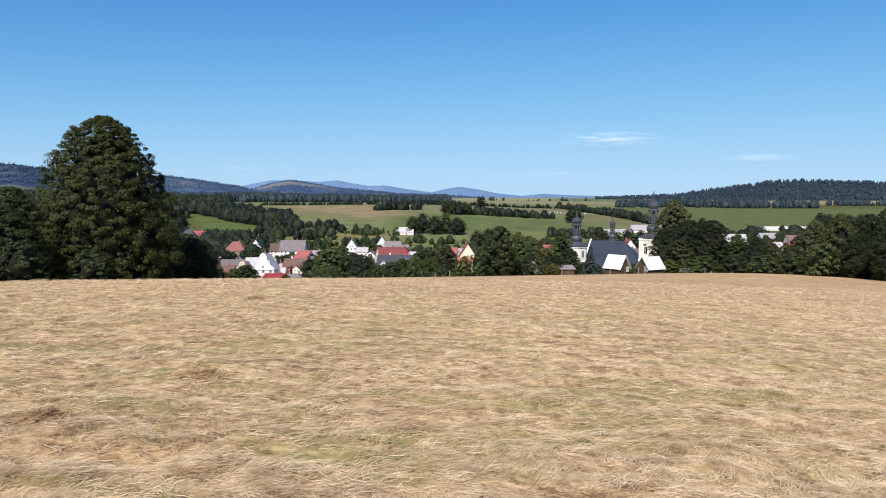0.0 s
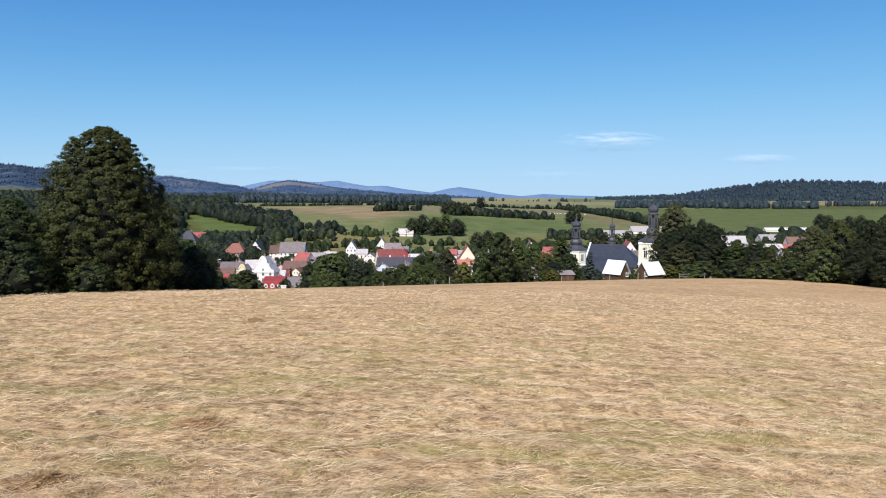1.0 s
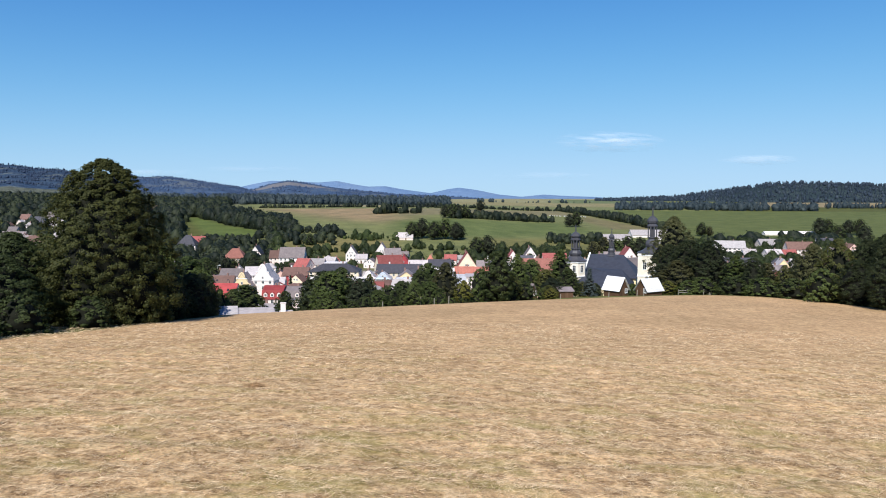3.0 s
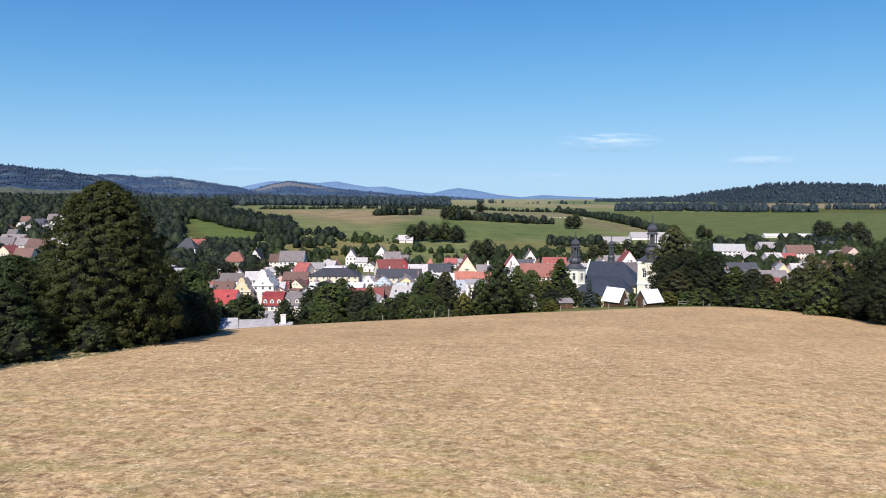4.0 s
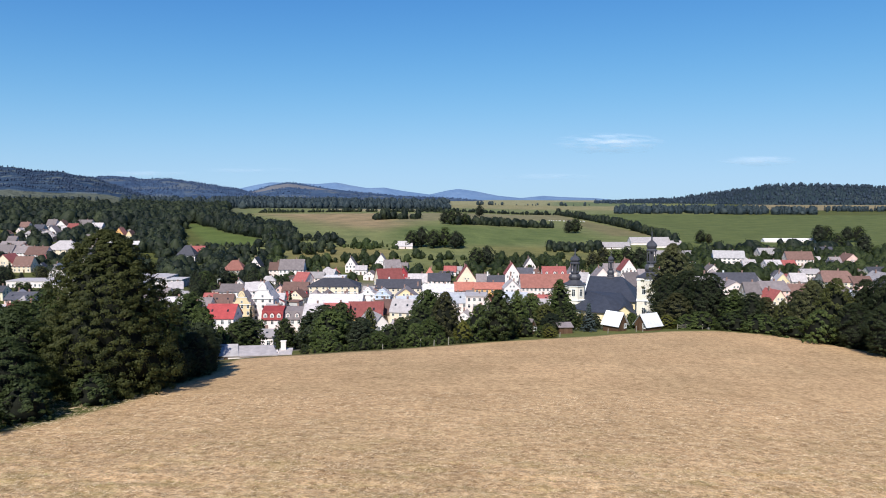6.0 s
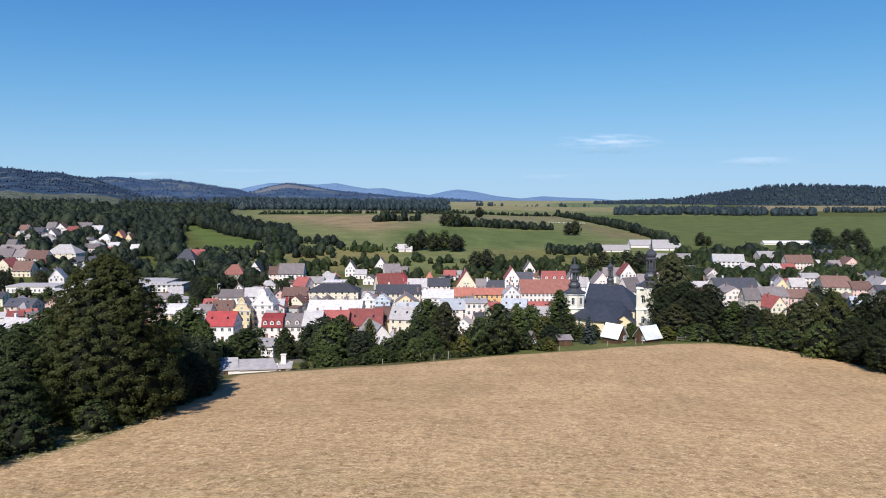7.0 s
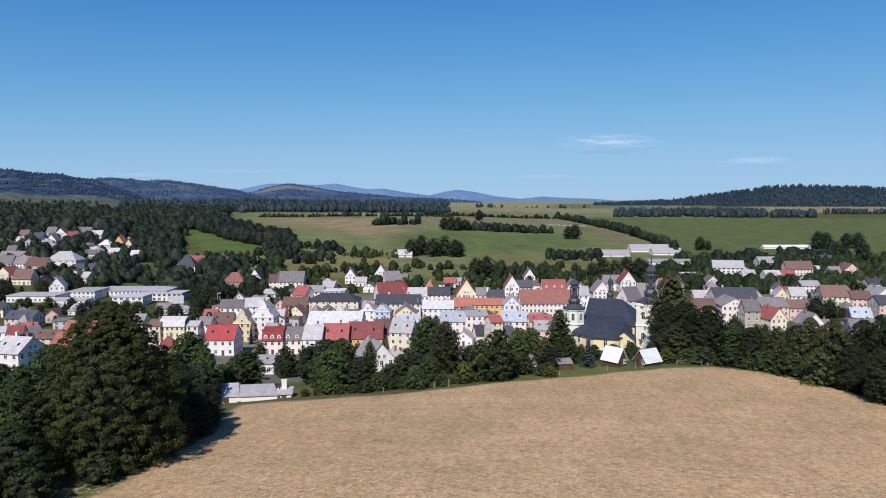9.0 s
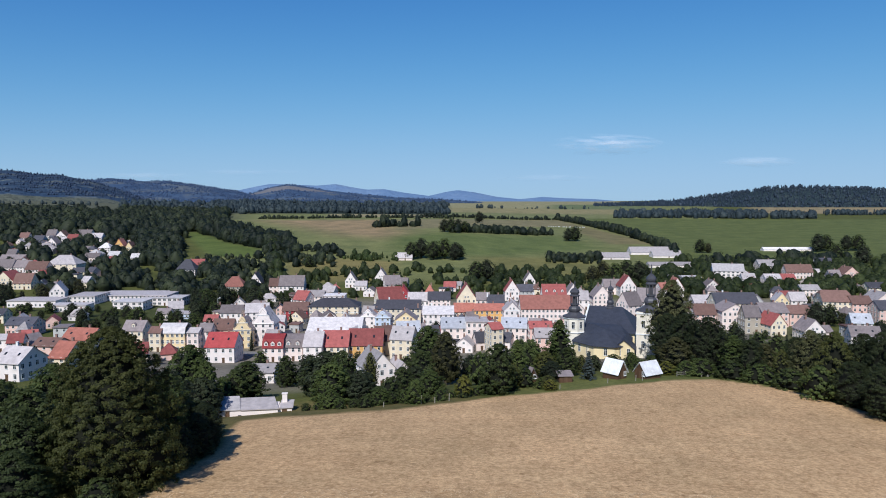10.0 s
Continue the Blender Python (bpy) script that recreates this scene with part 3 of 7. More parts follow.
def roof_slabs(bm, w, d, he, hr, kind, over=0.45, thick=0.22):
    """Roof in a frame whose ridge runs along x; eaves at he, ridge at he + hr."""
    x, y = w / 2 + over * 0.7, d / 2 + over
    drop = over * hr / (d / 2)
    e, r, down = he - drop, he + hr, (0, 0, -thick)
    if kind == "gable":
        for s in (-1, 1):
            prism(bm, [(-x, s * y, e), (x, s * y, e), (x, 0, r), (-x, 0, r)], down)
    elif kind == "halfhip":
        c = x * 0.86
        m = r - hr * 0.35
        ym = y * 0.35
        for s in (-1, 1):
            prism(bm, [(-x, s * y, e), (x, s * y, e), (x, s * ym, m), (c, 0, r), (-c, 0, r), (-x, s * ym, m)], down)
            prism(bm, [(s * x, -ym, m), (s * x, ym, m), (s * c, 0, r)], down)
    elif kind == "hip":
        c = max(0.15, x - y * 0.95)
        for s in (-1, 1):
            prism(bm, [(-x, s * y, e), (x, s * y, e), (c, 0, r), (-c, 0, r)], down)
            prism(bm, [(s * x, -y, e), (s * x, y, e), (s * c, 0, r)], down)
    elif kind == "mansard":
        yb, zb = y * 0.72, e + (r - e) * 0.68
        for s in (-1, 1):
            prism(bm, [(-x, s * y, e), (x, s * y, e), (x, s * yb, zb), (-x, s * yb, zb)], down)
            prism(bm, [(-x, s * yb, zb), (x, s * yb, zb), (x, 0, r), (-x, 0, r)], down)
    else:
        box(bm, -x, x, -y, y, he, he + max(hr, 0.35))


def house(x, y, rot, w, d, he, hr, roof, wall, cover_of, chimneys=1, dormers=0, win="std", base=None, name="house", extra="", trim=False, cols=None):
    """A house with its front to -y before it is turned: walls, roof, windows, door, chimneys, dormers. roof ends in _front where the gable is the front."""
    front = roof.endswith("_front")
    kind = roof.replace("_front", "")
    baroque = kind == "baroque"
    kind = "gable" if baroque else kind
    z = land1(x, y) if base is None else base
    top = new(name)
    HOMES.append((x, y, max(w, d) / 2))
    top.matrix_basis = pose(x, y, z, 0, 0, rot)
    kinds = {"flat": "flat", "gable": "gabled", "hip": "hipped", "halfhip": "half-hipped", "mansard": "mansard"}
    words = {"slate": "dark slate", "silver": "silvery", "white": "white sheet", "tile": "red-brown", "orange": "orange tile", "red": "bright red", "maroon": "dark red", "blue": "blue-grey", "brown": "brown", "grey": "grey"}
    storeys = max(1, round(he / 3.0))
    size = "small" if storeys == 1 else "tall" if storeys > 2 else ""
    tagged(top, " ".join(f"{size} {wall} {name.replace('_', ' ')} with {words[cover_of]} {kinds[kind]} roof{extra}".split()), name.split("_")[0], "houses of the valley town" if name == "house" else "")
    turn = pose(0, 0, 0, 0, 0, 90) if front else Matrix()
    a, b = (d, w) if front else (w, d)
    # walls, with their gables
    bm = bmesh.new()
    hw, hd = a / 2, b / 2
    if kind in ("gable", "halfhip"):
        t = 0.10
        peak = he + hr - t if kind == "gable" else he + hr * 0.62
        if kind == "gable":
            ring = [(-hd, -2.5), (hd, -2.5), (hd, he - t), (0, peak), (-hd, he - t)]
        else:
            q = hd * 0.38
            ring = [(-hd, -2.5), (hd, -2.5), (hd, he - t), (q, peak), (-q, peak), (-hd, he - t)]
        prism(bm, [(-hw, p, q) for p, q in ring], (a, 0, 0))
    else:
        box(bm, -hw, hw, -hd, hd, -2.5, he - 0.08)
    bmesh.ops.transform(bm, matrix=turn, verts=bm.verts)
    part("wall", bm, WALL[wall], top)
    bm = bmesh.new()
    roof_slabs(bm, a, b, he, hr, kind)
    bmesh.ops.transform(bm, matrix=turn, verts=bm.verts)
    part("roof", bm, ROOF[cover_of], top)
    if baroque:
        # a curved parapet gable that stands above the roof
        bm = bmesh.new()
        curve = [(-1, 0), (-1, 0.16), (-0.80, 0.20), (-0.66, 0.34), (-0.58, 0.56), (-0.40, 0.60), (-0.36, 0.80), (-0.22, 0.98), (0, 1.08)]
        ring = [(u * w / 2, v) for u, v in curve] + [(-u * w / 2, v) for u, v in curve[-2::-1]]
        prism(bm, [(u, -d / 2 - 0.25, he - 0.3 + v * (hr + 0.5)) for u, v in ring], (0, 0.5, 0))
        gable = part("gable", bm, WALL[wall], top, "curved baroque gable")
        bm = bmesh.new()
        for zz, k in ((he - 0.35, 1.0), (he + hr * 0.55, 0.6)):
            box(bm, -w / 2 * k - 0.12, w / 2 * k + 0.12, -d / 2 - 0.42, -d / 2 - 0.253, zz, zz + 0.25)
        part("moulding", bm, TRIM, gable)
        shared("window", WIN_SMALL, gable, pose(0, -d / 2 - 0.25, he + 0.6))
    if trim:
        bm = bmesh.new()
        for zz in (he - 0.45, he * 0.5):
            box(bm, -w / 2 - 0.10, w / 2 + 0.10, -d / 2 - 0.12, -d / 2 - 0.003, zz, zz + 0.28)
        part("cornice", bm, TRIM, top)
    # windows on the sides that can be seen from the hill
    me, ww = (WIN, 1.0) if win == "std" else (WIN_SMALL, 0.8) if win in ("small", "front") else (WIN_WIDE, 1.7)
    step = he / storeys
    for side, (length, off, ang) in enumerate(((w, d / 2, 0), (d, w / 2, 90), (d, w / 2, -90)) if win != "none" else ()):
        n = max(1, int(length / (2.6 if win != "wide" else 3.2)))
        if win == "front" and side > 0:
            continue
        if side == (1 if x > 0 else 2) and abs(rot) < 12 and abs(x) > 25:
            continue
        if side == 0 and cols:
            n = cols
        for f in range(storeys):
            for i in range(n):
                u = (i + 0.5) / n * length - length / 2
                if side == 0 and f == 0 and i == n // 2:
                    continue
                shared("window", me, top, pose(0, 0, 0, 0, 0, ang) @ pose(u, -off, f * step + 0.95))
        gable_side = (front and side == 0) or (not front and side > 0)
        if gable_side and kind in ("gable", "halfhip") and hr > 2.6:
            for u in ((-0.9, 0.9) if length > 8 else (0,)):
                shared("window", WIN_SMALL, top, pose(0, 0, 0, 0, 0, ang) @ pose(u, -off, he + 0.35))
    bm = bmesh.new()
    u = ((cols or max(1, int(w / (2.6 if win != "wide" else 3.2)))) // 2 + 0.5) / (cols or max(1, int(w / (2.6 if win != "wide" else 3.2)))) * w - w / 2
    box(bm, u - 0.55, u + 0.55, -d / 2 - 0.05, -d / 2 + 0.05, 0.0, 2.1)
    box(bm, u - 0.72, u + 0.72, -d / 2 - 0.09, -d / 2 - 0.055, 2.1, 2.25)
    part("door", bm, DOOR, top)
    for c in range(chimneys):
        bm = bmesh.new()
        cx, cy = (hw * (0.45 - 0.9 * c) if chimneys > 1 else hw * 0.3), hd * 0.18
        zc = he + hr
        box(bm, cx - 0.38, cx + 0.38, cy - 0.3, cy + 0.3, zc - 1.4, zc + 0.9)
        box(bm, cx - 0.46, cx + 0.46, cy - 0.38, cy + 0.38, zc + 0.9, zc + 1.02)
        bmesh.ops.transform(bm, matrix=turn, verts=bm.verts)
        part("chimney", bm, CHIMNEY if c % 2 == 0 else TRIM, top)
    if y < 345 and kind == "gable" and not dormers and a > 8:
        for u in (-0.30, 0.24):
            bm = bmesh.new()
            s0, s1 = 0.42, 0.58
            prism(bm, [(u * a - 0.4, -hd * (1 - s0), he + hr * s0 + 0.07), (u * a + 0.4, -hd * (1 - s0), he + hr * s0 + 0.07), (u * a + 0.4, -hd * (1 - s1), he + hr * s1 + 0.07), (u * a - 0.4, -hd * (1 - s1), he + hr * s1 + 0.07)], (0, 0, -0.2))
            bmesh.ops.transform(bm, matrix=turn, verts=bm.verts)
            part("skylight", bm, GLASS, top)
    for k in range(dormers):
        bm = bmesh.new()
        u = (k + 0.5) / dormers * a - hw
        y0 = -hd * (1.02 if kind == "mansard" else 0.72)
        z0 = he + hr * (0.10 if kind == "mansard" else 0.26)
        prism(bm, [(u - 0.8, y0, z0), (u + 0.8, y0, z0), (u + 0.8, y0, z0 + 1.3), (u, y0, z0 + 2.0), (u - 0.8, y0, z0 + 1.3)], (0, hd * 0.5, 0), 0)
        for s in (-1, 1):
            prism(bm, [(u, y0 - 0.2, z0 + 2.15), (u, y0 + hd * 0.55, z0 + 2.15), (u + s * 1.05, y0 + hd * 0.55, z0 + 1.3), (u + s * 1.05, y0 - 0.2, z0 + 1.3)], (0, 0, -0.12), 1)
        bmesh.ops.transform(bm, matrix=turn, verts=bm.verts)
        dm = part("dormer", bm, (WALL[wall], ROOF[cover_of]), top)
        shared("window", WIN_SMALL, dm, turn @ pose(u, y0 - 0.01, z0 + 0.3))
    return top


# ---- trees ----
def profile(shape, s):
    """The crown's half width over its height, 0 to 1."""
    pts = {"dome": ((0, 0.62), (0.15, 0.90), (0.35, 1.0), (0.6, 0.90), (0.8, 0.66), (0.93, 0.38), (1, 0.12)),
           "linden": ((0, 0.88), (0.12, 0.98), (0.30, 1.0), (0.50, 0.90), (0.67, 0.74), (0.82, 0.54), (0.93, 0.33), (1, 0.06)),
           "tall": ((0, 0.45), (0.2, 0.85), (0.4, 1.0), (0.65, 0.86), (0.85, 0.5), (1, 0.1)),
           "bush": ((0, 0.95), (0.4, 1.0), (0.7, 0.78), (0.9, 0.45), (1, 0.15)),
           "cone": ((0, 1.0), (0.3, 0.75), (0.6, 0.45), (0.85, 0.18), (1, 0.02))}[shape]
    return np.interp(s, [p[0] for p in pts], [p[1] for p in pts])


def lumps(az, s, ph):
    """How a crown swells and thins round its outline."""
    return 1 + 0.10 * np.sin(2 * az + ph[0] + 3 * s) + 0.09 * np.sin(3 * az + ph[1] - 8 * s) + 0.07 * np.sin(5 * az + ph[2] + 13 * s)


def boughs(rng, n, tall, wide, base, shape, radius, ph):
    """Centres and radii of the leafy boughs that make a crown, most of them near its outside."""
    s = (np.arange(n) + rng.uniform(0, 1, n)) / n
    s = 1 - (1 - s) ** 0.85 if shape == "cone" else s
    az = np.arange(n) * 2.39996 + rng.uniform(-0.5, 0.5, n)
    rad = radius * rng.uniform(0.45, 1.5, n) * (0.6 + 0.4 * profile(shape, s))
    r = np.maximum(wide * profile(shape, s) * lumps(az, s, ph) - rad * 0.6, 0) * rng.uniform(0.5, 1.08, n) ** 0.6
    z = base + (tall - base) * s
    return np.stack([r * np.cos(az), r * np.sin(az), np.minimum(z, tall - rad * 0.35)], -1), rad


def leaf_cards(rng, centres, rad, per, size, flat=0.62, loose=0.30):
    """Small leaves on the upper and outer shells of the boughs; they face out of the crown."""
    c, rr = np.repeat(centres, per, 0), np.repeat(rad, per)[:, None]
    n = len(c)
    out = c * np.array([1, 1, 0])
    out /= np.linalg.norm(out, axis=1, keepdims=True) + 1e-6
    u = rng.normal(0, 1, (n, 3)) + out * 0.55 + np.array([0, 0, 0.45])
    u /= np.linalg.norm(u, axis=1, keepdims=True)
    p = c + u * rr * np.array([1, 1, flat]) * (1 - loose * rng.uniform(0, 1, (n, 1)) ** 1.5 + rng.normal(0, 0.22, (n, 1)))
    away = c - np.array([0, 0, np.mean(centres[:, 2])])
    away /= np.linalg.norm(away, axis=1, keepdims=True) + 1e-6
    nrm = 0.75 * u + 0.55 * away + rng.normal(0, 0.34, (n, 3)) + np.array([0, 0, 0.2])
    nrm /= np.linalg.norm(nrm, axis=1, keepdims=True)
    t = np.cross(nrm, rng.normal(0, 1, (n, 3)))
    t /= np.linalg.norm(t, axis=1, keepdims=True) + 1e-9
    b = np.cross(nrm, t)
    k = size * rng.uniform(0.6, 1.35, (n, 1))
    v = np.stack([p - t * k * 0.6, p - b * k * 0.36 + nrm * k * 0.1, p + t * k * 0.62, p + b * k * 0.36 + nrm * k * 0.1], 1)
    return v.reshape(-1, 3), np.arange(n * 4).reshape(-1, 4)


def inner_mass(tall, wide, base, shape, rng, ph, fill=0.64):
    """A rough body of twigs and leaves inside the crown, so that the crown is not hollow; coloured near-black to stand
    for inner shade.
    """
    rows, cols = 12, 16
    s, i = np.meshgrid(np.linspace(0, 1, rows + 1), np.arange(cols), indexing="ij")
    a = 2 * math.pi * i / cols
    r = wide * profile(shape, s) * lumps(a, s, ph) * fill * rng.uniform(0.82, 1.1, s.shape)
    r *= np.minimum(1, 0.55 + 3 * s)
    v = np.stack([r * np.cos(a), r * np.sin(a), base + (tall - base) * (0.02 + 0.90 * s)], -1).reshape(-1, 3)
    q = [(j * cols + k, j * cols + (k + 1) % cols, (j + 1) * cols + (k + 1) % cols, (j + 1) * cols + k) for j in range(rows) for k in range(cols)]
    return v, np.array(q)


def limbs(tall, base, wide, rng, n=7):
    """A tapered trunk with limbs that rise into the crown."""
    bm = bmesh.new()

    def stick(p0, p1, r0, r1, sides=7):
        p0, p1 = Vector(p0), Vector(p1)
        q = (p1 - p0).to_track_quat("Z", "Y").to_matrix()
        rings = [[bm.verts.new(p + q @ Vector((r * math.cos(6.2832 * i / sides), r * math.sin(6.2832 * i / sides), 0))) for i in range(sides)] for p, r in ((p0, r0), (p0.lerp(p1, 0.5), (r0 + r1) * 0.48), (p1, r1))]
        for lo, hi in zip(rings, rings[1:]):
            for i in range(sides):
                bm.faces.new((lo[i], lo[(i + 1) % sides], hi[(i + 1) % sides], hi[i]))

    r = tall * 0.028
    stick((0, 0, -1.0), (0, 0, base + (tall - base) * 0.25), r * 1.3, r * 0.85)
    stick((0, 0, base + (tall - base) * 0.25), (0.1, 0.1, tall * 0.85), r * 0.85, r * 0.15)
    for i in range(n):
        a, s = 6.2832 * (i + rng.uniform(0, 0.6)) / n, rng.uniform(0.1, 0.55)
        z0 = base + (tall - base) * s
        stick((0, 0, z0), (math.cos(a) * wide * 0.7, math.sin(a) * wide * 0.7, z0 + (tall - base) * 0.22), r * 0.45, r * 0.08, 5)
    return bm


def make_tree(name, label, seed, tall, wide, base, shape, leaf, n, per, radius, size, flat=0.62, category="tree"):
    rng = np.random.default_rng(seed)
    top = tagged(new(name), label, category, {"garden_tree": "garden trees of the town", "conifer_tree": "garden trees of the town", "shrub": "shrubs on the field margin"}.get(name, "trees beside the field"))
    part("trunk", limbs(tall, base, wide, rng), BARK, top)
    ph = rng.uniform(0, 6.28, 3)
    c, rad = boughs(rng, n, tall, wide, base, shape, radius, ph)
    v, q = leaf_cards(rng, c, rad, per, size, flat)
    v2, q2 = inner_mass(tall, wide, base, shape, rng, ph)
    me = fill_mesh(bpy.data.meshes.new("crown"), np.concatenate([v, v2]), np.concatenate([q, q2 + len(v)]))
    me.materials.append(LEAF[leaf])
    me.materials.append(TWIG_SHADE)
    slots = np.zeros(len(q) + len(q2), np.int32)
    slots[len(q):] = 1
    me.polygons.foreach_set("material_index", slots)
    ob = new("crown", me)
    ob.parent = top
    return top


USED = set()
HOMES = []


def plant(proto, x, y, scale=1.0, turn=0.0, wide=1.0, sink=0.0):
    """Sets a tree on the ground; the first time the tree itself, then copies of it."""
    m = pose(x, y, land1(x, y) - sink, 0, 0, turn) @ Matrix.Diagonal((scale * wide, scale * wide, scale, 1))
    if proto.name in USED:
        tree = copy_thing(proto, m)
        tree.matrix_basis = m
        return tree
    USED.add(proto.name)
    proto.matrix_basis = m
    return proto
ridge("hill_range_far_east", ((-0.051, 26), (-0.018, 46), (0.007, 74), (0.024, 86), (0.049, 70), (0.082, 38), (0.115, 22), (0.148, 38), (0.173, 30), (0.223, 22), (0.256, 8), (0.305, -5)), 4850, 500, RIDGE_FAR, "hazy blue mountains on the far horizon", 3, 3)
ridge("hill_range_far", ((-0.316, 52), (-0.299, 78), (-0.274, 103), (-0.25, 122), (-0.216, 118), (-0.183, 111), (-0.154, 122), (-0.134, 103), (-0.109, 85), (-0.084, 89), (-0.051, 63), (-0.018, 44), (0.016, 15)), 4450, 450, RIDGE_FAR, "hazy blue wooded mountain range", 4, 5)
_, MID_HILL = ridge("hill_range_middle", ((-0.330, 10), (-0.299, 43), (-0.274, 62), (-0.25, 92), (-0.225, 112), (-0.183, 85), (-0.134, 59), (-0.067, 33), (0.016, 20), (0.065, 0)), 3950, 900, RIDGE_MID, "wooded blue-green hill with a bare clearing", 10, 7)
_, BACK_HILL = ridge("hill_range_west", ((-0.564, 91), (-0.523, 120), (-0.481, 134), (-0.461, 128), (-0.44, 117), (-0.399, 117), (-0.357, 99), (-0.316, 76), (-0.291, 62), (-0.250, 20)), 3500, 900, RIDGE_MID, "wooded hills tinted blue-green by haze", 8, 9)
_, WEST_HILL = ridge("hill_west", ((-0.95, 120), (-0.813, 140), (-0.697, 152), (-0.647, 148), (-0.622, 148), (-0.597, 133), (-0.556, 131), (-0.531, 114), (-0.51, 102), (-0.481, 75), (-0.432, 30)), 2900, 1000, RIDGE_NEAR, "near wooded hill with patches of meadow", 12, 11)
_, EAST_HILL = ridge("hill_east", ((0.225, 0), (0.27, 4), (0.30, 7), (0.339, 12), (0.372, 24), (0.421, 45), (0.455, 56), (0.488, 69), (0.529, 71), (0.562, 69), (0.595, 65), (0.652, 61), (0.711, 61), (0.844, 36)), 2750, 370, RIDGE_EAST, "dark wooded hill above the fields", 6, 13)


# ---- woods and hedges ----
def tuft_set(rng, pos, heights, per, size, pointed=0.12, body=(6, 7)):
    """Many small trees at once: each a lumpy leafy body, toned darker to stand for inner shade, with sprays of leaves
    standing off it, some of them pointed. Gives points, faces, and a tone for each point.
    """
    n = len(pos)
    h = np.asarray(heights)[:, None]
    cone = rng.uniform(0, 1, (n, 1)) < pointed
    wide = np.where(cone, rng.uniform(0.17, 0.25, (n, 1)), rng.uniform(0.40, 0.72, (n, 1))) * h
    ph = rng.uniform(0, 6.2832, (3, n, 1))
    lean = rng.normal(0, 0.06, (2, n, 1)) * h

    def skin(s, az):
        egg = np.where(cone, (1.02 - s) ** 0.8 * np.minimum(1, 4 * s + 0.5), np.sin(np.pi * (0.20 + 0.76 * s)) ** 0.62)
        return wide * egg * (1 + 0.16 * np.sin(2 * az + ph[0] + 4 * s) + 0.14 * np.sin(3 * az + ph[1] - 9 * s) + 0.10 * np.sin(5 * az + ph[2] + 15 * s))

    rows, cols = body
    ss, ii = (a.reshape(1, -1) for a in np.meshgrid(np.linspace(0, 1, rows + 1), np.arange(cols), indexing="ij"))
    az = 6.2832 * ii / cols + ph[2]
    r = skin(ss, az) * rng.uniform(0.55, 0.90, (n, ss.size))
    core = np.stack([pos[:, None, 0] + lean[0] * ss + r * np.cos(az), pos[:, None, 1] + lean[1] * ss + r * np.sin(az), pos[:, None, 2] + h * (-0.03 + 0.96 * ss)], -1).reshape(-1, 3)
    one = np.array([(j * cols + k, j * cols + (k + 1) % cols, (j + 1) * cols + (k + 1) % cols, (j + 1) * cols + k) for j in range(rows) for k in range(cols)])
    cq = (one[None] + (np.arange(n) * ss.size)[:, None, None]).reshape(-1, 4)
    s, az = rng.uniform(0.04, 1, (n, per)) ** 0.8, rng.uniform(0, 6.2832, (n, per))
    r = skin(s, az) * rng.uniform(0.86, 1.08, (n, per))
    c = np.stack([pos[:, None, 0] + lean[0] * s + r * np.cos(az), pos[:, None, 1] + lean[1] * s + r * np.sin(az), pos[:, None, 2] + h * (0.01 + 0.97 * s)], -1).reshape(-1, 3)
    out = np.stack([np.cos(az), np.sin(az), 1.5 * (s - 0.45)], -1).reshape(-1, 3)
    m = len(c)
    nrm = out + rng.normal(0, 0.26, (m, 3)) + np.array([0, 0, 0.15])
    nrm /= np.linalg.norm(nrm, axis=1, keepdims=True)
    t = np.cross(nrm, rng.normal(0, 1, (m, 3)))
    t /= np.linalg.norm(t, axis=1, keepdims=True) + 1e-9
    b = np.cross(nrm, t)
    k = np.repeat(np.asarray(heights), per)[:, None] * size * rng.uniform(0.5, 1.3, (m, 1))
    v = np.stack([c - t * k, c - b * k * 0.7, c + t * k, c + b * k * 0.7], 1).reshape(-1, 3)
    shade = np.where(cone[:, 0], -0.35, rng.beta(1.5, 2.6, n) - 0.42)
    # lower tone on the body paints shade into the gaps between its sprays
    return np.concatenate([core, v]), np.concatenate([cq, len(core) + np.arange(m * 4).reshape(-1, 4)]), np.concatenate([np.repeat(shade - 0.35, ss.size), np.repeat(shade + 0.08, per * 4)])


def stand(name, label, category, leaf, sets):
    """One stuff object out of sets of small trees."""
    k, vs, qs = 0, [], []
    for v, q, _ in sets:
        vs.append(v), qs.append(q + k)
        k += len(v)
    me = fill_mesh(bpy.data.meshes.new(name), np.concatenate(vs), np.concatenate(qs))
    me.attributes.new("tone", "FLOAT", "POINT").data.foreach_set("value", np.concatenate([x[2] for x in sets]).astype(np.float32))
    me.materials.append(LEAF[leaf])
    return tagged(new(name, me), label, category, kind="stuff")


def woods(name, label, leaf, regions, seed, per=22, size=0.085, pointed=0.12):
    """regions: azimuth from, to; distance from, to, number, mean height."""
    rng = np.random.default_rng(seed)
    sets = []
    for a0, a1, d0, d1, n, hgt in regions:
        d = np.sqrt(rng.uniform(d0 ** 2, d1 ** 2, n))
        x = rng.uniform(a0, a1, n) * d
        sets.append(tuft_set(rng, np.stack([x, d, land(x, d)], -1), hgt * rng.uniform(0.55, 1.3, n), per, size, pointed))
    return stand(name, label, "trees", leaf, sets)


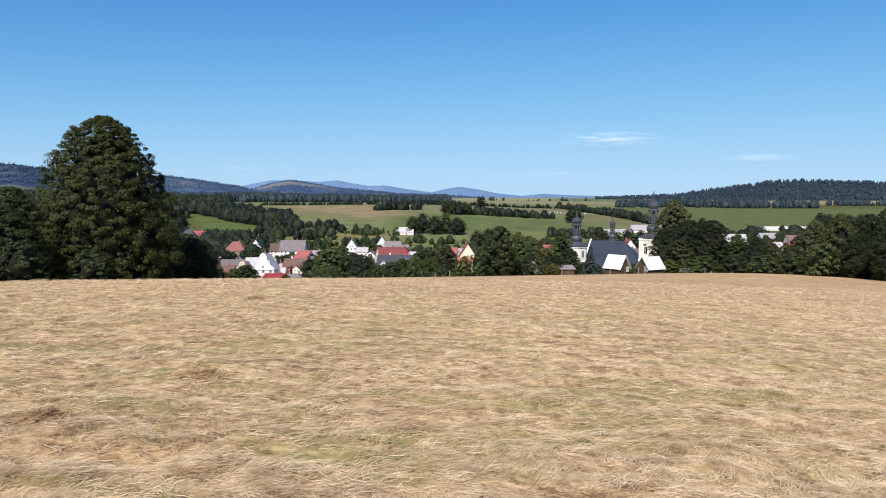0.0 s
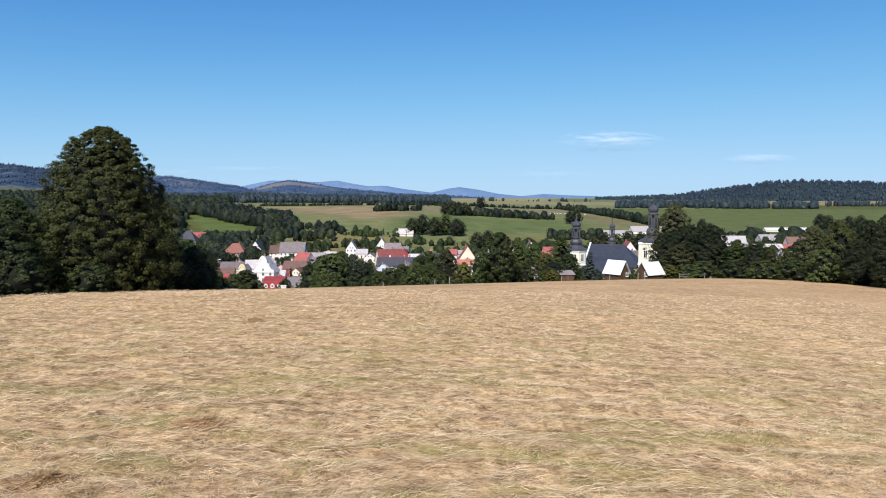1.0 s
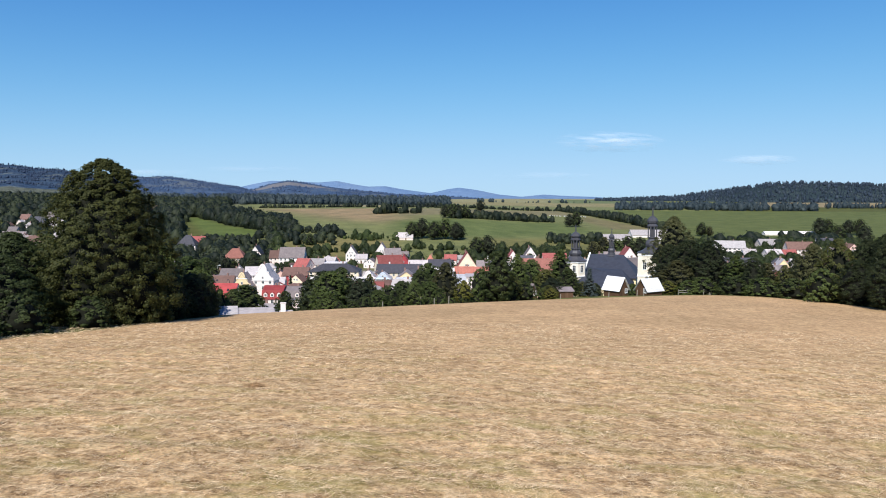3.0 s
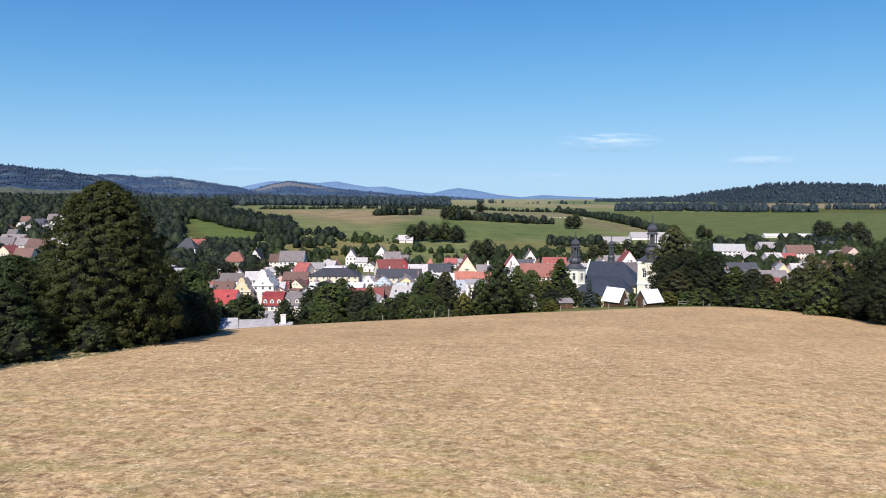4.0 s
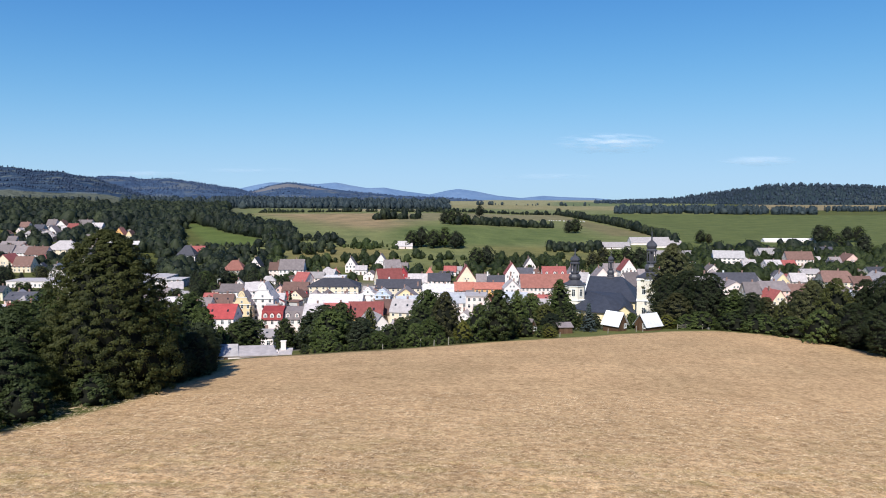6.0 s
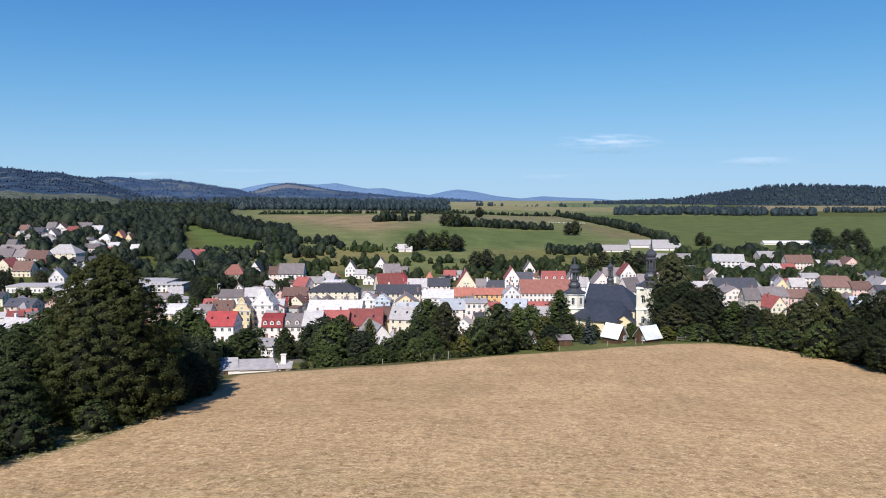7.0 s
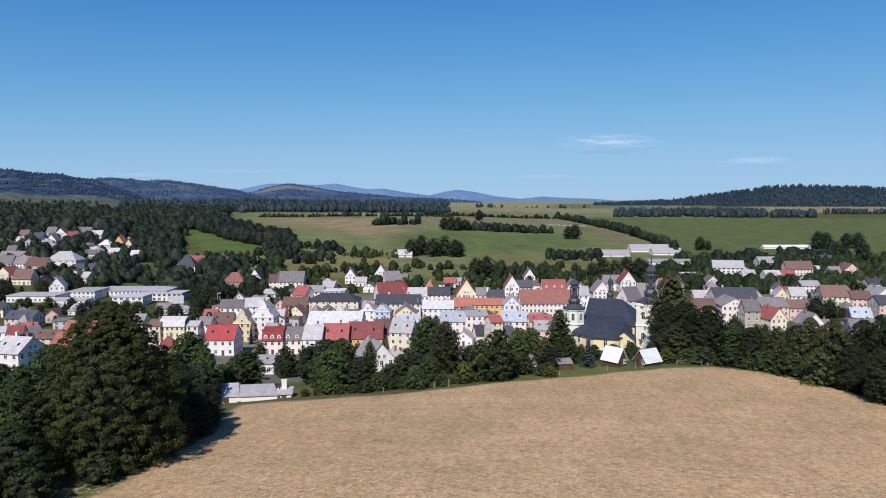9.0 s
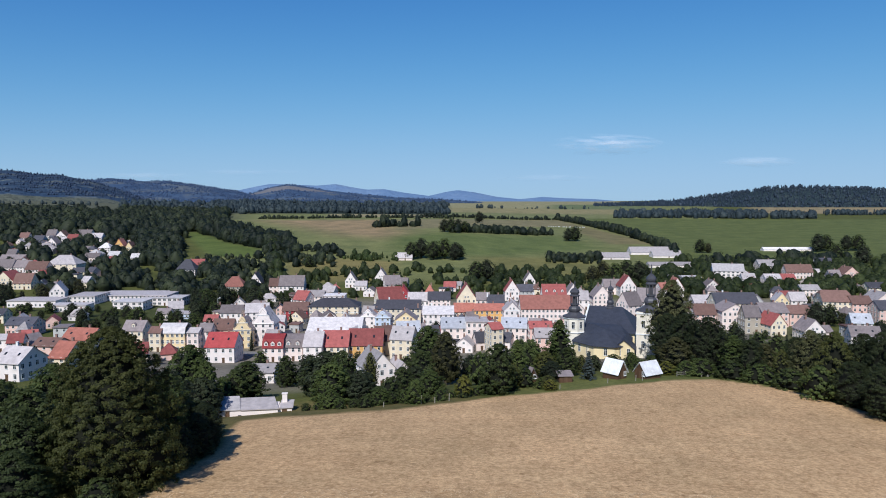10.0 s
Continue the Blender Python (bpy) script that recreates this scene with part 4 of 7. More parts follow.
def hedge(name, label, leaf, a0, d0, a1, d1, n, hgt, seed, wide=8.0, pointed=0.08):
    rng = np.random.default_rng(seed)
    u = rng.uniform(0, 1, n)
    d = d0 + (d1 - d0) * u + rng.normal(0, wide, n)
    x = (a0 + (a1 - a0) * u) * d
    return stand(name, label, "hedge", leaf, [tuft_set(rng, np.stack([x, d, land(x, d)], -1), hgt * rng.choice([0.45, 0.6, 0.75, 0.9, 1.05, 1.5], n) * rng.uniform(0.8, 1.2, n), 40, 0.06, pointed)])


woods("woodland", "dense dark green broadleaf woodland on the valley side", "wood",
      ((-0.72, -0.47, 860, 1250, 900, 16), (-0.47, -0.375, 880, 1480, 560, 16), (-0.375, -0.315, 985, 1480, 330, 16), (-0.44, -0.385, 640, 880, 150, 14), (-0.36, -0.27, 690, 715, 30, 4), (-0.27, -0.16, 640, 715, 60, 8)), 21, 52, 0.055)
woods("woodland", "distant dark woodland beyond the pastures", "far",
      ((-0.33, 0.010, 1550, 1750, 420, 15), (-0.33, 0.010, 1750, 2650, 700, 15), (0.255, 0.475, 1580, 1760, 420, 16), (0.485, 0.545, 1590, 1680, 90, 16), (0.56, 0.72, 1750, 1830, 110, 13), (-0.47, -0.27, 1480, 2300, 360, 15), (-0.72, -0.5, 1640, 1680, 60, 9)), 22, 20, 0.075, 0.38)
# belt of trees running down between the meadow and the pasture
rng = np.random.default_rng(29)
bx, by = rng.uniform(-375, -140, 1500), rng.uniform(710, 1140, 1500)
keep = within(bx, by, BELT, 0.5) > 0.5
bx, by = bx[keep][:290], by[keep][:290]
stand("woodland", "belt of dark broadleaf trees between meadow and pasture", "trees", "wood", [tuft_set(rng, np.stack([bx, by, land(bx, by)], -1), 15 * rng.uniform(0.5, 1.3, len(bx)), 64, 0.052)])
pts = EAST_HILL[1:26].reshape(-1, 3)
rng = np.random.default_rng(23)
pick = pts[rng.choice(len(pts), 4300, replace=False)] + rng.normal(0, 6, (4300, 3)) * np.array([1, 1, 0])
crest = EAST_HILL[24:26].reshape(-1, 3)
crest = crest[rng.choice(len(crest), 300, replace=False)]
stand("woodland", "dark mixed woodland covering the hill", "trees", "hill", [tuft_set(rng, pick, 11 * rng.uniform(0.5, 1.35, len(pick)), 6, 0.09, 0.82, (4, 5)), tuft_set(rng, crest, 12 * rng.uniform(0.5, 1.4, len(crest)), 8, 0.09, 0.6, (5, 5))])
crest = WEST_HILL[23:26].reshape(-1, 3)
pick = np.concatenate([crest[rng.choice(len(crest), 160, replace=False)], WEST_HILL[1:23].reshape(-1, 3)[rng.choice(22 * 260, 4300, replace=False)]])
pick = pick[np.array([noise.noise(Vector((p[0] / 130, p[1] / 130, 2))) > -0.12 and p[1] > 2050 + 60 * noise.noise(Vector((p[0] / 90, 3, 1))) for p in pick])]
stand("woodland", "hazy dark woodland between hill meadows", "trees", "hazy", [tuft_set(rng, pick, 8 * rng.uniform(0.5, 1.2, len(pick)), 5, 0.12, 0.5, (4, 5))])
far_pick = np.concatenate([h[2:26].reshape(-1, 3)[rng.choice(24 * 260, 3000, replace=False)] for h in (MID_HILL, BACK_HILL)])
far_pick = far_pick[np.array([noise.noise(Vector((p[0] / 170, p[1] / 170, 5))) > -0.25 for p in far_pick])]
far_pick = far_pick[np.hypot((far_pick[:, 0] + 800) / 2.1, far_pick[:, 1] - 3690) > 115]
stand("woodland", "woodland on the distant hills, tinted blue-grey by haze", "trees", "haze", [tuft_set(rng, far_pick, 7 * rng.uniform(0.5, 1.2, len(far_pick)), 4, 0.13, 0.5, (4, 5))])
hedge("hedgerow", "dark hedgerow across the pasture", "wood", -0.100, 1040, -0.035, 1060, 46, 10, 31)
hedge("hedgerow", "dark hedgerow with taller trees in the pasture", "wood", 0.013, 965, 0.163, 1045, 150, 8, 32, 5.0)
hedge("hedgerow", "long thin hedgerow beside a field track", "wood", -0.06, 1330, 0.168, 1490, 210, 6, 33, 5.0)
hedge("hedgerow", "slanting hedgerow between two fields", "wood", 0.167, 1505, 0.343, 765, 380, 9, 34, 5.0)
hedge("hedgerow", "hedgerow above the pasture corner", "wood", -0.200, 770, -0.145, 715, 34, 7, 35)
hedge("hedgerow", "low dark hedgerow along the top of the pasture", "wood", -0.270, 1290, 0.02, 1310, 240, 5, 42, 4.0)
hedge("hedgerow", "scattered shrubs at the foot of the pasture", "mid", -0.145, 690, -0.06, 690, 46, 6, 36, 9)
hedge("hedgerow", "belt of trees beside the green field", "wood", 0.38, 690, 0.60, 690, 110, 9, 37, 25)
hedge("hedgerow", "line of trees along the meadow edge", "wood", 0.155, 730, 0.235, 720, 60, 8, 38, 14)
hedge("hedgerow", "field trees on the far plain", "far", 0.03, 2150, 0.22, 2150, 26, 9, 39, 20)
# ---- the town ----
house(-132.2, 211.5, -14, 9.4, 11.0, 6, 3.9, "gable", "white", "silver", chimneys=2, base=-25.6, extra=" below the hill")
house(-129.3, 233.5, -12, 6.9, 11.0, 5, 4.5, "gable", "cream", "orange", base=-28.2, extra=" below the hill")
house(-151.2, 285.5, -8, 13.2, 11.0, 6, 3.9, "gable", "cream", "orange", base=-33.9, extra=" in the old town")
house(-153.5, 265.5, -8, 10.1, 9.0, 5, 2.4, "gable", "pink", "brown", base=-31.4, extra=" below the hill")
house(-201.6, 327.3, 0, 13.3, 10.7, 5.5, 2.9, "gable", "pink", "slate", base=-35.0, extra=" in the old town")
house(-178.8, 277.0, 0, 5.0, 8.0, 6, 1.5, "gable", "white", "silver", base=-32.4, extra=" in the old town")
house(-236.3, 363.0, 0, 7.1, 8.0, 5, 2.7, "gable", "cream", "slate", base=-36.0, extra=" among gardens")
house(-144.5, 320.4, -6, 10.1, 8.8, 7, 4.0, "gable", "cream", "grey", dormers=1, base=-38.1, extra=" in the old town")
house(-121.7, 273.0, 20, 5.0, 8.0, 4.5, 3.5, "gable", "cream", "maroon", base=-35.6, extra=" in the old town")
house(-129.1, 307.0, 0, 5.3, 8.0, 9, 2.1, "gable", "cream", "brown", base=-38.6, extra=" in the old town")
house(-121.8, 309.3, 0, 10.9, 8.7, 9, 3.6, "mansard", "yellow", "white", trim=True, cols=5, base=-39.0, extra=" in the old town")
house(-113.2, 310.0, 0, 5.3, 8.0, 9, 1.6, "gable", "pale", "silver", base=-39.2, extra=" in the old town")
house(-109.4, 315.0, 0, 5.7, 8.0, 9, 2.9, "gable", "pale", "grey", base=-39.4, extra=" in the old town")
house(-104.4, 325.0, 0, 9.6, 8.0, 8, 4.4, "gable", "cream", "brown", base=-39.6, extra=" in the old town")
house(-92.5, 286.5, 0, 12.1, 13.0, 7, 4.9, "gable", "white", "red", chimneys=1, base=-38.0, extra=" in the old town")
house(-92.8, 318.6, 0, 8.3, 9.2, 9, 5.5, "baroque_front", "yellow", "grey", cols=3, base=-39.5, extra=" in the old town")
house(-84.7, 325.5, 0, 10.1, 11.1, 11, 6.9, "baroque_front", "white", "silver", cols=3, base=-39.7, extra=" in the old town")
house(-71.1, 288.5, 0, 8.4, 11.0, 6.5, 4.7, "mansard", "pale", "red", dormers=3, cols=3, base=-38.4, extra=" in the old town")
house(-63.0, 290.5, 0, 7.8, 11.0, 6.5, 4.4, "mansard", "pale", "grey", dormers=2, cols=3, base=-38.6, extra=" in the old town")
house(-54.3, 288.5, 0, 7.7, 13.0, 7, 4.9, "gable", "white", "silver", base=-38.2, extra=" in the old town")
house(-45.5, 292.5, 0, 11.1, 13.0, 6.5, 5.5, "gable", "cream", "maroon", base=-38.6, extra=" in the old town")
house(-33.1, 296.5, 0, 14.9, 13.0, 6.5, 5.9, "gable", "orange", "maroon", chimneys=2, base=-39.0, extra=" in the old town")
house(-26.4, 304.0, 25, 7.2, 12.0, 7, 5.4, "gable", "cream", "brown", base=-39.2, extra=" in the old town")
house(-64.0, 406.0, 0, 29.7, 16.0, 8, 3.9, "hip", "cream", "slate", trim=True, cols=8, base=-41.0, extra=" among gardens")
house(-53.7, 346.0, 0, 26.9, 22.0, 4.5, 5.2, "gable", "white", "white", base=-39.9, extra=" among gardens")
house(-86.1, 402.0, 0, 14.8, 12.0, 6, 4.1, "gable", "red", "brown", chimneys=2, base=-41.0, extra=" among gardens")
house(-118.8, 384.9, 0, 12.3, 9.8, 7, 3.7, "gable", "white", "grey", base=-40.6, extra=" among gardens")
house(-104.0, 382.0, 12, 12.7, 12.0, 8, 4.1, "gable", "white", "silver", base=-40.6, extra=" among gardens")
house(-88.5, 435.1, -25, 9.4, 10.3, 7, 5.1, "gable", "pale", "maroon", base=-40.7, extra=" among gardens")
house(-82.5, 441.9, 0, 12.3, 9.8, 8, 3.4, "gable", "pale", "silver", base=-40.6, extra=" among gardens")
house(-68.3, 436.1, 0, 12.9, 10.3, 9, 0.5, "flat", "white", "white", base=-40.7, extra=" among gardens")
house(-109.5, 498.5, 0, 18.0, 11.0, 7, 6.8, "gable", "white", "grey", chimneys=1, base=-39.8, extra=" among gardens")
house(-122.9, 504.0, 0, 9.1, 8.0, 6, 5.0, "gable", "pale", "brown", base=-39.7, extra=" among gardens")
house(-151.7, 499.5, 0, 15.5, 11.0, 6.5, 6.4, "hip", "stone", "tile", base=-39.8, extra=" among gardens")
house(-142.1, 521.4, 0, 9.8, 10.8, 6, 7.3, "gable_front", "white", "slate", base=-39.6, extra=" among gardens")
house(-71.0, 532.6, 0, 8.3, 9.1, 6, 6.2, "gable_front", "white", "grey", base=-39.3, extra=" at the town edge")
house(-61.4, 518.0, 0, 8.9, 8.0, 4, 3.0, "gable", "white", "silver", base=-39.5, extra=" among gardens")
house(-48.9, 550.5, 0, 9.9, 10.9, 6, 7.2, "gable_front", "white", "grey", base=-39.1, extra=" at the town edge")
house(-37.6, 511.9, 15, 12.0, 11.7, 6, 6.1, "gable", "pale", "grey", base=-39.6, extra=" among gardens")
house(-25.8, 457.5, 0, 7.5, 9.0, 7, 5.6, "gable_front", "red", "red", base=-40.4, extra=" among gardens")
house(-34.4, 440.0, 20, 16.3, 14.0, 6, 7.8, "gable", "cream", "maroon", base=-40.6, extra=" among gardens")
house(-24.6, 389.0, 0, 25.3, 14.0, 9, 4.1, "gable", "cream", "slate", chimneys=2, base=-40.8, extra=" among gardens")
house(-39.2, 363.5, 0, 7.7, 9.0, 8, 3.3, "baroque_front", "white", "silver", base=-40.2, extra=" among gardens")
house(-31.2, 359.5, 0, 8.2, 9.1, 8, 2.9, "baroque_front", "blue", "silver", base=-40.1, extra=" among gardens")
house(-8.2, 462.0, 0, 6.4, 8.0, 7, 5.0, "hip", "pale", "orange", base=-40.3, extra=" among gardens")
house(-14.6, 430.4, 0, 13.4, 10.7, 7, 4.6, "gable", "white", "silver", base=-40.7, extra=" among gardens")
house(-1.7, 428.6, 0, 14.0, 11.2, 8, 4.2, "gable", "pale", "slate", base=-40.7, extra=" among gardens")
house(15.9, 439.7, 0, 12.2, 13.4, 7, 9.1, "gable_front", "cream", "maroon", base=-40.5, extra=" among gardens")
house(26.1, 432.0, 0, 8.5, 8.0, 7, 4.1, "gable", "pale", "grey", base=-40.5, extra=" among gardens")
house(32.5, 408.0, 0, 10.0, 8.0, 8, 5.0, "gable", "white", "slate", base=-40.6, extra=" among gardens")
house(48.4, 470.5, 0, 10.0, 11.0, 7, 7.5, "gable_front", "white", "maroon", base=-40.2, extra=" among gardens")
house(58.2, 476.4, 0, 10.9, 8.8, 6, 4.2, "gable", "grey", "slate", base=-40.1, extra=" among gardens")
house(69.7, 541.9, 0, 8.9, 9.8, 5, 6.7, "gable_front", "white", "grey", base=-39.9, extra=" at the town edge")
house(-1.9, 366.0, 0, 16.4, 14.0, 9, 3.4, "gable", "white", "white", chimneys=3, base=-40.0, extra=" among gardens")
house(12.3, 379.3, 0, 10.9, 8.7, 8, 4.1, "gable", "cream", "orange", base=-40.2, extra=" among gardens")
house(26.1, 375.6, 0, 16.5, 13.2, 9, 2.7, "gable", "orange", "orange", cols=6, base=-39.6, extra=" among gardens")
house(37.2, 362.7, 0, 8.6, 9.5, 10, 4.4, "gable_front", "white", "silver", trim=True, base=-38.8, extra=" among gardens")
house(57.7, 376.5, 0, 28.7, 15.0, 9, 6.4, "gable", "pale", "tile", chimneys=4, cols=13, base=-38.7, extra=" among gardens")
house(-15.9, 315.9, 10, 10.8, 9.9, 8, 4.4, "gable", "cream", "blue", base=-39.2, extra=" in the old town")
house(-16.5, 293.8, -15, 9.8, 9.6, 9, 4.7, "gable", "cream", "silver", base=-38.8, extra=" in the old town")
house(-18.2, 346.9, 0, 10.7, 11.8, 9, 4.0, "gable_front", "yellow", "grey", base=-39.8, extra=" among gardens")
house(5.8, 321.5, 0, 12.3, 13.0, 9, 3.9, "gable", "pale", "blue", base=-38.9, extra=" in the old town")
house(16.0, 313.0, 0, 9.7, 12.0, 12, 0.5, "flat", "pale", "silver", cols=4, base=-38.0, extra=" in the old town")
house(22.7, 295.0, 20, 5.3, 8.0, 11, 2.2, "gable", "cream", "maroon", base=-36.8, extra=" in the old town")
house(33.1, 308.5, -8, 11.3, 13.0, 9, 3.5, "gable", "pale", "blue", base=-36.4, extra=" in the old town")
house(43.5, 300.0, 0, 9.8, 8.0, 9, 2.3, "gable", "pink", "maroon", base=-35.3, extra=" in the old town")
house(41.7, 272.0, 0, 8.9, 8.0, 7, 2.9, "gable", "pink", "silver", base=-31.6, extra=" in the old town")
house(-21.4, 215.5, 24, 8.9, 13.0, 6, 5.0, "gable_front", "white", "silver", chimneys=1, base=-28.6, extra=" below the hill")
house(-14.0, 216.5, 24, 5.0, 9.0, 5.5, 2.9, "gable_front", "white", "silver", base=-29.6, extra=" below the hill")
house(-61.3, 230.0, 0, 9.4, 8.0, 4, 1.9, "gable", "white", "silver", base=-31.8, extra=" below the hill")
house(72.8, 442.1, 0, 15.2, 12.1, 8, 6.6, "gable", "pale", "maroon", dormers=3, base=-40.1, extra=" among gardens")
house(87.6, 455.9, 0, 9.0, 9.9, 7, 6.7, "gable_front", "white", "grey", base=-40.1, extra=" among gardens")
house(89.0, 429.0, 0, 7.0, 8.0, 7, 5.0, "gable", "white", "silver", base=-40.1, extra=" among gardens")
house(102.3, 437.3, 0, 11.4, 12.6, 8, 6.8, "gable_front", "pale", "grey", base=-40.1, extra=" among gardens")
house(124.8, 498.2, 0, 13.1, 10.5, 6, 5.2, "gable", "pale", "grey", base=-40.1, extra=" among gardens")
house(132.3, 486.1, 0, 11.1, 12.2, 8, 7.6, "gable_front", "white", "maroon", base=-40.0, extra=" among gardens")
house(110.8, 399.6, 25, 10.2, 11.2, 8, 7.0, "gable", "pale", "grey", base=-39.8, extra=" among gardens")
house(126.9, 415.8, -20, 13.1, 13.6, 8, 7.4, "gable", "white", "grey", base=-40.1, extra=" among gardens")
house(159.1, 484.8, 15, 9.8, 9.5, 6, 4.2, "gable", "white", "tile", base=-40.0, extra=" among gardens")
house(166.3, 483.2, 0, 9.5, 10.5, 7, 7.1, "gable_front", "white", "tile", base=-40.0, extra=" among gardens")
house(161.6, 420.0, 0, 13.7, 12.0, 6, 4.0, "gable", "pale", "silver", base=-39.5, extra=" among gardens")
house(136.0, 352.4, 0, 11.0, 8.8, 8, 4.6, "gable", "pink", "brown", base=-37.2, extra=" among gardens")
house(168.1, 391.0, 0, 24.2, 14.0, 9, 5.2, "gable", "cream", "slate", chimneys=3, cols=9, base=-38.2, extra=" among gardens")
house(149.5, 351.0, 0, 13.1, 14.0, 10, 3.7, "gable_front", "pale", "grey", base=-37.1, extra=" among gardens")
house(153.5, 337.0, 0, 7.7, 8.0, 9, 5.0, "gable", "stone", "grey", base=-36.8, extra=" among gardens")
house(174.6, 359.5, 0, 14.0, 13.0, 8, 4.1, "gable", "pink", "grey", base=-37.2, extra=" among gardens")
house(162.1, 331.6, 10, 8.4, 11.3, 6, 5.1, "gable_front", "cream", "maroon", base=-36.7, extra=" in the old town")
house(189.5, 361.5, 0, 11.8, 11.0, 7, 3.6, "gable", "pink", "brown", base=-37.3, extra=" among gardens")
house(200.9, 401.8, -15, 7.8, 11.5, 8, 4.9, "gable_front", "yellow", "silver", base=-38.1, extra=" among gardens")
house(212.0, 405.0, 0, 9.3, 8.0, 8, 4.5, "gable", "white", "silver", base=-38.2, extra=" among gardens")
house(174.5, 320.5, 0, 9.9, 10.9, 5, 5.2, "gable_front", "white", "grey", base=-36.6, extra=" in the old town")
house(201.9, 370.0, 0, 8.5, 8.0, 7, 3.1, "gable", "grey", "slate", base=-37.5, extra=" among gardens")
house(228.6, 395.0, -10, 15.8, 14.0, 9, 5.6, "halfhip", "cream", "brown", cols=6, base=-37.9, extra=" among gardens")
house(239.9, 389.6, 0, 11.5, 9.2, 8, 3.9, "gable", "pink", "brown", base=-37.7, extra=" among gardens")
house(258.5, 400.0, 0, 13.3, 14.0, 8, 5.5, "gable_front", "pale", "silver", base=-38.0, extra=" among gardens")
house(242.3, 368.4, 0, 13.5, 10.8, 8, 4.1, "gable", "pink", "slate", base=-37.4, extra=" among gardens")
house(211.3, 341.5, -12, 9.5, 8.9, 5, 4.1, "gable", "white", "blue", base=-36.9, extra=" among gardens")
house(190.7, 305.0, -14, 12.4, 10.0, 5, 3.9, "gable", "white", "grey", base=-36.2, extra=" in the old town")
house(245.9, 584.0, -14, 25.1, 14.0, 8, 5.6, "gable", "white", "white", win="wide", base=-39.6, extra=" at the town edge")
house(308.0, 645.0, 0, 18.0, 14.0, 5, 5.2, "gable", "pale", "silver", base=-38.3, extra=" at the town edge")
house(309.0, 590.0, 0, 23.3, 10.0, 6, 6.2, "gable", "pale", "brown", base=-39.4, extra=" at the town edge")
house(260.7, 482.4, 0, 13.4, 10.7, 5, 2.9, "gable", "pale", "silver", base=-39.1, extra=" among gardens")
house(335.5, 581.0, 0, 9.6, 8.0, 4, 4.4, "gable", "grey", "grey", base=-39.5, extra=" at the town edge")
house(349.3, 584.0, 0, 14.3, 14.0, 5, 6.2, "gable_front", "pink", "brown", base=-39.5, extra=" at the town edge")
house(281.7, 553.4, 0, 10.9, 8.7, 5, 3.7, "gable", "pink", "maroon", base=-40.0, extra=" at the town edge")
house(264.7, 545.0, 0, 12.5, 10.0, 6, 3.5, "gable", "white", "silver", base=-39.9, extra=" at the town edge")
house(249.4, 553.4, 0, 10.9, 8.7, 5, 4.1, "gable", "white", "silver", base=-40.0, extra=" at the town edge")
house(202.3, 510.1, 0, 9.2, 10.1, 5, 4.2, "gable_front", "white", "grey", base=-39.8, extra=" among gardens")
house(208.5, 569.8, 0, 14.5, 11.6, 4, 0.5, "flat", "white", "white", base=-39.8, extra=" at the town edge")
house(181.2, 740.0, 0, 43.7, 16.0, 2.4, 4.9, "gable", "white", "silver", chimneys=0, win="none", name="barn", base=-35.9, extra=" beside the pastures")
house(239.1, 787.0, 0, 45.1, 18.0, 3, 5.8, "gable", "white", "silver", chimneys=0, win="none", name="barn", base=-34.7, extra=" beside the pastures")
house(249.1, 755.5, 0, 32.2, 15.0, 2.6, 5.0, "gable", "white", "silver", chimneys=0, win="none", name="barn", base=-35.6, extra=" beside the pastures")
house(224.2, 670.0, 0, 42.4, 12.0, 2.4, 2.8, "gable", "white", "silver", chimneys=0, win="none", name="barn", base=-37.7, extra=" beside the pastures")
house(422.9, 830.5, 0, 62.9, 9.0, 2.4, 2.4, "gable", "white", "white", chimneys=0, win="none", name="barn", base=-34.5, extra=" beside the pastures")
house(-38.1, 688.0, 0, 17.0, 10.0, 3, 4.7, "gable", "pale", "silver", chimneys=0, win="none", name="barn", base=-32.2, extra=" beside the pastures")
house(-317.5, 575.0, 0, 25.4, 16.0, 8.5, 6.9, "hip", "cream", "silver", cols=5, base=-32.6, extra=" at the town edge")
house(-314.9, 495.0, 0, 13.7, 14.0, 6, 6.9, "gable_front", "cream", "maroon", base=-34.8, extra=" among gardens")
house(-300.7, 491.2, 0, 12.9, 10.3, 5, 6.4, "gable", "cream", "brown", base=-34.8, extra=" among gardens")
house(-255.2, 452.0, 20, 9.0, 14.0, 5.5, 5.9, "gable_front", "white", "silver", base=-36.2, extra=" among gardens")
house(-229.6, 442.0, 0, 16.8, 20.0, 5, 0.5, "flat", "white", "silver", chimneys=0, name="factory_hall", base=-37.2, extra=" in the works yard")
house(-205.8, 460.0, 0, 48.2, 24.0, 5, 0.5, "flat", "white", "silver", chimneys=0, name="factory_hall", base=-39.1, extra=" in the works yard")
house(-195.7, 429.0, 0, 18.9, 14.0, 5, 0.5, "flat", "white", "white", chimneys=0, win="wide", name="factory_hall", base=-39.3, extra=" in the works yard")
house(-252.8, 425.0, 0, 30.1, 16.0, 4, 0.5, "flat", "white", "silver", chimneys=0, name="factory_hall", base=-36.8, extra=" in the works yard")
house(-222.7, 408.0, 0, 21.7, 10.0, 4, 0.5, "flat", "white", "silver", chimneys=0, name="factory_hall", base=-37.4, extra=" in the works yard")
house(-183.4, 451.0, 0, 26.5, 14.0, 5, 0.5, "flat", "white", "white", chimneys=0, win="wide", name="factory_hall", base=-40.1, extra=" in the works yard")
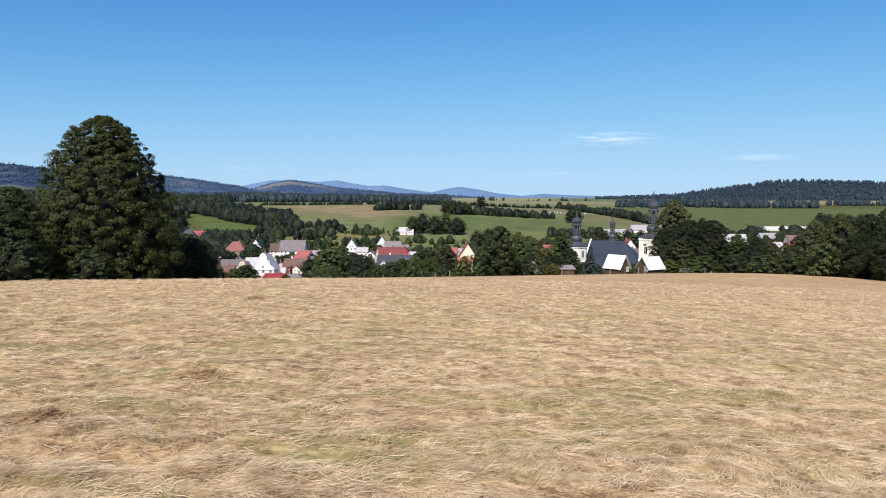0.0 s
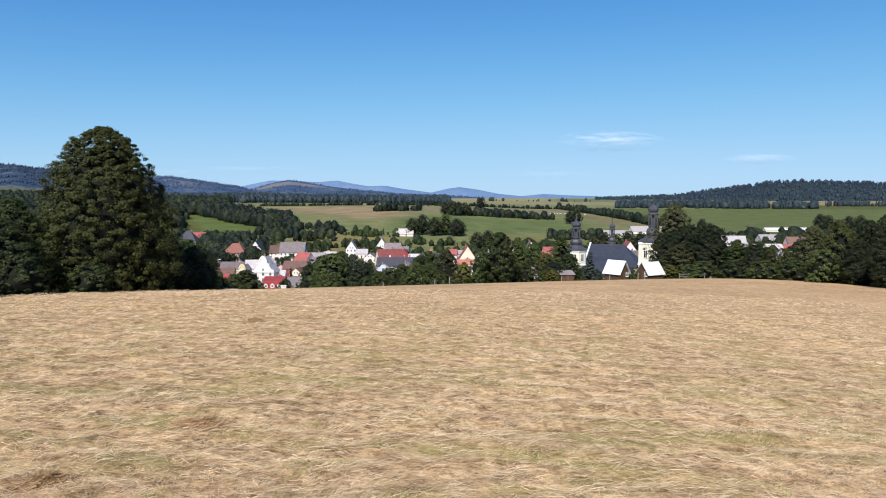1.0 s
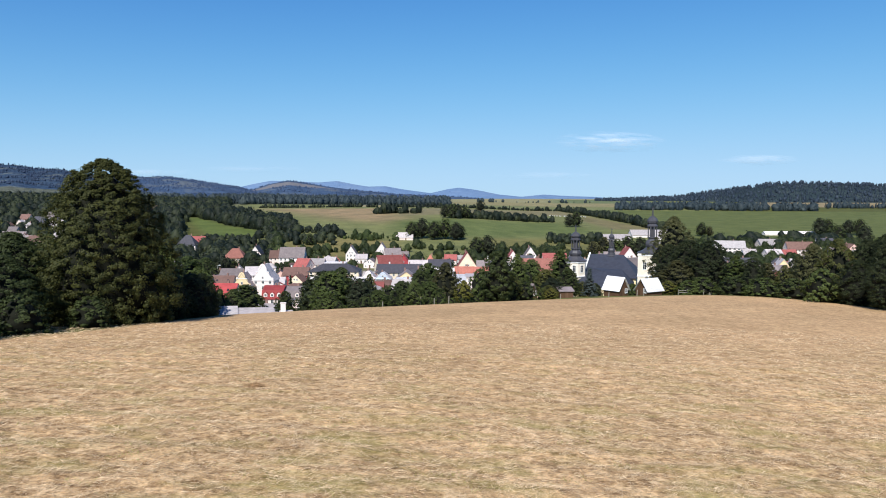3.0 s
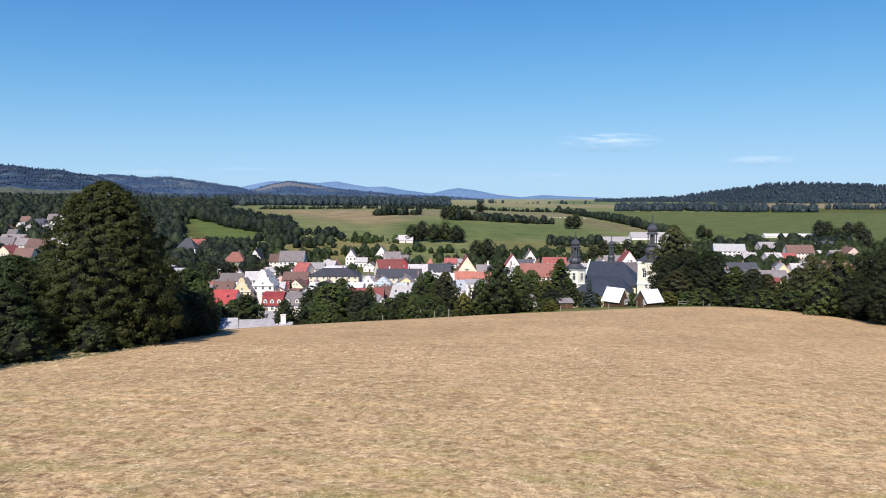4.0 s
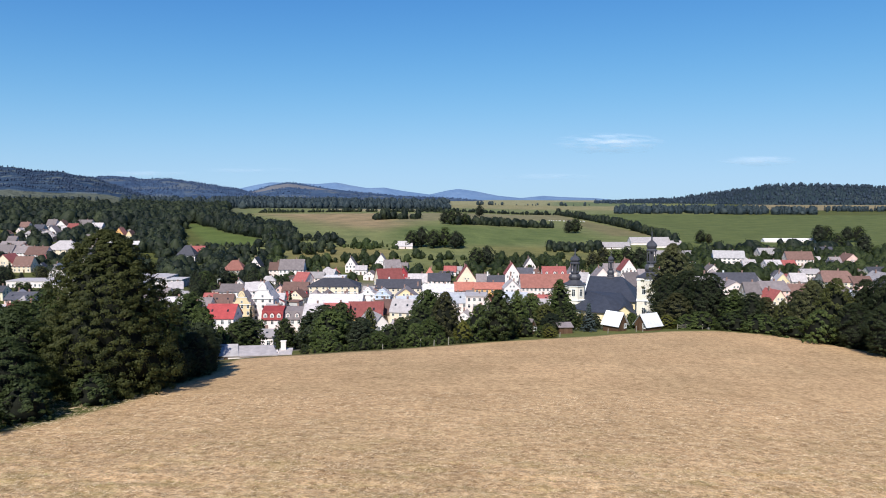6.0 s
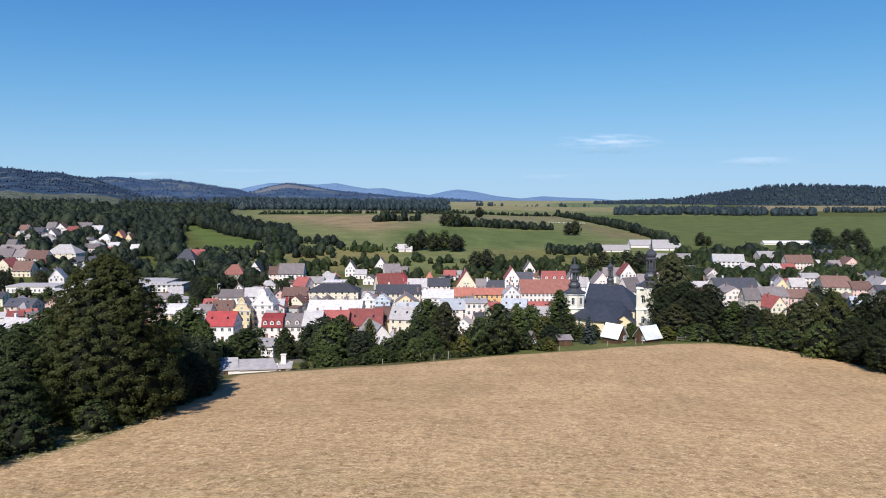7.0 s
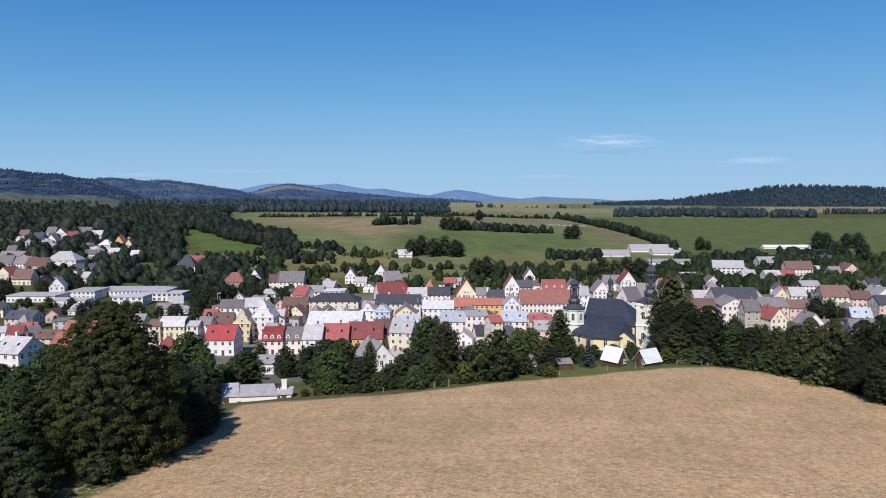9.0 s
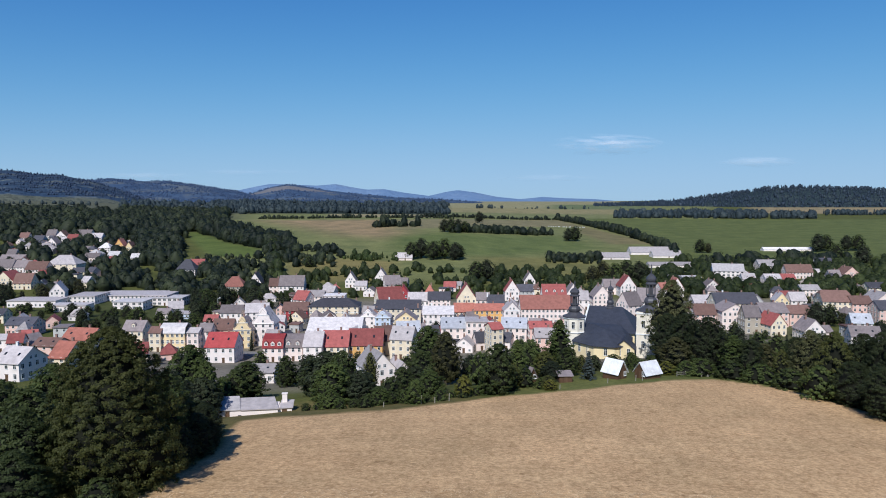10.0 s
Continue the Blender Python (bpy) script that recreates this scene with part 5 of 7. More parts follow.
house(-164.3, 418.5, 20, 8.7, 9.1, 4, 3.8, "gable", "grey", "silver", base=-40.6, extra=" among gardens")
house(-162.4, 397.0, 0, 7.8, 8.0, 4, 2.7, "gable", "white", "grey", base=-40.5, extra=" among gardens")
house(-155.1, 403.8, 0, 11.9, 9.5, 3, 0.5, "flat", "blue", "silver", chimneys=0, base=-40.8, extra=" among gardens")
house(-331.9, 649.5, 0, 14.0, 11.0, 4, 3.9, "gable", "pale", "grey", base=-29.2, extra=" at the town edge")
house(-338.3, 666.5, 0, 12.6, 11.0, 5, 4.0, "hip", "white", "white", base=-28.4, extra=" at the town edge")
house(-353.2, 576.3, 0, 13.2, 10.6, 5, 5.2, "gable", "white", "grey", base=-32.0, extra=" at the town edge")
house(-330.9, 559.6, 0, 16.5, 13.2, 6, 5.9, "gable", "pale", "brown", base=-33.0, extra=" at the town edge")
house(-366.9, 575.3, 0, 13.2, 10.6, 5, 6.2, "gable", "pale", "grey", base=-31.9, extra=" at the town edge")
house(-393.6, 627.5, 0, 22.0, 11.0, 4, 3.7, "gable", "pale", "grey", base=-28.8, extra=" at the town edge")
house(-407.5, 648.3, 0, 8.7, 8.5, 5, 5.0, "gable", "white", "grey", base=-27.5, extra=" at the town edge")
house(-354.6, 721.5, 0, 12.6, 11.0, 5, 5.0, "hip", "white", "white", base=-26.3, extra=" at the town edge")
house(-353.3, 751.5, 0, 9.6, 11.0, 5, 7.2, "gable_front", "orange", "tile", base=-26.0, extra=" at the town edge")
house(-332.1, 728.5, 0, 9.8, 11.0, 5, 7.2, "gable_front", "yellow", "brown", base=-28.0, extra=" at the town edge")
house(-309.6, 715.5, 0, 11.6, 11.0, 6, 6.1, "hip", "white", "white", base=-29.8, extra=" at the town edge")
house(-322.3, 672.3, 0, 10.9, 10.6, 4, 4.0, "gable", "white", "white", base=-29.5, extra=" at the town edge")
house(-299.5, 668.4, 0, 9.0, 8.8, 4, 4.1, "gable", "cream", "white", base=-31.5, extra=" at the town edge")
house(-467.6, 821.4, 0, 11.1, 10.8, 5, 6.7, "gable", "white", "grey", base=-18.6, extra=" on the far slope")
house(-450.0, 811.5, 0, 13.1, 11.0, 5, 6.7, "gable_front", "white", "brown", base=-19.4, extra=" on the far slope")
house(-419.1, 777.5, 0, 11.5, 11.0, 5, 6.1, "gable", "pink", "maroon", base=-21.3, extra=" at the town edge")
house(-441.6, 844.5, 0, 20.5, 11.0, 5, 5.3, "gable", "white", "grey", base=-18.4, extra=" on the far slope")
house(-410.1, 813.5, 0, 14.3, 11.0, 5, 5.1, "gable", "white", "silver", base=-20.8, extra=" on the far slope")
house(-420.7, 740.5, 0, 10.0, 11.0, 5, 6.1, "gable_front", "white", "grey", base=-22.8, extra=" at the town edge")
house(-454.1, 771.5, 0, 11.4, 11.0, 5, 4.8, "gable", "grey", "slate", base=-21.0, extra=" at the town edge")
house(-415.5, 717.5, 0, 12.6, 11.0, 4, 3.2, "gable", "white", "silver", base=-23.8, extra=" at the town edge")
house(-483.8, 794.2, 0, 10.7, 10.5, 5, 5.6, "gable", "pale", "brown", base=-19.7, extra=" at the town edge")
house(-220.3, 590.5, 0, 16.4, 13.0, 7, 8.1, "hip", "white", "slate", base=-37.3, extra=" at the town edge")
house(-222.6, 623.5, 0, 11.8, 11.0, 6, 4.7, "gable", "white", "maroon", base=-35.7, extra=" at the town edge")
house(374.4, 667.6, 0, 16.4, 13.1, 5, 4.4, "gable", "white", "slate", base=-37.9, extra=" at the town edge")
house(314.1, 492.2, 0, 12.9, 10.3, 5, 3.5, "gable", "cream", "slate", base=-39.2, extra=" among gardens")
# ---- church ----
def church(x, y, z, rot):
    top = tagged(new("church"), "cream baroque church with dark slate roofs and onion-domed towers", "church")
    top.matrix_basis = pose(x, y, z, 0, 0, rot)
    # nave, its ridge across the view, well behind the chancel
    bm = bmesh.new()
    box(bm, -9.2, 9.2, 5, 37, -4, 6.2)
    part("nave_wall", bm, WALL["gold"], top)
    bm = bmesh.new()
    hw, e, r, y0, y1, ym = 9.9, 5.9, 12.9, 4.2, 37.8, 21.0
    prism(bm, [(-hw, y0, e), (hw, y0, e), (4.0, ym, r), (-8.6, ym, r)], (0, 0, -0.3))
    prism(bm, [(-hw, y1, e), (hw, y1, e), (4.0, ym, r), (-8.6, ym, r)], (0, 0, -0.3))
    prism(bm, [(-hw, y0, e), (-hw, y1, e), (-8.6, ym, r)], (0, 0, -0.3))
    prism(bm, [(hw, y0, e), (hw, y1, e), (4.0, ym, r)], (0, 0, -0.3))
    part("nave_roof", bm, SLATE, top, "large dark slate hipped roof")
    # chancel with its many-sided end towards the hill
    bm = bmesh.new()
    ring = [(-11.4, 5.0), (-11.4, -7.0), (-4.0, -13.5), (3.0, -13.5), (8.0, -9.0), (8.0, 5.0)]
    prism(bm, [(p, q, -3) for p, q in ring], (0, 0, 7.6))
    part("chancel_wall", bm, WALL["gold"], top)
    bm = bmesh.new()
    big = [(p * 1.07, q if q > 0 else q * 1.06, 4.4) for p, q in ring]
    peak = [(-8.0, 4.4, 9.2), (4.0, 4.4, 8.8), (-1.2, -4.0, 8.9)]
    prism(bm, [big[0], big[1], peak[2], peak[0]], (0, 0, -0.25))
    prism(bm, [big[1], big[2], peak[2]], (0, 0, -0.25))
    prism(bm, [big[2], big[3], peak[2]], (0, 0, -0.25))
    prism(bm, [big[3], big[4], peak[2]], (0, 0, -0.25))
    prism(bm, [big[4], big[5], peak[1], peak[2]], (0, 0, -0.25))
    prism(bm, [peak[0], peak[2], peak[1]], (0, 0, -0.25))
    part("chancel_roof", bm, SLATE, top)
    # sacristy with its gable
    bm = bmesh.new()
    prism(bm, [(2.5, -12.0, -3), (9.5, -12.0, -3), (9.5, -12.0, 3.6), (6.0, -12.0, 6.4), (2.5, -12.0, 3.6)], (0, 5.0, 0))
    part("sacristy_wall", bm, WALL["gold"], top)
    bm = bmesh.new()
    for s in (-1, 1):
        prism(bm, [(6.0, -12.5, 6.75), (6.0, -4.0, 6.75), (6.0 + s * 4.1, -4.0, 3.4), (6.0 + s * 4.1, -12.5, 3.4)], (0, 0, -0.2))
    part("sacristy_roof", bm, SLATE, top)
    bm = bmesh.new()
    box(bm, -9.0, 1.5, 5.4, 5.6, 6.9, 7.25)
    part("snow_guard", bm, TRIM, top)
    tall_window = window_mesh("window", 1.0, 2.4)
    for u, v, a in ((-9.3, -8.85, -40.9), (-6.3, -11.45, -40.9), (0.0, -13.52, 0), (4.4, -12.02, 0), (7.6, -12.02, 0)):
        shared("window", tall_window, top, pose(u, v, 1.2, 0, 0, a))
    for v in (-5, 0):
        shared("window", tall_window, top, pose(-11.42, v, 0.8, 0, 0, -90))
    for v in (11, 17, 23, 29):
        shared("window", tall_window, top, pose(-9.22, v, 2.2, 0, 0, -90))
        shared("window", tall_window, top, pose(9.22, v, 2.2, 0, 0, 90))
    bm = bmesh.new()
    prism(bm, [(-10.0, 4.0, 6.1), (-9.4, 4.0, 6.1), (-8.3, ym, 13.2), (-8.9, ym, 13.2)], (0, 0, 0.35))
    part("coping", bm, TRIM, top, "white coping along the roof's edge")

    # towers: a skirt roof, a bulb, an open lantern with columns, a small onion and a cross
    def spire(cx, cy, skirt, eave, k, bulb, name):
        bm2 = bmesh.new()
        prof = [(skirt * 1.08, eave - 0.15), (skirt * 1.10, eave + 0.15), (skirt * 0.78, eave + 0.8 * k), (bulb * 1.02, eave + 1.7 * k), (bulb * 0.84, eave + 2.1 * k), (bulb * 0.92, eave + 2.5 * k), (bulb, eave + 3.1 * k), (bulb * 0.98, eave + 3.7 * k), (bulb * 0.84, eave + 4.4 * k), (bulb * 0.62, eave + 4.9 * k), (bulb * 0.58, eave + 5.2 * k), (bulb * 0.74, eave + 5.3 * k), (bulb * 0.74, eave + 5.7 * k)]
        lathe(bm2, prof, 8, 0, 0.5, cx, cy)
        dome = part(name, bm2, COPPER, top, "dark sheet onion dome with open lantern")
        for i in range(8):
            a = math.pi * (2 * i + 1) / 8
            px, py = cx + bulb * 0.62 * math.cos(a), cy + bulb * 0.62 * math.sin(a)
            bm2 = bmesh.new()
            box(bm2, px - 0.20 * k, px + 0.20 * k, py - 0.20 * k, py + 0.20 * k, eave + 5.7 * k, eave + 9.3 * k)
            part("lantern_column", bm2, COPPER, dome)
        bm2 = bmesh.new()
        lathe(bm2, [(bulb * 0.36, eave + 5.7 * k), (bulb * 0.36, eave + 9.3 * k)], 8, 0, 0, cx, cy)
        part("lantern_core", bm2, COPPER, dome)
        bm2 = bmesh.new()
        lathe(bm2, [(bulb * 0.76, eave + 9.3 * k), (bulb * 0.80, eave + 9.7 * k), (bulb * 0.56, eave + 10.2 * k), (bulb * 0.70, eave + 10.7 * k), (bulb * 0.76, eave + 11.3 * k), (bulb * 0.66, eave + 12.0 * k), (bulb * 0.38, eave + 12.7 * k), (bulb * 0.12, eave + 13.2 * k), (bulb * 0.05, eave + 16.4 * k)], 8, 0, 0, cx, cy)
        part("lantern_cap", bm2, COPPER, dome)
        bm2 = bmesh.new()
        box(bm2, cx - 0.45, cx + 0.45, cy - 0.05, cy + 0.05, eave + 15.5 * k, eave + 15.65 * k)
        part("cross_arm", bm2, COPPER, dome)

    bm = bmesh.new()
    box(bm, 9.9, 19.1, -6.2, 3.0, -4, 15.5)
    tw = part("tower_wall", bm, WALL["ivory"], top, "cream rendered square bell tower")
    bm = bmesh.new()
    for zz in (14.9, 7.6):
        box(bm, 9.7, 19.3, -6.4, 3.2, zz, zz + 0.4)
    part("tower_cornice", bm, TRIM, tw)
    for u in (12.2, 16.8):
        for v in (3.0, 10.2):
            shared("window", tall_window, top, pose(u, -6.22, v))
    shared("window", tall_window, top, pose(9.88, -1.6, 10.2, 0, 0, -90))
    spire(14.5, -1.6, 4.9, 15.5, 1.0, 2.4, "dome")
    # eight-sided stair tower
    bm = bmesh.new()
    lathe(bm, [(3.9, -4), (3.9, 12.0)], 8, 0, 0.5, -12.0, -1.0)
    st = part("stair_tower_wall", bm, WALL["ivory"], top, "cream eight-sided side tower")
    bm = bmesh.new()
    for zz in (11.5, 6.4):
        lathe(bm, [(4.0, zz), (4.25, zz + 0.2), (4.25, zz + 0.4), (4.0, zz + 0.5)], 8, 0, 0.5, -12.0, -1.0)
    part("stair_tower_cornice", bm, TRIM, st)
    for a in (-45, 0, 45):
        shared("window", tall_window, top, pose(-12.0, -1.0, 7.9, 0, 0, a) @ pose(0, -3.62, 0.3))
    spire(-12.0, -1.0, 4.0, 12.1, 0.80, 2.3, "dome")
    spire(-0.5, 21.0, 1.9, 12.3, 0.66, 1.45, "ridge_turret")
    return top


church(60.1, 244.0, -24.8, -17)


# ---- garden huts at the field's edge ----
def hut(x, y, rot, w, d, he, hr, roof_col, label):
    top = tagged(new("garden_hut"), label, "hut")
    top.matrix_basis = pose(x, y, land1(x, y), 0, 0, rot)
    bm = bmesh.new()
    prism(bm, [(-w / 2, -d / 2, -1), (w / 2, -d / 2, -1), (w / 2, -d / 2, he), (0, -d / 2, he + hr), (-w / 2, -d / 2, he)], (0, d, 0))
    part("wall", bm, TIMBER, top, "dark weathered board wall")
    for i in range(int(w / 0.25)):
        bm = bmesh.new()
        u = -w / 2 + 0.125 + i * 0.25
        hh = he + hr * (1 - abs(u) / (w / 2)) - 0.1
        box(bm, u - 0.115, u + 0.115, -d / 2 - 0.03, -d / 2 - 0.003, 0, hh)
        part("board", bm, TIMBER, top)
    for s in (-1, 1):
        bm = bmesh.new()
        over = 0.45
        prism(bm, [(0, -d / 2 - over, he + hr + 0.12), (0, d / 2 + over, he + hr + 0.12), (s * (w / 2 + over), d / 2 + over, he - hr * over / (w / 2) + 0.12), (s * (w / 2 + over), -d / 2 - over, he - hr * over / (w / 2) + 0.12)], (0, 0, -0.1))
        part("roof_slope", bm, ROOF[roof_col], top, "pale sheet roof slope")
    bm = bmesh.new()
    box(bm, -0.45, 0.45, -d / 2 - 0.07, -d / 2 - 0.035, 0, 1.95)
    part("door", bm, DOOR, top)
    shared("window", WIN_SMALL, top, pose(w * 0.3, -d / 2 - 0.04, 1.0))
    return top


# ---- white shed at the field corner ----
def long_shed(x, y, rot):
    top = tagged(new("shed"), "long low white shed with silvery sheet roofs below the field", "shed")
    z = -18.45
    top.matrix_basis = pose(x, y, z, 0, 0, rot)
    bm = bmesh.new()
    box(bm, -14.2, 4.6, -3.2, 1.6, -2, 2.5)
    part("wall", bm, WALL["white"], top)
    bm = bmesh.new()
    prism(bm, [(-14.6, -3.5, 2.55), (-3.4, -3.5, 2.55), (-4.4, 2.6, 3.9), (-14.6, 2.6, 3.9)], (0, 0, -0.18))
    part("roof", bm, ROOF["white"], top)
    bm = bmesh.new()
    prism(bm, [(-3.38, -3.5, 2.45), (4.9, -3.5, 2.45), (3.4, 2.3, 3.5), (-4.38, 2.3, 3.5)], (0, 0, -0.18))
    part("roof", bm, ROOF["silver"], top)
    bm = bmesh.new()
    box(bm, 4.62, 7.6, -2.6, 1.2, -2, 2.3)
    part("annex_wall", bm, WALL["white"], top)
    bm = bmesh.new()
    prism(bm, [(4.92, -2.9, 2.35), (7.9, -2.9, 2.35), (7.9, 1.6, 2.85), (4.92, 1.6, 2.85)], (0, 0, -0.16))
    part("annex_roof", bm, ROOF["silver"], top)
    bm = bmesh.new()
    box(bm, 5.3, 6.4, 0.1, 1.0, 2.4, 4.6)
    box(bm, 5.2, 6.5, 0.0, 1.1, 4.6, 4.72)
    part("chimney", bm, WALL["white"], top, "stout white chimney")
    for u, w2, h2 in ((-7.6, 0.7, 1.0), (-6.2, 0.9, 1.8), (-3.6, 0.7, 0.9), (-1.6, 0.6, 0.8), (2.4, 0.6, 0.8), (6.0, 1.1, 1.7)):
        bm = bmesh.new()
        off = -3.2 if u < 4.6 else -2.6
        box(bm, u - w2 / 2, u + w2 / 2, off - 0.04, off + 0.06, 0.3 if h2 < 1.5 else 0.0, h2 + 0.3)
        part("door" if h2 > 1.5 else "window", bm, DOOR if h2 > 1.5 else GLASS, top)
    return top


long_shed(-41.5, 151.0, 8)
hut(42.6, 166.0, 40, 3.6, 4.4, 2.1, 2.6, "bright", "dark timber garden hut with a pale sheet gable roof")
hut(50.6, 165.5, -62, 3.8, 4.8, 1.7, 2.4, "bright", "dark timber garden hut with a bright white roof")
hut(21.4, 164.8, 30, 2.2, 2.4, 1.6, 2.1, "grey", "small steep-roofed garden hut with grey sheet under trees")


def small_shed(x, y, rot):
    top = tagged(new("shed"), "low dark shed with a grey lean-to roof under trees", "shed")
    top.matrix_basis = pose(x, y, land1(x, y), 0, 0, rot)
    bm = bmesh.new()
    box(bm, -1.6, 1.6, -1.2, 1.2, -1, 1.7)
    part("wall", bm, TIMBER, top)
    bm = bmesh.new()
    prism(bm, [(-1.9, -1.5, 1.75), (1.9, -1.5, 1.75), (1.9, 1.5, 2.5), (-1.9, 1.5, 2.5)], (0, 0, -0.1))
    part("roof", bm, ROOF["grey"], top)
    bm = bmesh.new()
    box(bm, -0.4, 0.4, -1.24, -1.16, 0, 1.6)
    part("door", bm, DOOR, top)


def cold_frame(x, y, rot):
    top = tagged(new("cold_frame"), "garden cold frame with white striped glazing bars", "cold frame")
    top.matrix_basis = pose(x, y, land1(x, y), 0, 0, rot)
    bm = bmesh.new()
    box(bm, -1.5, 1.5, -1.1, 1.1, -0.5, 0.5)
    part("base", bm, TIMBER, top)
    bm = bmesh.new()
    prism(bm, [(-1.5, -1.15, 0.52), (1.5, -1.15, 0.52), (1.5, 1.15, 1.6), (-1.5, 1.15, 1.6)], (0, 0, -0.06))
    part("glazing", bm, GLASS, top)
    for i in range(6):
        u = -1.45 + i * 0.58
        bm = bmesh.new()
        prism(bm, [(u - 0.11, -1.18, 0.57), (u + 0.11, -1.18, 0.57), (u + 0.11, 1.18, 1.66), (u - 0.11, 1.18, 1.66)], (0, 0, -0.04))
        part("glazing_bar", bm, FRAME_PAINT, top)


def bale(x, y):
    top = tagged(new("round_bale"), "grey weathered round bale at the field's edge", "bale")
    top.matrix_basis = pose(x, y, land1(x, y) + 0.72, 90, 0, 25)
    bm = bmesh.new()
    lathe(bm, [(0.1, -0.62), (0.66, -0.6), (0.75, -0.45), (0.76, 0), (0.75, 0.45), (0.66, 0.6), (0.1, 0.62)], 20)
    part("body", bm, POST, top)


def gate_posts(x, y, rot, w):
    top = tagged(new("rail_fence"), "short weathered wooden rail fence at the field's edge", "fence")
    top.matrix_basis = pose(x, y, land1(x, y), 0, 0, rot)
    for u in np.arange(-w / 2, w / 2 + 0.1, w / max(1, round(w / 2.2))):
        bm = bmesh.new()
        lathe(bm, [(0.08, -0.8), (0.075, 1.25), (0.03, 1.32)], 7, 0, 0, float(u), 0)
        part("post", bm, POST, top)
    for zz in (0.55, 1.05):
        bm = bmesh.new()
        box(bm, -w / 2, w / 2, -0.11, -0.075, zz, zz + 0.11)
        part("rail", bm, POST, top)


def fence_post(x, y, tall):
    top = tagged(new("fence_post"), "single weathered wooden post at the field margin", "post", "posts along the field margin")
    top.matrix_basis = pose(x, y, land1(x, y), 2, 1, 30)
    bm = bmesh.new()
    lathe(bm, [(0.10, -0.6), (0.09, tall - 0.06), (0.05, tall)], 8)
    part("shaft", bm, POST, top)


def wrapped_bale(x, y, turn):
    top = tagged(new("wrapped_bale"), "white film-wrapped silage bale in a row on the pasture", "bale", "wrapped bales on the pasture")
    top.matrix_basis = pose(x, y, land1(x, y) + 0.7, 90, 0, turn)
    bm = bmesh.new()
    lathe(bm, [(0.1, -0.66), (0.66, -0.64), (0.78, -0.5), (0.80, 0), (0.78, 0.5), (0.66, 0.64), (0.1, 0.66)], 14)
    part("body", bm, FRAME_PAINT, top)


rng = np.random.default_rng(91)
for i in range(17):
    az = 0.158 + 0.0032 * i + rng.uniform(-0.0012, 0.0012)
    d = 1245 + rng.normal(0, 4)
    wrapped_bale(float(az * d), float(d), float(rng.uniform(0, 180)))


def light_mast(x, y, tall):
    top = tagged(new("light_mast"), "slender white street light mast among garden trees", "street lamp")
    top.matrix_basis = pose(x, y, land1(x, y), 0, 0, 20)
    bm = bmesh.new()
    lathe(bm, [(0.16, -0.6), (0.12, tall * 0.6), (0.08, tall)], 8)
    part("pole", bm, FRAME_PAINT, top)
    bm = bmesh.new()
    box(bm, -0.15, 1.5, -0.07, 0.07, tall - 0.08, tall + 0.06)
    part("arm", bm, FRAME_PAINT, top)
    bm = bmesh.new()
    prism(bm, [(0.5, -0.35, tall - 0.1), (1.7, -0.35, tall - 0.1), (1.6, -0.28, tall + 0.3), (0.6, -0.28, tall + 0.3)], (0, 0.65, 0))
    part("lamp_head", bm, FRAME_PAINT, top, "white lamp head")


light_mast(-141.5, 428.0, 8.0)
small_shed(29.6, 162.5, 5)
cold_frame(19.8, 160.5, -25)
bale(65.5, 166.5)
gate_posts(60.5, 167.0, 6, 4.4)
for x, y, tall in ((-4.4, 138.6, 1.9), (-1.6, 138.9, 1.3), (1.4, 140.6, 1.7), (26.5, 151.2, 1.1), (39.0, 158.2, 1.2), (46.3, 160.6, 1.5), (48.0, 161.0, 1.4), (64.0, 165.6, 1.3), (-12.0, 136.6, 1.1)):
    fence_post(x, y, tall)
# ---- trees and shrubs ----
TREES = {}
for i, leaf in enumerate(("dark", "mid", "dark")):
    TREES[f"A{i}"] = make_tree("broadleaf_tree", "full dark green broadleaf tree at the field's edge", 40 + i, 12, 4.2, 0.6, "dome", leaf, 210, 36, 0.60, 0.33)
for i, leaf in enumerate(("dark", "mid", "wood")):
    TREES[f"B{i}"] = make_tree("broadleaf_tree", "round bushy green tree at the field's edge", 50 + i, 9, 3.9, 0.3, "bush", leaf, 170, 34, 0.56, 0.32)
for i in range(2):
    TREES[f"R{i}"] = make_tree("broadleaf_tree", "deep green broadleaf tree in a dense belt", 45 + i, 20, 7.0, 0.8, "dome", "deep", 400, 44, 0.80, 0.32)
for i, leaf in enumerate(("mid", "dark")):
    TREES[f"C{i}"] = make_tree("shrub", "dense green shrub on the field margin", 60 + i, 5, 2.8, 0.0, "bush", leaf, 70, 34, 0.45, 0.28, category="shrub")
for i, leaf in enumerate(("olive", "light")):
    TREES[f"D{i}"] = make_tree("broadleaf_tree", "yellowish green tree among darker ones", 70 + i, 12, 4.2, 1.0, "tall", leaf, 200, 34, 0.56, 0.33)
TREES["L0"] = make_tree("broadleaf_tree", "light green young tree on the field margin", 80, 14, 5.2, 0.5, "tall", "light", 240, 38, 0.62, 0.28)
TREES["Y0"] = make_tree("shrub", "yellow-green pointed shrub on the field margin", 84, 5, 2.0, 0.0, "tall", "lime", 80, 34, 0.38, 0.24, category="shrub")
TREES["E0"] = make_tree("broadleaf_tree", "tall pale olive-green tree beside the church", 85, 24, 7.5, 1.5, "tall", "pale", 480, 40, 0.80, 0.36)
TREES["T0"] = make_tree("poplar_tree", "slender tall tree with a narrow crown", 82, 14, 2.6, 0.6, "tall", "mid", 150, 36, 0.55, 0.33)
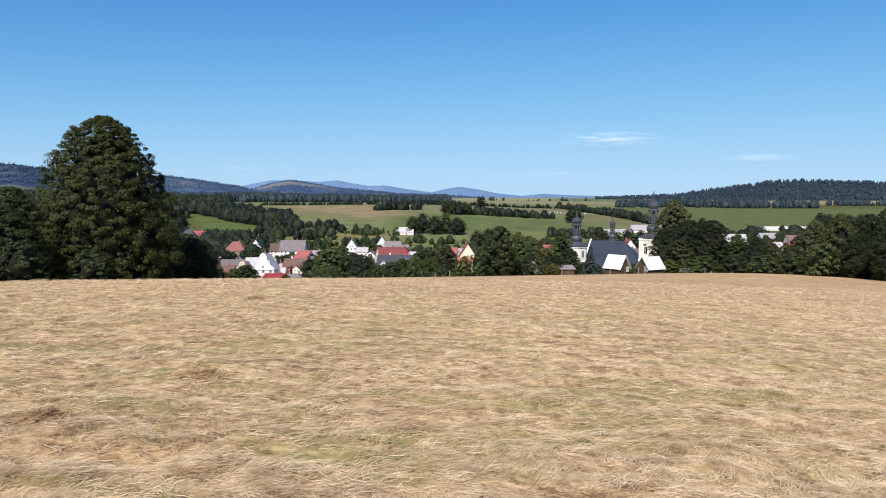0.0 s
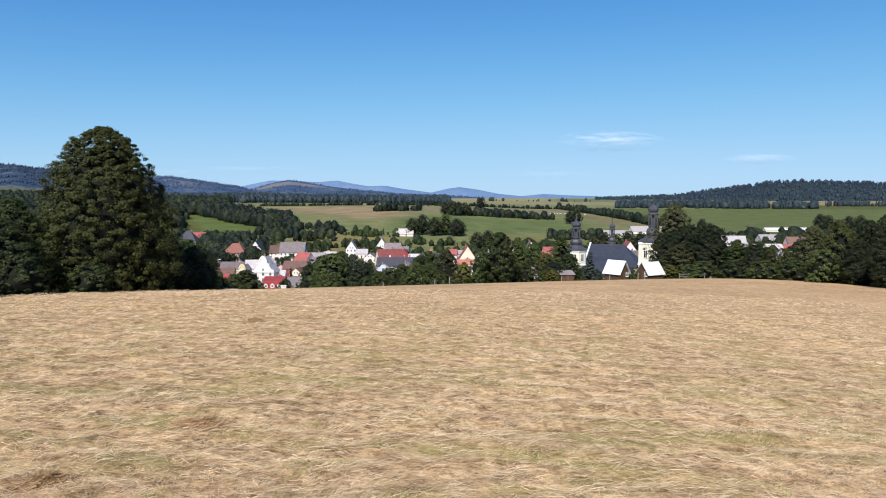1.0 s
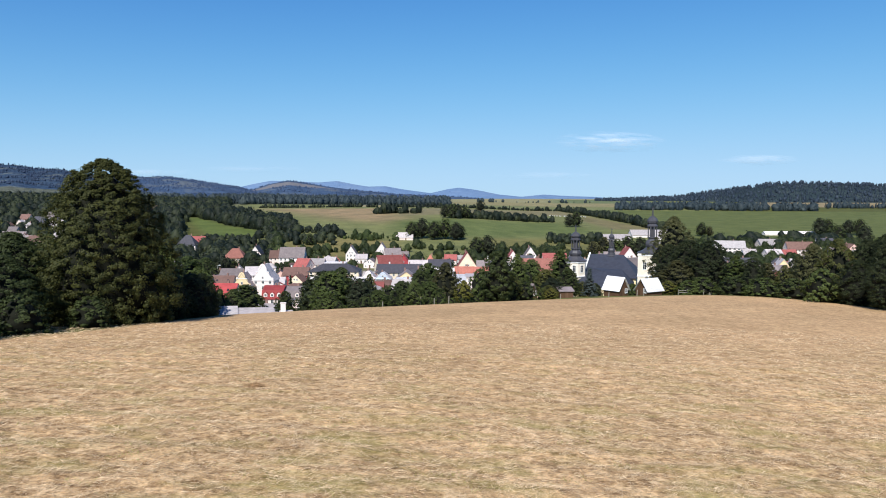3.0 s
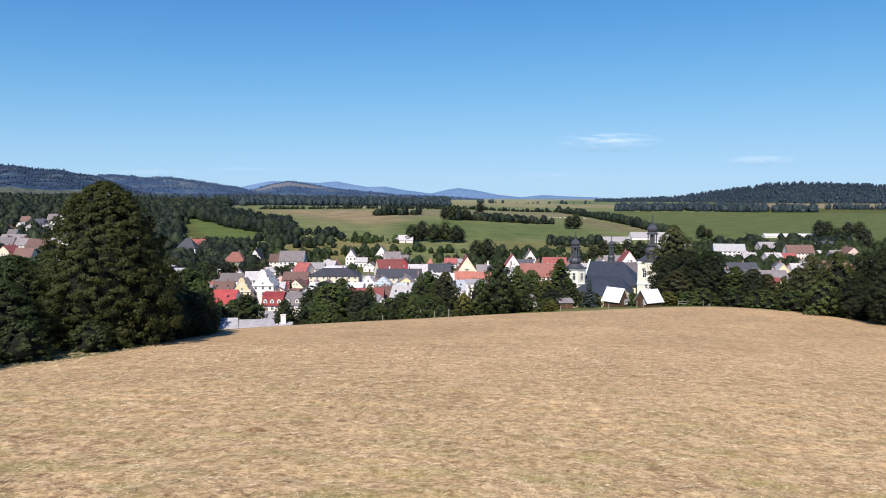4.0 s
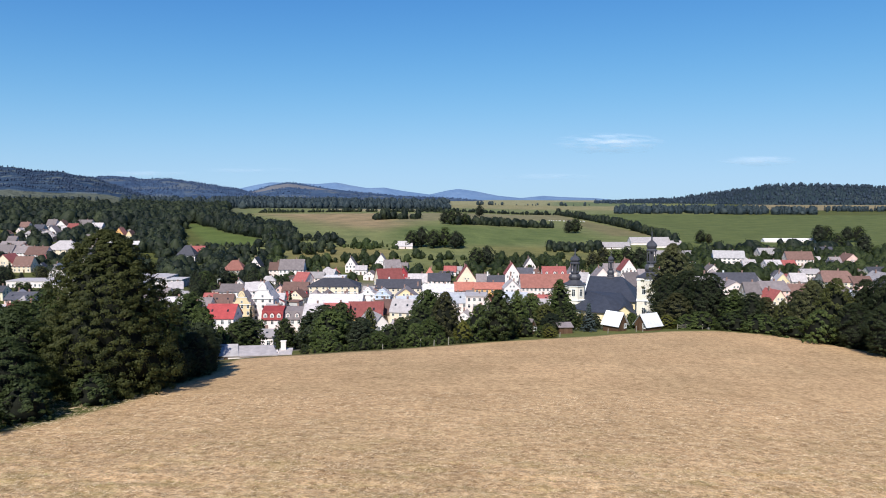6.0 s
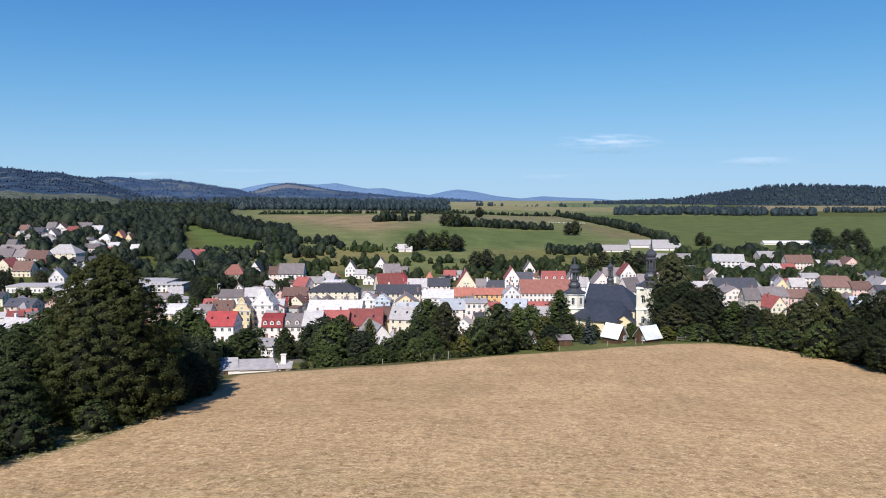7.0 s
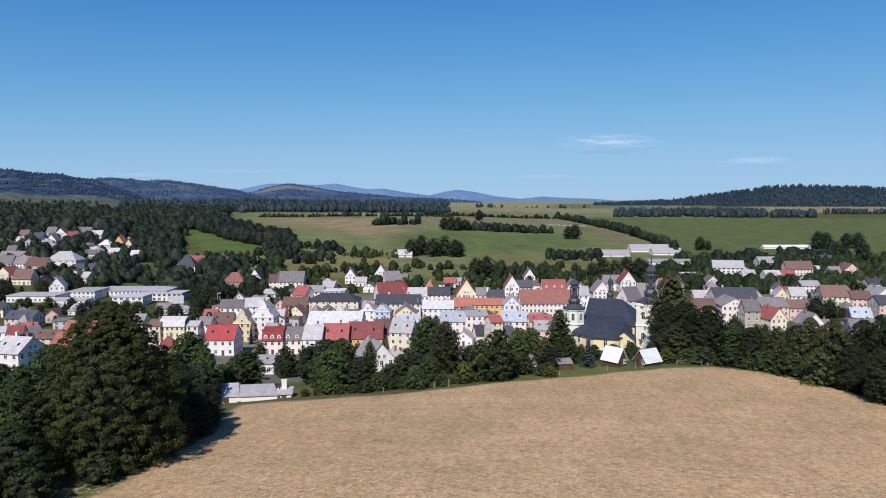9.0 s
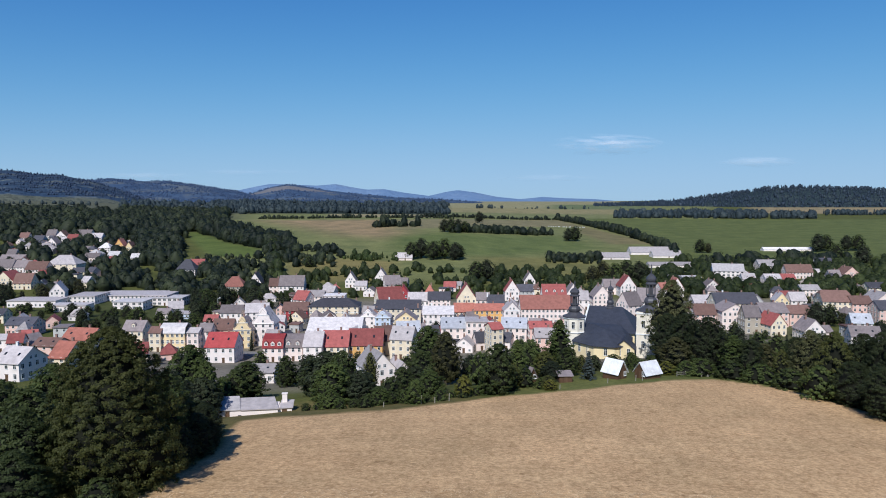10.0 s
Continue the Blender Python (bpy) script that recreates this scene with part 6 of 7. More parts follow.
TREES["S0"] = make_tree("spruce_tree", "blue-grey spruce beside the garden huts", 83, 9, 2.4, 0.2, "cone", "spruce", 70, 50, 0.62, 0.30, 0.35)
for i, leaf in enumerate(("dark", "mid", "wood", "olive")):
    TREES[f"G{i}"] = make_tree("garden_tree", ("dark green", "green", "deep green", "olive green")[i] + " tree between the houses of the town", 90 + i, 9, 3.8, 0.6, "dome", leaf, 60, 16, 0.85, 0.48)
TREES["F0"] = make_tree("conifer_tree", "dark green conifer between the houses", 97, 12, 2.4, 0.4, "cone", "fir", 40, 18, 0.8, 0.5, 0.4)

# the great linden beside the field, and its neighbours
linden = make_tree("linden_tree", "great dark green linden with a domed crown beside the field", 7, 20.3, 8.5, 0.2, "linden", "linden", 1450, 78, 0.56, 0.205, 0.62)
plant(linden, -41.4, 84.0)
layered = make_tree("broadleaf_tree", "dark tree with layered drooping branches beside the linden", 9, 11.5, 4.8, 0.0, "tall", "dark", 260, 60, 0.75, 0.26, 0.40)
plant(layered, -50.0, 79.0, 0.98, 40, 1.0)
plant(layered, -45.5, 70.5, 0.70, 140, 1.15)
plant(layered, -55.0, 72.0, 0.85, 220, 1.1)
plant(TREES["A0"], -57.0, 92.0, 1.0, 30, 1.2)
plant(TREES["A1"], -62.5, 108.0, 1.2, 30, 1.1)
plant(TREES["A1"], -42.0, 100.0, 0.92, 80, 1.0)
plant(TREES["A2"], -45.5, 110.0, 0.95, 130, 1.1)
plant(TREES["B1"], -43.5, 107.0, 0.80, 10, 0.9)
plant(TREES["B0"], -47.0, 117.0, 0.95, 200, 1.0)
plant(TREES["B2"], -51.5, 126.0, 1.2, 260, 1.1)
plant(TREES["B0"], -40.5, 93.0, 0.75, 300, 0.9)
plant(TREES["A1"], -58.0, 112.0, 1.1, 170, 1.1)
plant(TREES["A2"], -66.0, 100.0, 1.0, 75, 1.1)
plant(TREES["B1"], -64.0, 82.0, 1.0, 15, 1.2)
plant(TREES["B2"], -58.0, 132.0, 1.0, 15, 1.2)
plant(TREES["A0"], -72.0, 125.0, 1.0, 95, 1.2)
plant(TREES["A2"], -84.0, 115.0, 1.0, 45, 1.2)
plant(layered, -47.5, 62.5, 0.62, 20, 1.2)
plant(layered, -53.0, 64.0, 0.75, 80, 1.2)
plant(TREES["C1"], -41.6, 66.5, 0.8, 15, 1.3)
plant(TREES["C0"], -43.2, 60.0, 0.8, 75, 1.3)
plant(TREES["C1"], -39.0, 75.0, 0.7, 155, 1.3)
for x, y, s, a in ((-37.2, 86.5, 0.50, 20), (-36.8, 92.5, 0.56, 140), (-36.5, 99.0, 0.58, 90), (-37.4, 105.5, 0.60, 200), (-40.0, 112.0, 0.56, 310), (-43.2, 118.5, 0.52, 60)):
    plant(TREES["R1" if s > 0.55 else "R0"], x, y, s * 0.6, a, 1.15, 0.5)
plant(TREES["B1"], -50.0, 57.0, 0.7, 195, 1.3)
plant(TREES["B2"], -58.0, 60.0, 0.9, 95, 1.3)
plant(TREES["A1"], -68.0, 72.0, 0.9, 35, 1.2)
plant(TREES["A0"], -78.0, 90.0, 1.0, 35, 1.2)
plant(TREES["B2"], -52.0, 145.0, 1.0, 35, 1.2)
plant(TREES["B0"], -64.0, 148.0, 1.1, 65, 1.2)
plant(TREES["A2"], -78.0, 150.0, 1.0, 125, 1.2)
plant(TREES["A1"], -92.0, 140.0, 1.0, 225, 1.2)
# ---- trees along the field's edge ----
plant(TREES["A0"], -52.3, 180.0, 0.83, 120, 1.70)
plant(TREES["B0"], -53.1, 172.0, 0.89, 155, 1.03)
plant(TREES["C0"], -51.9, 158.0, 1.59, 52, 0.60)
plant(TREES["A1"], -58.9, 157.0, 1.33, 202, 1.17)
plant(TREES["B1"], -52.9, 150.0, 1.41, 245, 0.68)
plant(TREES["A2"], -49.9, 215.0, 0.85, 79, 1.0)
plant(TREES["B2"], -29.5, 172.0, 1.22, 46, 1.5)
plant(TREES["A0"], -34.0, 176.0, 0.82, 34, 1.05)
plant(TREES["B0"], -24.6, 166.0, 1.16, 10, 0.91)
plant(TREES["L0"], -18.8, 176.0, 0.70, 205, 0.68)
plant(TREES["C1"], -11.7, 150.0, 1.09, 281, 1.01)
plant(TREES["B1"], -24.8, 152.0, 1.09, 148, 1.34)
plant(TREES["B2"], -18.0, 150.0, 0.83, 30, 1.22)
plant(TREES["B0"], -9.5, 160.0, 0.70, 113, 1.21)
plant(TREES["B1"], -3.0, 156.0, 0.66, 266, 1.41)
plant(TREES["B2"], -6.6, 165.0, 0.57, 274, 1.54)
plant(TREES["A1"], -4.6, 220.0, 1.52, 184, 1.07)
plant(TREES["D0"], 1.0, 200.0, 1.34, 141, 0.94)
plant(TREES["B0"], -5.4, 172.0, 1.04, 88, 1.06)
plant(TREES["Y0"], 4.6, 146.0, 1.00, 54, 1.03)
plant(TREES["A2"], 12.3, 148.0, 0.93, 134, 1.11)
plant(TREES["C0"], 9.4, 165.0, 1.56, 109, 0.78)
plant(TREES["T0"], 17.8, 160.0, 0.78, 13, 1.30)
plant(TREES["B1"], 22.7, 172.0, 1.12, 328, 0.98)
plant(TREES["D1"], 25.7, 168.0, 0.59, 133, 1.40)
plant(TREES["T0"], 34.1, 196.0, 1.06, 139, 1.54)
plant(TREES["B2"], 26.7, 165.0, 0.53, 99, 1.66)
plant(TREES["A0"], 32.9, 176.0, 0.62, 84, 1.39)
plant(TREES["C1"], 18.9, 158.0, 0.95, 158, 1.23)
plant(TREES["L0"], 24.0, 152.0, 0.23, 148, 1.70)
plant(TREES["E0"], 74.0, 218.0, 1.13, 321, 0.96)
plant(TREES["R0"], 66.9, 200.0, 0.83, 190, 1.00)
plant(TREES["R1"], 68.0, 188.0, 0.83, 44, 1.20)
plant(TREES["D0"], 61.6, 178.0, 0.78, 310, 1.70)
plant(TREES["R0"], 71.2, 180.0, 0.79, 172, 1.28)
plant(TREES["T0"], 74.6, 172.0, 0.82, 343, 1.70)
plant(TREES["R1"], 77.1, 168.0, 0.55, 198, 1.17)
plant(TREES["D0"], 81.5, 170.0, 1.02, 259, 1.15)
plant(TREES["L0"], 81.8, 162.0, 0.80, 127, 0.68)
plant(TREES["R1"], 89.4, 170.0, 0.71, 91, 0.94)
plant(TREES["E0"], 86.4, 158.0, 0.72, 126, 1.0)
plant(TREES["L0"], 85.7, 147.0, 1.30, 242, 0.81)
plant(TREES["R0"], 90.9, 145.0, 0.95, 143, 0.81)
plant(TREES["R1"], 91.8, 140.0, 1.02, 45, 0.73)
plant(TREES["R0"], 92.5, 135.0, 1.09, 280, 0.66)
plant(TREES["R1"], 82.6, 135.0, 0.47, 153, 1.35)
plant(TREES["C0"], 78.6, 140.0, 1.36, 3, 1.07)
plant(TREES["C1"], 78.0, 150.0, 0.89, 149, 1.70)
plant(TREES["C0"], 74.8, 158.0, 0.91, 293, 1.70)
plant(TREES["C1"], 70.2, 163.0, 0.88, 159, 1.70)
plant(TREES["C0"], 64.6, 168.0, 0.88, 260, 1.70)
plant(TREES["R0"], 92.0, 128.0, 1.06, 99, 0.65)
plant(TREES["R1"], 93.8, 122.0, 1.15, 211, 0.63)
plant(TREES["R0"], 81.6, 124.0, 0.49, 216, 1.19)
plant(TREES["C1"], 83.2, 118.0, 1.82, 306, 0.77)
plant(TREES["C0"], 61.5, 169.0, 0.72, 147, 1.70)
for x, y, k, s in ((47.0, 184.0, "B1", 0.42), (53.5, 183.0, "C0", 0.75), (58.0, 186.0, "B0", 0.50), (63.0, 182.0, "C1", 0.85), (43.0, 190.0, "B2", 0.52), (38.5, 186.0, "L0", 0.36), (50.0, 196.0, "C1", 0.9), (56.0, 199.0, "B1", 0.55)):
    plant(TREES[k], x, y, s, 37 * x % 360, 1.2, 0.2)
for x, d, k, s in ((-203, 388, "G0", 0.75), (-214, 392, "G2", 0.85), (-192, 396, "G1", 0.70), (-181, 390, "G0", 0.85), (-172, 384, "G2", 0.8), (-160, 383, "G1", 0.8), (-151, 386, "G0", 0.9), (-143, 394, "G2", 1.0), (-135, 402, "G0", 1.1), (-231, 398, "G1", 0.8), (-168, 372, "F0", 0.6), (-187, 376, "G0", 0.75), (-198, 372, "G2", 0.8), (-139, 378, "G1", 0.8)):
    plant(TREES[k], x, d, s, 53 * d % 360, 1.3, 0.4)
plant(TREES["Y0"], 24.2, 150.0, 0.50, 220, 1.70)
plant(TREES["Y0"], 56.8, 170.0, 0.71, 231, 1.70)
plant(TREES["L0"], 16.1, 156.0, 0.46, 82, 1.06)
# ---- small houses and outbuildings that fill the blocks ----
rng = np.random.default_rng(61)
for a0, a1, d0, d1, n, tall in ((-0.34, 0.20, 300, 440, 230, 4.6), (0.30, 0.66, 325, 470, 26, 5.0), (-0.66, -0.34, 270, 400, 12, 5.0), (-0.28, 0.24, 450, 530, 16, 4.5), (-0.64, -0.50, 480, 640, 22, 4.6), (-0.64, -0.44, 640, 800, 24, 4.6), (0.33, 0.64, 480, 640, 14, 4.6)):
    for _ in range(n):
        d = rng.uniform(d0, d1)
        x, w, dp, he = rng.uniform(a0, a1) * d, rng.uniform(5.0, 9.5), rng.uniform(5.5, 8.5), tall * rng.uniform(0.55, 1.15)
        turn, look_of, hue, tone = rng.uniform(-22, 22), rng.choice(["gable", "gable", "gable_front", "hip", "flat"]), rng.choice(["white", "cream", "pale", "pale", "pink", "white", "grey"]), rng.choice(["maroon", "grey", "grey", "silver", "slate", "brown", "silver"])
        if all((x - hx) ** 2 + (d - hy) ** 2 > (0.62 * (hw + w / 2) + 2.4) ** 2 for hx, hy, hw in HOMES) and not (25 < x < 100 and d < 300):
            house(float(x), float(d), float(turn), float(w), float(dp), float(he), float(0.5 if look_of == "flat" else rng.uniform(2.4, 3.8)), str(look_of), str(hue), str(tone), chimneys=int(rng.integers(0, 2)), win="front" if d > 470 and abs(x) > 0.3 * d else "small" if he < 4 else "std", extra=" in the old town" if d < 450 else " among gardens")

# ---- trees in gardens and along lanes ----
rng = np.random.default_rng(55)
far_gardens = []
# azimuth from, to, distance from, to, number, height
for a0, a1, d0, d1, n, hgt in ((-0.43, -0.29, 385, 470, 60, 9), (-0.62, -0.40, 180, 330, 34, 9), (-0.66, -0.30, 330, 430, 46, 8), (-0.68, -0.22, 430, 560, 320, 9), (-0.70, -0.24, 560, 860, 620, 10),
                               (-0.24, 0.18, 470, 620, 130, 8), (-0.30, -0.05, 200, 260, 26, 8), (0.00, 0.17, 190, 262, 16, 8), (0.10, 0.36, 470, 640, 190, 8),
                               (0.34, 0.66, 300, 420, 60, 8), (0.32, 0.70, 470, 700, 640, 9), (0.32, 0.7, 400, 470, 40, 7), (0.40, 0.68, 180, 300, 60, 9), (-0.3, 0.3, 300, 430, 30, 6)):
    for _ in range(n):
        d = rng.uniform(d0, d1)
        x = rng.uniform(a0, a1) * d
        size = float(hgt * rng.uniform(0.45, 1.25))
        veil = 26 if size > 7 and d < 430 else 14 if size > 8 else 0
        clear = all(abs(x * hy / d - hx) > hw + 2.0 or not (-2.5 - hw < hy - d < hw + 2.5 + veil) for hx, hy, hw in HOMES)
        if clear and not (30 < x < 95 and 215 < d < 292) and not (-0.380 < x / d < -0.258 and d > 640):
            if d > 470:
                far_gardens.append((x, d, land1(x, d) - 0.4, size))
                continue
            k = rng.integers(0, 9)
            plant(TREES["F0" if k == 8 else f"G{(0, 0, 1, 1, 2, 2, 2, 3)[k]}"], float(x), float(d), size / 9, float(rng.uniform(0, 360)), float(rng.uniform(0.85, 1.35)), 0.4)
far_gardens = np.array(far_gardens)
for label, leaf, keep in (("dark green garden trees between the far houses", "wood", far_gardens[:, 0] < -0.25 * far_gardens[:, 1]), ("green bushes and trees along the back gardens", "dark", far_gardens[:, 0] >= -0.25 * far_gardens[:, 1])):
    grove = far_gardens[keep]
    side = grove.copy()
    side[:, :2] += rng.normal(0, 0.42, (len(side), 2)) * side[:, 3:]
    side[:, 3] *= rng.uniform(0.35, 0.8, len(side))
    stand("garden_trees", label, "trees", leaf, [tuft_set(rng, grove[:, :3], grove[:, 3] * 1.1, 66, 0.055, 0.06), tuft_set(rng, side[:, :3], side[:, 3], 44, 0.065, 0.0)])
# single large trees
for px, d, s, k in ((-0.045, 690, 2.0, "G0"), (-0.030, 700, 2.3, "G2"), (-0.012, 690, 2.1, "G0"), (0.004, 700, 2.3, "G1"), (0.020, 690, 2.0, "G2"), (0.026, 700, 1.6, "G0"), (0.004, 965, 2.0, "G2"), (0.014, 960, 2.2, "G0"), (0.024, 965, 2.1, "G2"), (0.034, 970, 1.8, "G0"), (-0.195, 640, 1.2, "G0"),
                    (0.050, 560, 1.9, "G0"), (0.066, 565, 2.0, "G2"), (0.100, 520, 1.3, "G0"), (0.055, 1200, 2.2, "G2"), (0.186, 940, 2.0, "G2"), (0.196, 945, 2.3, "G0"),
                    (0.222, 560, 1.6, "G3"), (0.238, 560, 2.0, "G3"), (0.255, 555, 1.9, "G1"), (0.272, 560, 2.1, "G0"), (0.290, 560, 2.0, "G2"), (0.300, 570, 1.6, "G0"),
                    (0.380, 800, 1.8, "G0"), (0.392, 800, 1.3, "G3"), (0.553, 820, 2.4, "G2"), (0.565, 830, 2.2, "G0"), (0.595, 830, 2.1, "G2"), (0.612, 830, 2.2, "G0"), (0.58, 700, 2.2, "G0"), (0.62, 680, 2.3, "G2"),
                    (0.555, 350, 1.5, "G2"), (0.575, 355, 1.3, "G0")):
    plant(TREES[k], px * d, d, s, 50 * s, 1.1)
plant(TREES["S0"], 35.8, 164.5, 0.78, 20, 1.1)
# ---- shrubs along the field's edge ----
rng = np.random.default_rng(66)
for x in np.arange(-29, 92, 2.6):
    if not (26 < x < 57 or 59 < x < 68 or 17.5 < x < 22):
        y = float(field_edge(x)) + rng.uniform(3.5, 9)
        plant(TREES[("C0", "C1", "C1", "C0", "B1")[rng.integers(0, 5)]], float(x), y, float(rng.uniform(0.35, 0.62)), float(rng.uniform(0, 360)), float(rng.uniform(0.9, 1.5)), 0.2)

# ---- hay lying on the field ----
rng = np.random.default_rng(77)
N = 330000
yy = 9.0 + 72.0 * rng.uniform(0, 1, N) ** 1.6
xx = rng.uniform(-0.72, 0.72, N) * yy
clump = np.array([noise.noise(Vector((a * 0.9, b * 1.1, 0))) + 0.6 * noise.noise(Vector((a * 0.33, b * 0.6, 4))) for a, b in zip(xx, yy)])
tangle = np.array([noise.noise(Vector((a * 1.9, b * 2.9, 12))) + 0.5 * noise.noise(Vector((a * 4.5, b * 6.5, 2))) for a, b in zip(xx, yy)])
keep = clump + 0.55 * tangle > rng.uniform(-0.95, 0.30, N)
xx, yy, clump, tangle = xx[keep], yy[keep], clump[keep], tangle[keep]
n = len(xx)
bits = np.array([swell(a, b) for a, b in zip(xx, yy)])
zz = land(xx, yy) + bits + 0.01 + np.abs(rng.normal(0, 0.035, n)) + 0.16 * np.maximum(clump - 0.05, 0) * rng.uniform(0.2, 1, n)
lean = np.array([noise.noise(Vector((a * 0.25, b * 0.35, 9))) for a, b in zip(xx, yy)]) * 2.2 + rng.normal(0, 0.8, n)
ln = rng.uniform(0.10, 0.38, n)
rise = rng.normal(0.04, 0.10, n)
d = np.stack([np.cos(lean) * ln, np.sin(lean) * ln, rise * ln * 2], -1)
side = np.stack([-np.sin(lean), np.cos(lean), rng.normal(0, 0.6, n)], -1) * (0.0015 + 0.00015 * yy)[:, None]
c = np.stack([xx, yy, zz], -1)
v = np.stack([c - d / 2 - side, c - d / 2 + side, c + d / 2 + side * 0.4 + [0, 0, 0.01], c + d / 2 - side * 0.4 + [0, 0, 0.01]], 1).reshape(-1, 3)
me = fill_mesh(bpy.data.meshes.new("hay"), v, np.arange(n * 4).reshape(-1, 4))
HAY = foliage("dry_hay_stalks", (0.40, 0.265, 0.135), (0.90, 0.70, 0.44), 0.2)
me.attributes.new("tone", "FLOAT", "POINT").data.foreach_set("value", np.repeat(np.clip(tangle * 0.75, -0.4, 0.4), 4).astype(np.float32))
me.materials.append(HAY)
tagged(new("hay", me), "dry straw-coloured mown hay lying loose in tangled swaths", "hay", kind="stuff")


# ---- tufts of green grass that come through the hay ----
rng = np.random.default_rng(78)
gy = 9.0 + 48.0 * rng.uniform(0, 1, 210000) ** 1.6
gx = rng.uniform(-0.72, 0.72, 210000) * gy
patch = np.array([noise.noise(Vector((a * 0.45, b * 0.75, 21))) + 0.5 * noise.noise(Vector((a * 1.5, b * 1.9, 3))) for a, b in zip(gx, gy)])
keep = patch > rng.uniform(0.32, 0.85, len(gx))
gx, gy = gx[keep], gy[keep]
n = len(gx)
gz = land(gx, gy) + np.array([swell(a, b) for a, b in zip(gx, gy)])
lean, tall = rng.uniform(0, 6.2832, n), rng.uniform(0.03, 0.09, n)
root = np.stack([gx, gy, gz + 0.02], -1)
tip = root + np.stack([np.cos(lean) * tall * 0.8, np.sin(lean) * tall * 0.8, tall], -1)
side = np.stack([np.ones(n), np.zeros(n), np.zeros(n)], -1) * (0.004 + 0.0003 * gy)[:, None]
v = np.stack([root - side, root + side, tip + side * 0.3, tip - side * 0.3], 1).reshape(-1, 3)
me = fill_mesh(bpy.data.meshes.new("grass"), v, np.arange(n * 4).reshape(-1, 4))
me.materials.append(foliage("stubble_grass", (0.24, 0.23, 0.06), (0.44, 0.41, 0.13), 0.4))
tagged(new("grass", me), "small tufts of green grass coming through the hay", "grass", kind="stuff")


def hay_heap(x, y, w, tall, seed):
    """A tuft of hay that the rake left standing."""
    r = np.random.default_rng(seed)
    k = 900
    a, s = r.uniform(0, 6.2832, k), np.abs(r.normal(0, 0.55, k))
    px, py = x + np.cos(a) * s * w / 2, y + np.sin(a) * s * w / 3
    pz = land(px, py) + tall * np.exp(-2 * s ** 2) * r.uniform(0.3, 1, k) + 0.04
    turn, ln2 = r.normal(0.2, 0.9, k), r.uniform(0.15, 0.5, k)
    d2 = np.stack([np.cos(turn) * ln2, np.sin(turn) * ln2, r.normal(0.1, 0.25, k) * ln2], -1)
    sd = np.stack([-np.sin(turn), np.cos(turn), r.normal(0, 0.8, k)], -1) * 0.006
    c2 = np.stack([px, py, pz], -1)
    vv = np.stack([c2 - d2 / 2 - sd, c2 - d2 / 2 + sd, c2 + d2 / 2 + sd, c2 + d2 / 2 - sd], 1).reshape(-1, 3)
    mesh = fill_mesh(bpy.data.meshes.new("hay_heap"), vv, np.arange(k * 4).reshape(-1, 4))
    mesh.materials.append(OLD_HAY)
    tagged(new("hay_heap", mesh), "small brownish heap of old hay on the mown field", "hay", "hay heaps", "stuff")


OLD_HAY = foliage("old_brown_hay", (0.36, 0.23, 0.105), (0.78, 0.54, 0.30), 0.4)
for x, y, w, tall, s in ((-6.5, 18.0, 1.3, 0.12, 1), (-8.0, 13.4, 1.0, 0.14, 2), (2.6, 10.8, 1.5, 0.18, 7), (-11.2, 40.2, 1.2, 0.10, 9)):
    hay_heap(x, y, w, tall, s)

# ---- lane between the houses ----
def lane(name, label, line, wide):
    pts = [Vector(p) for p in line]
    path = []
    for i in range(len(pts) - 1):
        path += [pts[i].lerp(pts[i + 1], k / 12) for k in range(12)]
    v = []
    for i, p in enumerate(path):
        d = (path[min(i + 1, len(path) - 1)] - path[max(i - 1, 0)]).normalized()
        for s in (-1, -0.33, 0.33, 1):
            x, y = p.x - d.y * s * wide / 2, p.y + d.x * s * wide / 2
            v.append((x, y, land1(x, y) + 0.12))
    q = [(i * 4 + k, i * 4 + k + 1, i * 4 + k + 5, i * 4 + k + 4) for i in range(len(path) - 1) for k in range(3)]
    me = fill_mesh(bpy.data.meshes.new(name), v, q, True)
    me.materials.append(ASPHALT)
    tagged(new(name, me), label, "road", kind="structure")


ASPHALT = surface("pale_asphalt", (0.19, 0.18, 0.17), 0.9, 0.2, 0.5, 8, 0.3)
lane("road_west", "pale grey asphalt lane curving between houses", ((-300, 560), (-262, 520), (-240, 490), (-232, 462), (-243, 440), (-275, 425)), 6.0)
lane("road_square", "pale grey asphalt street through the old town", ((-118, 300), (-92, 303), (-78, 300), (-60, 318), (-30, 322), (10, 330), (48, 338)), 8.0)

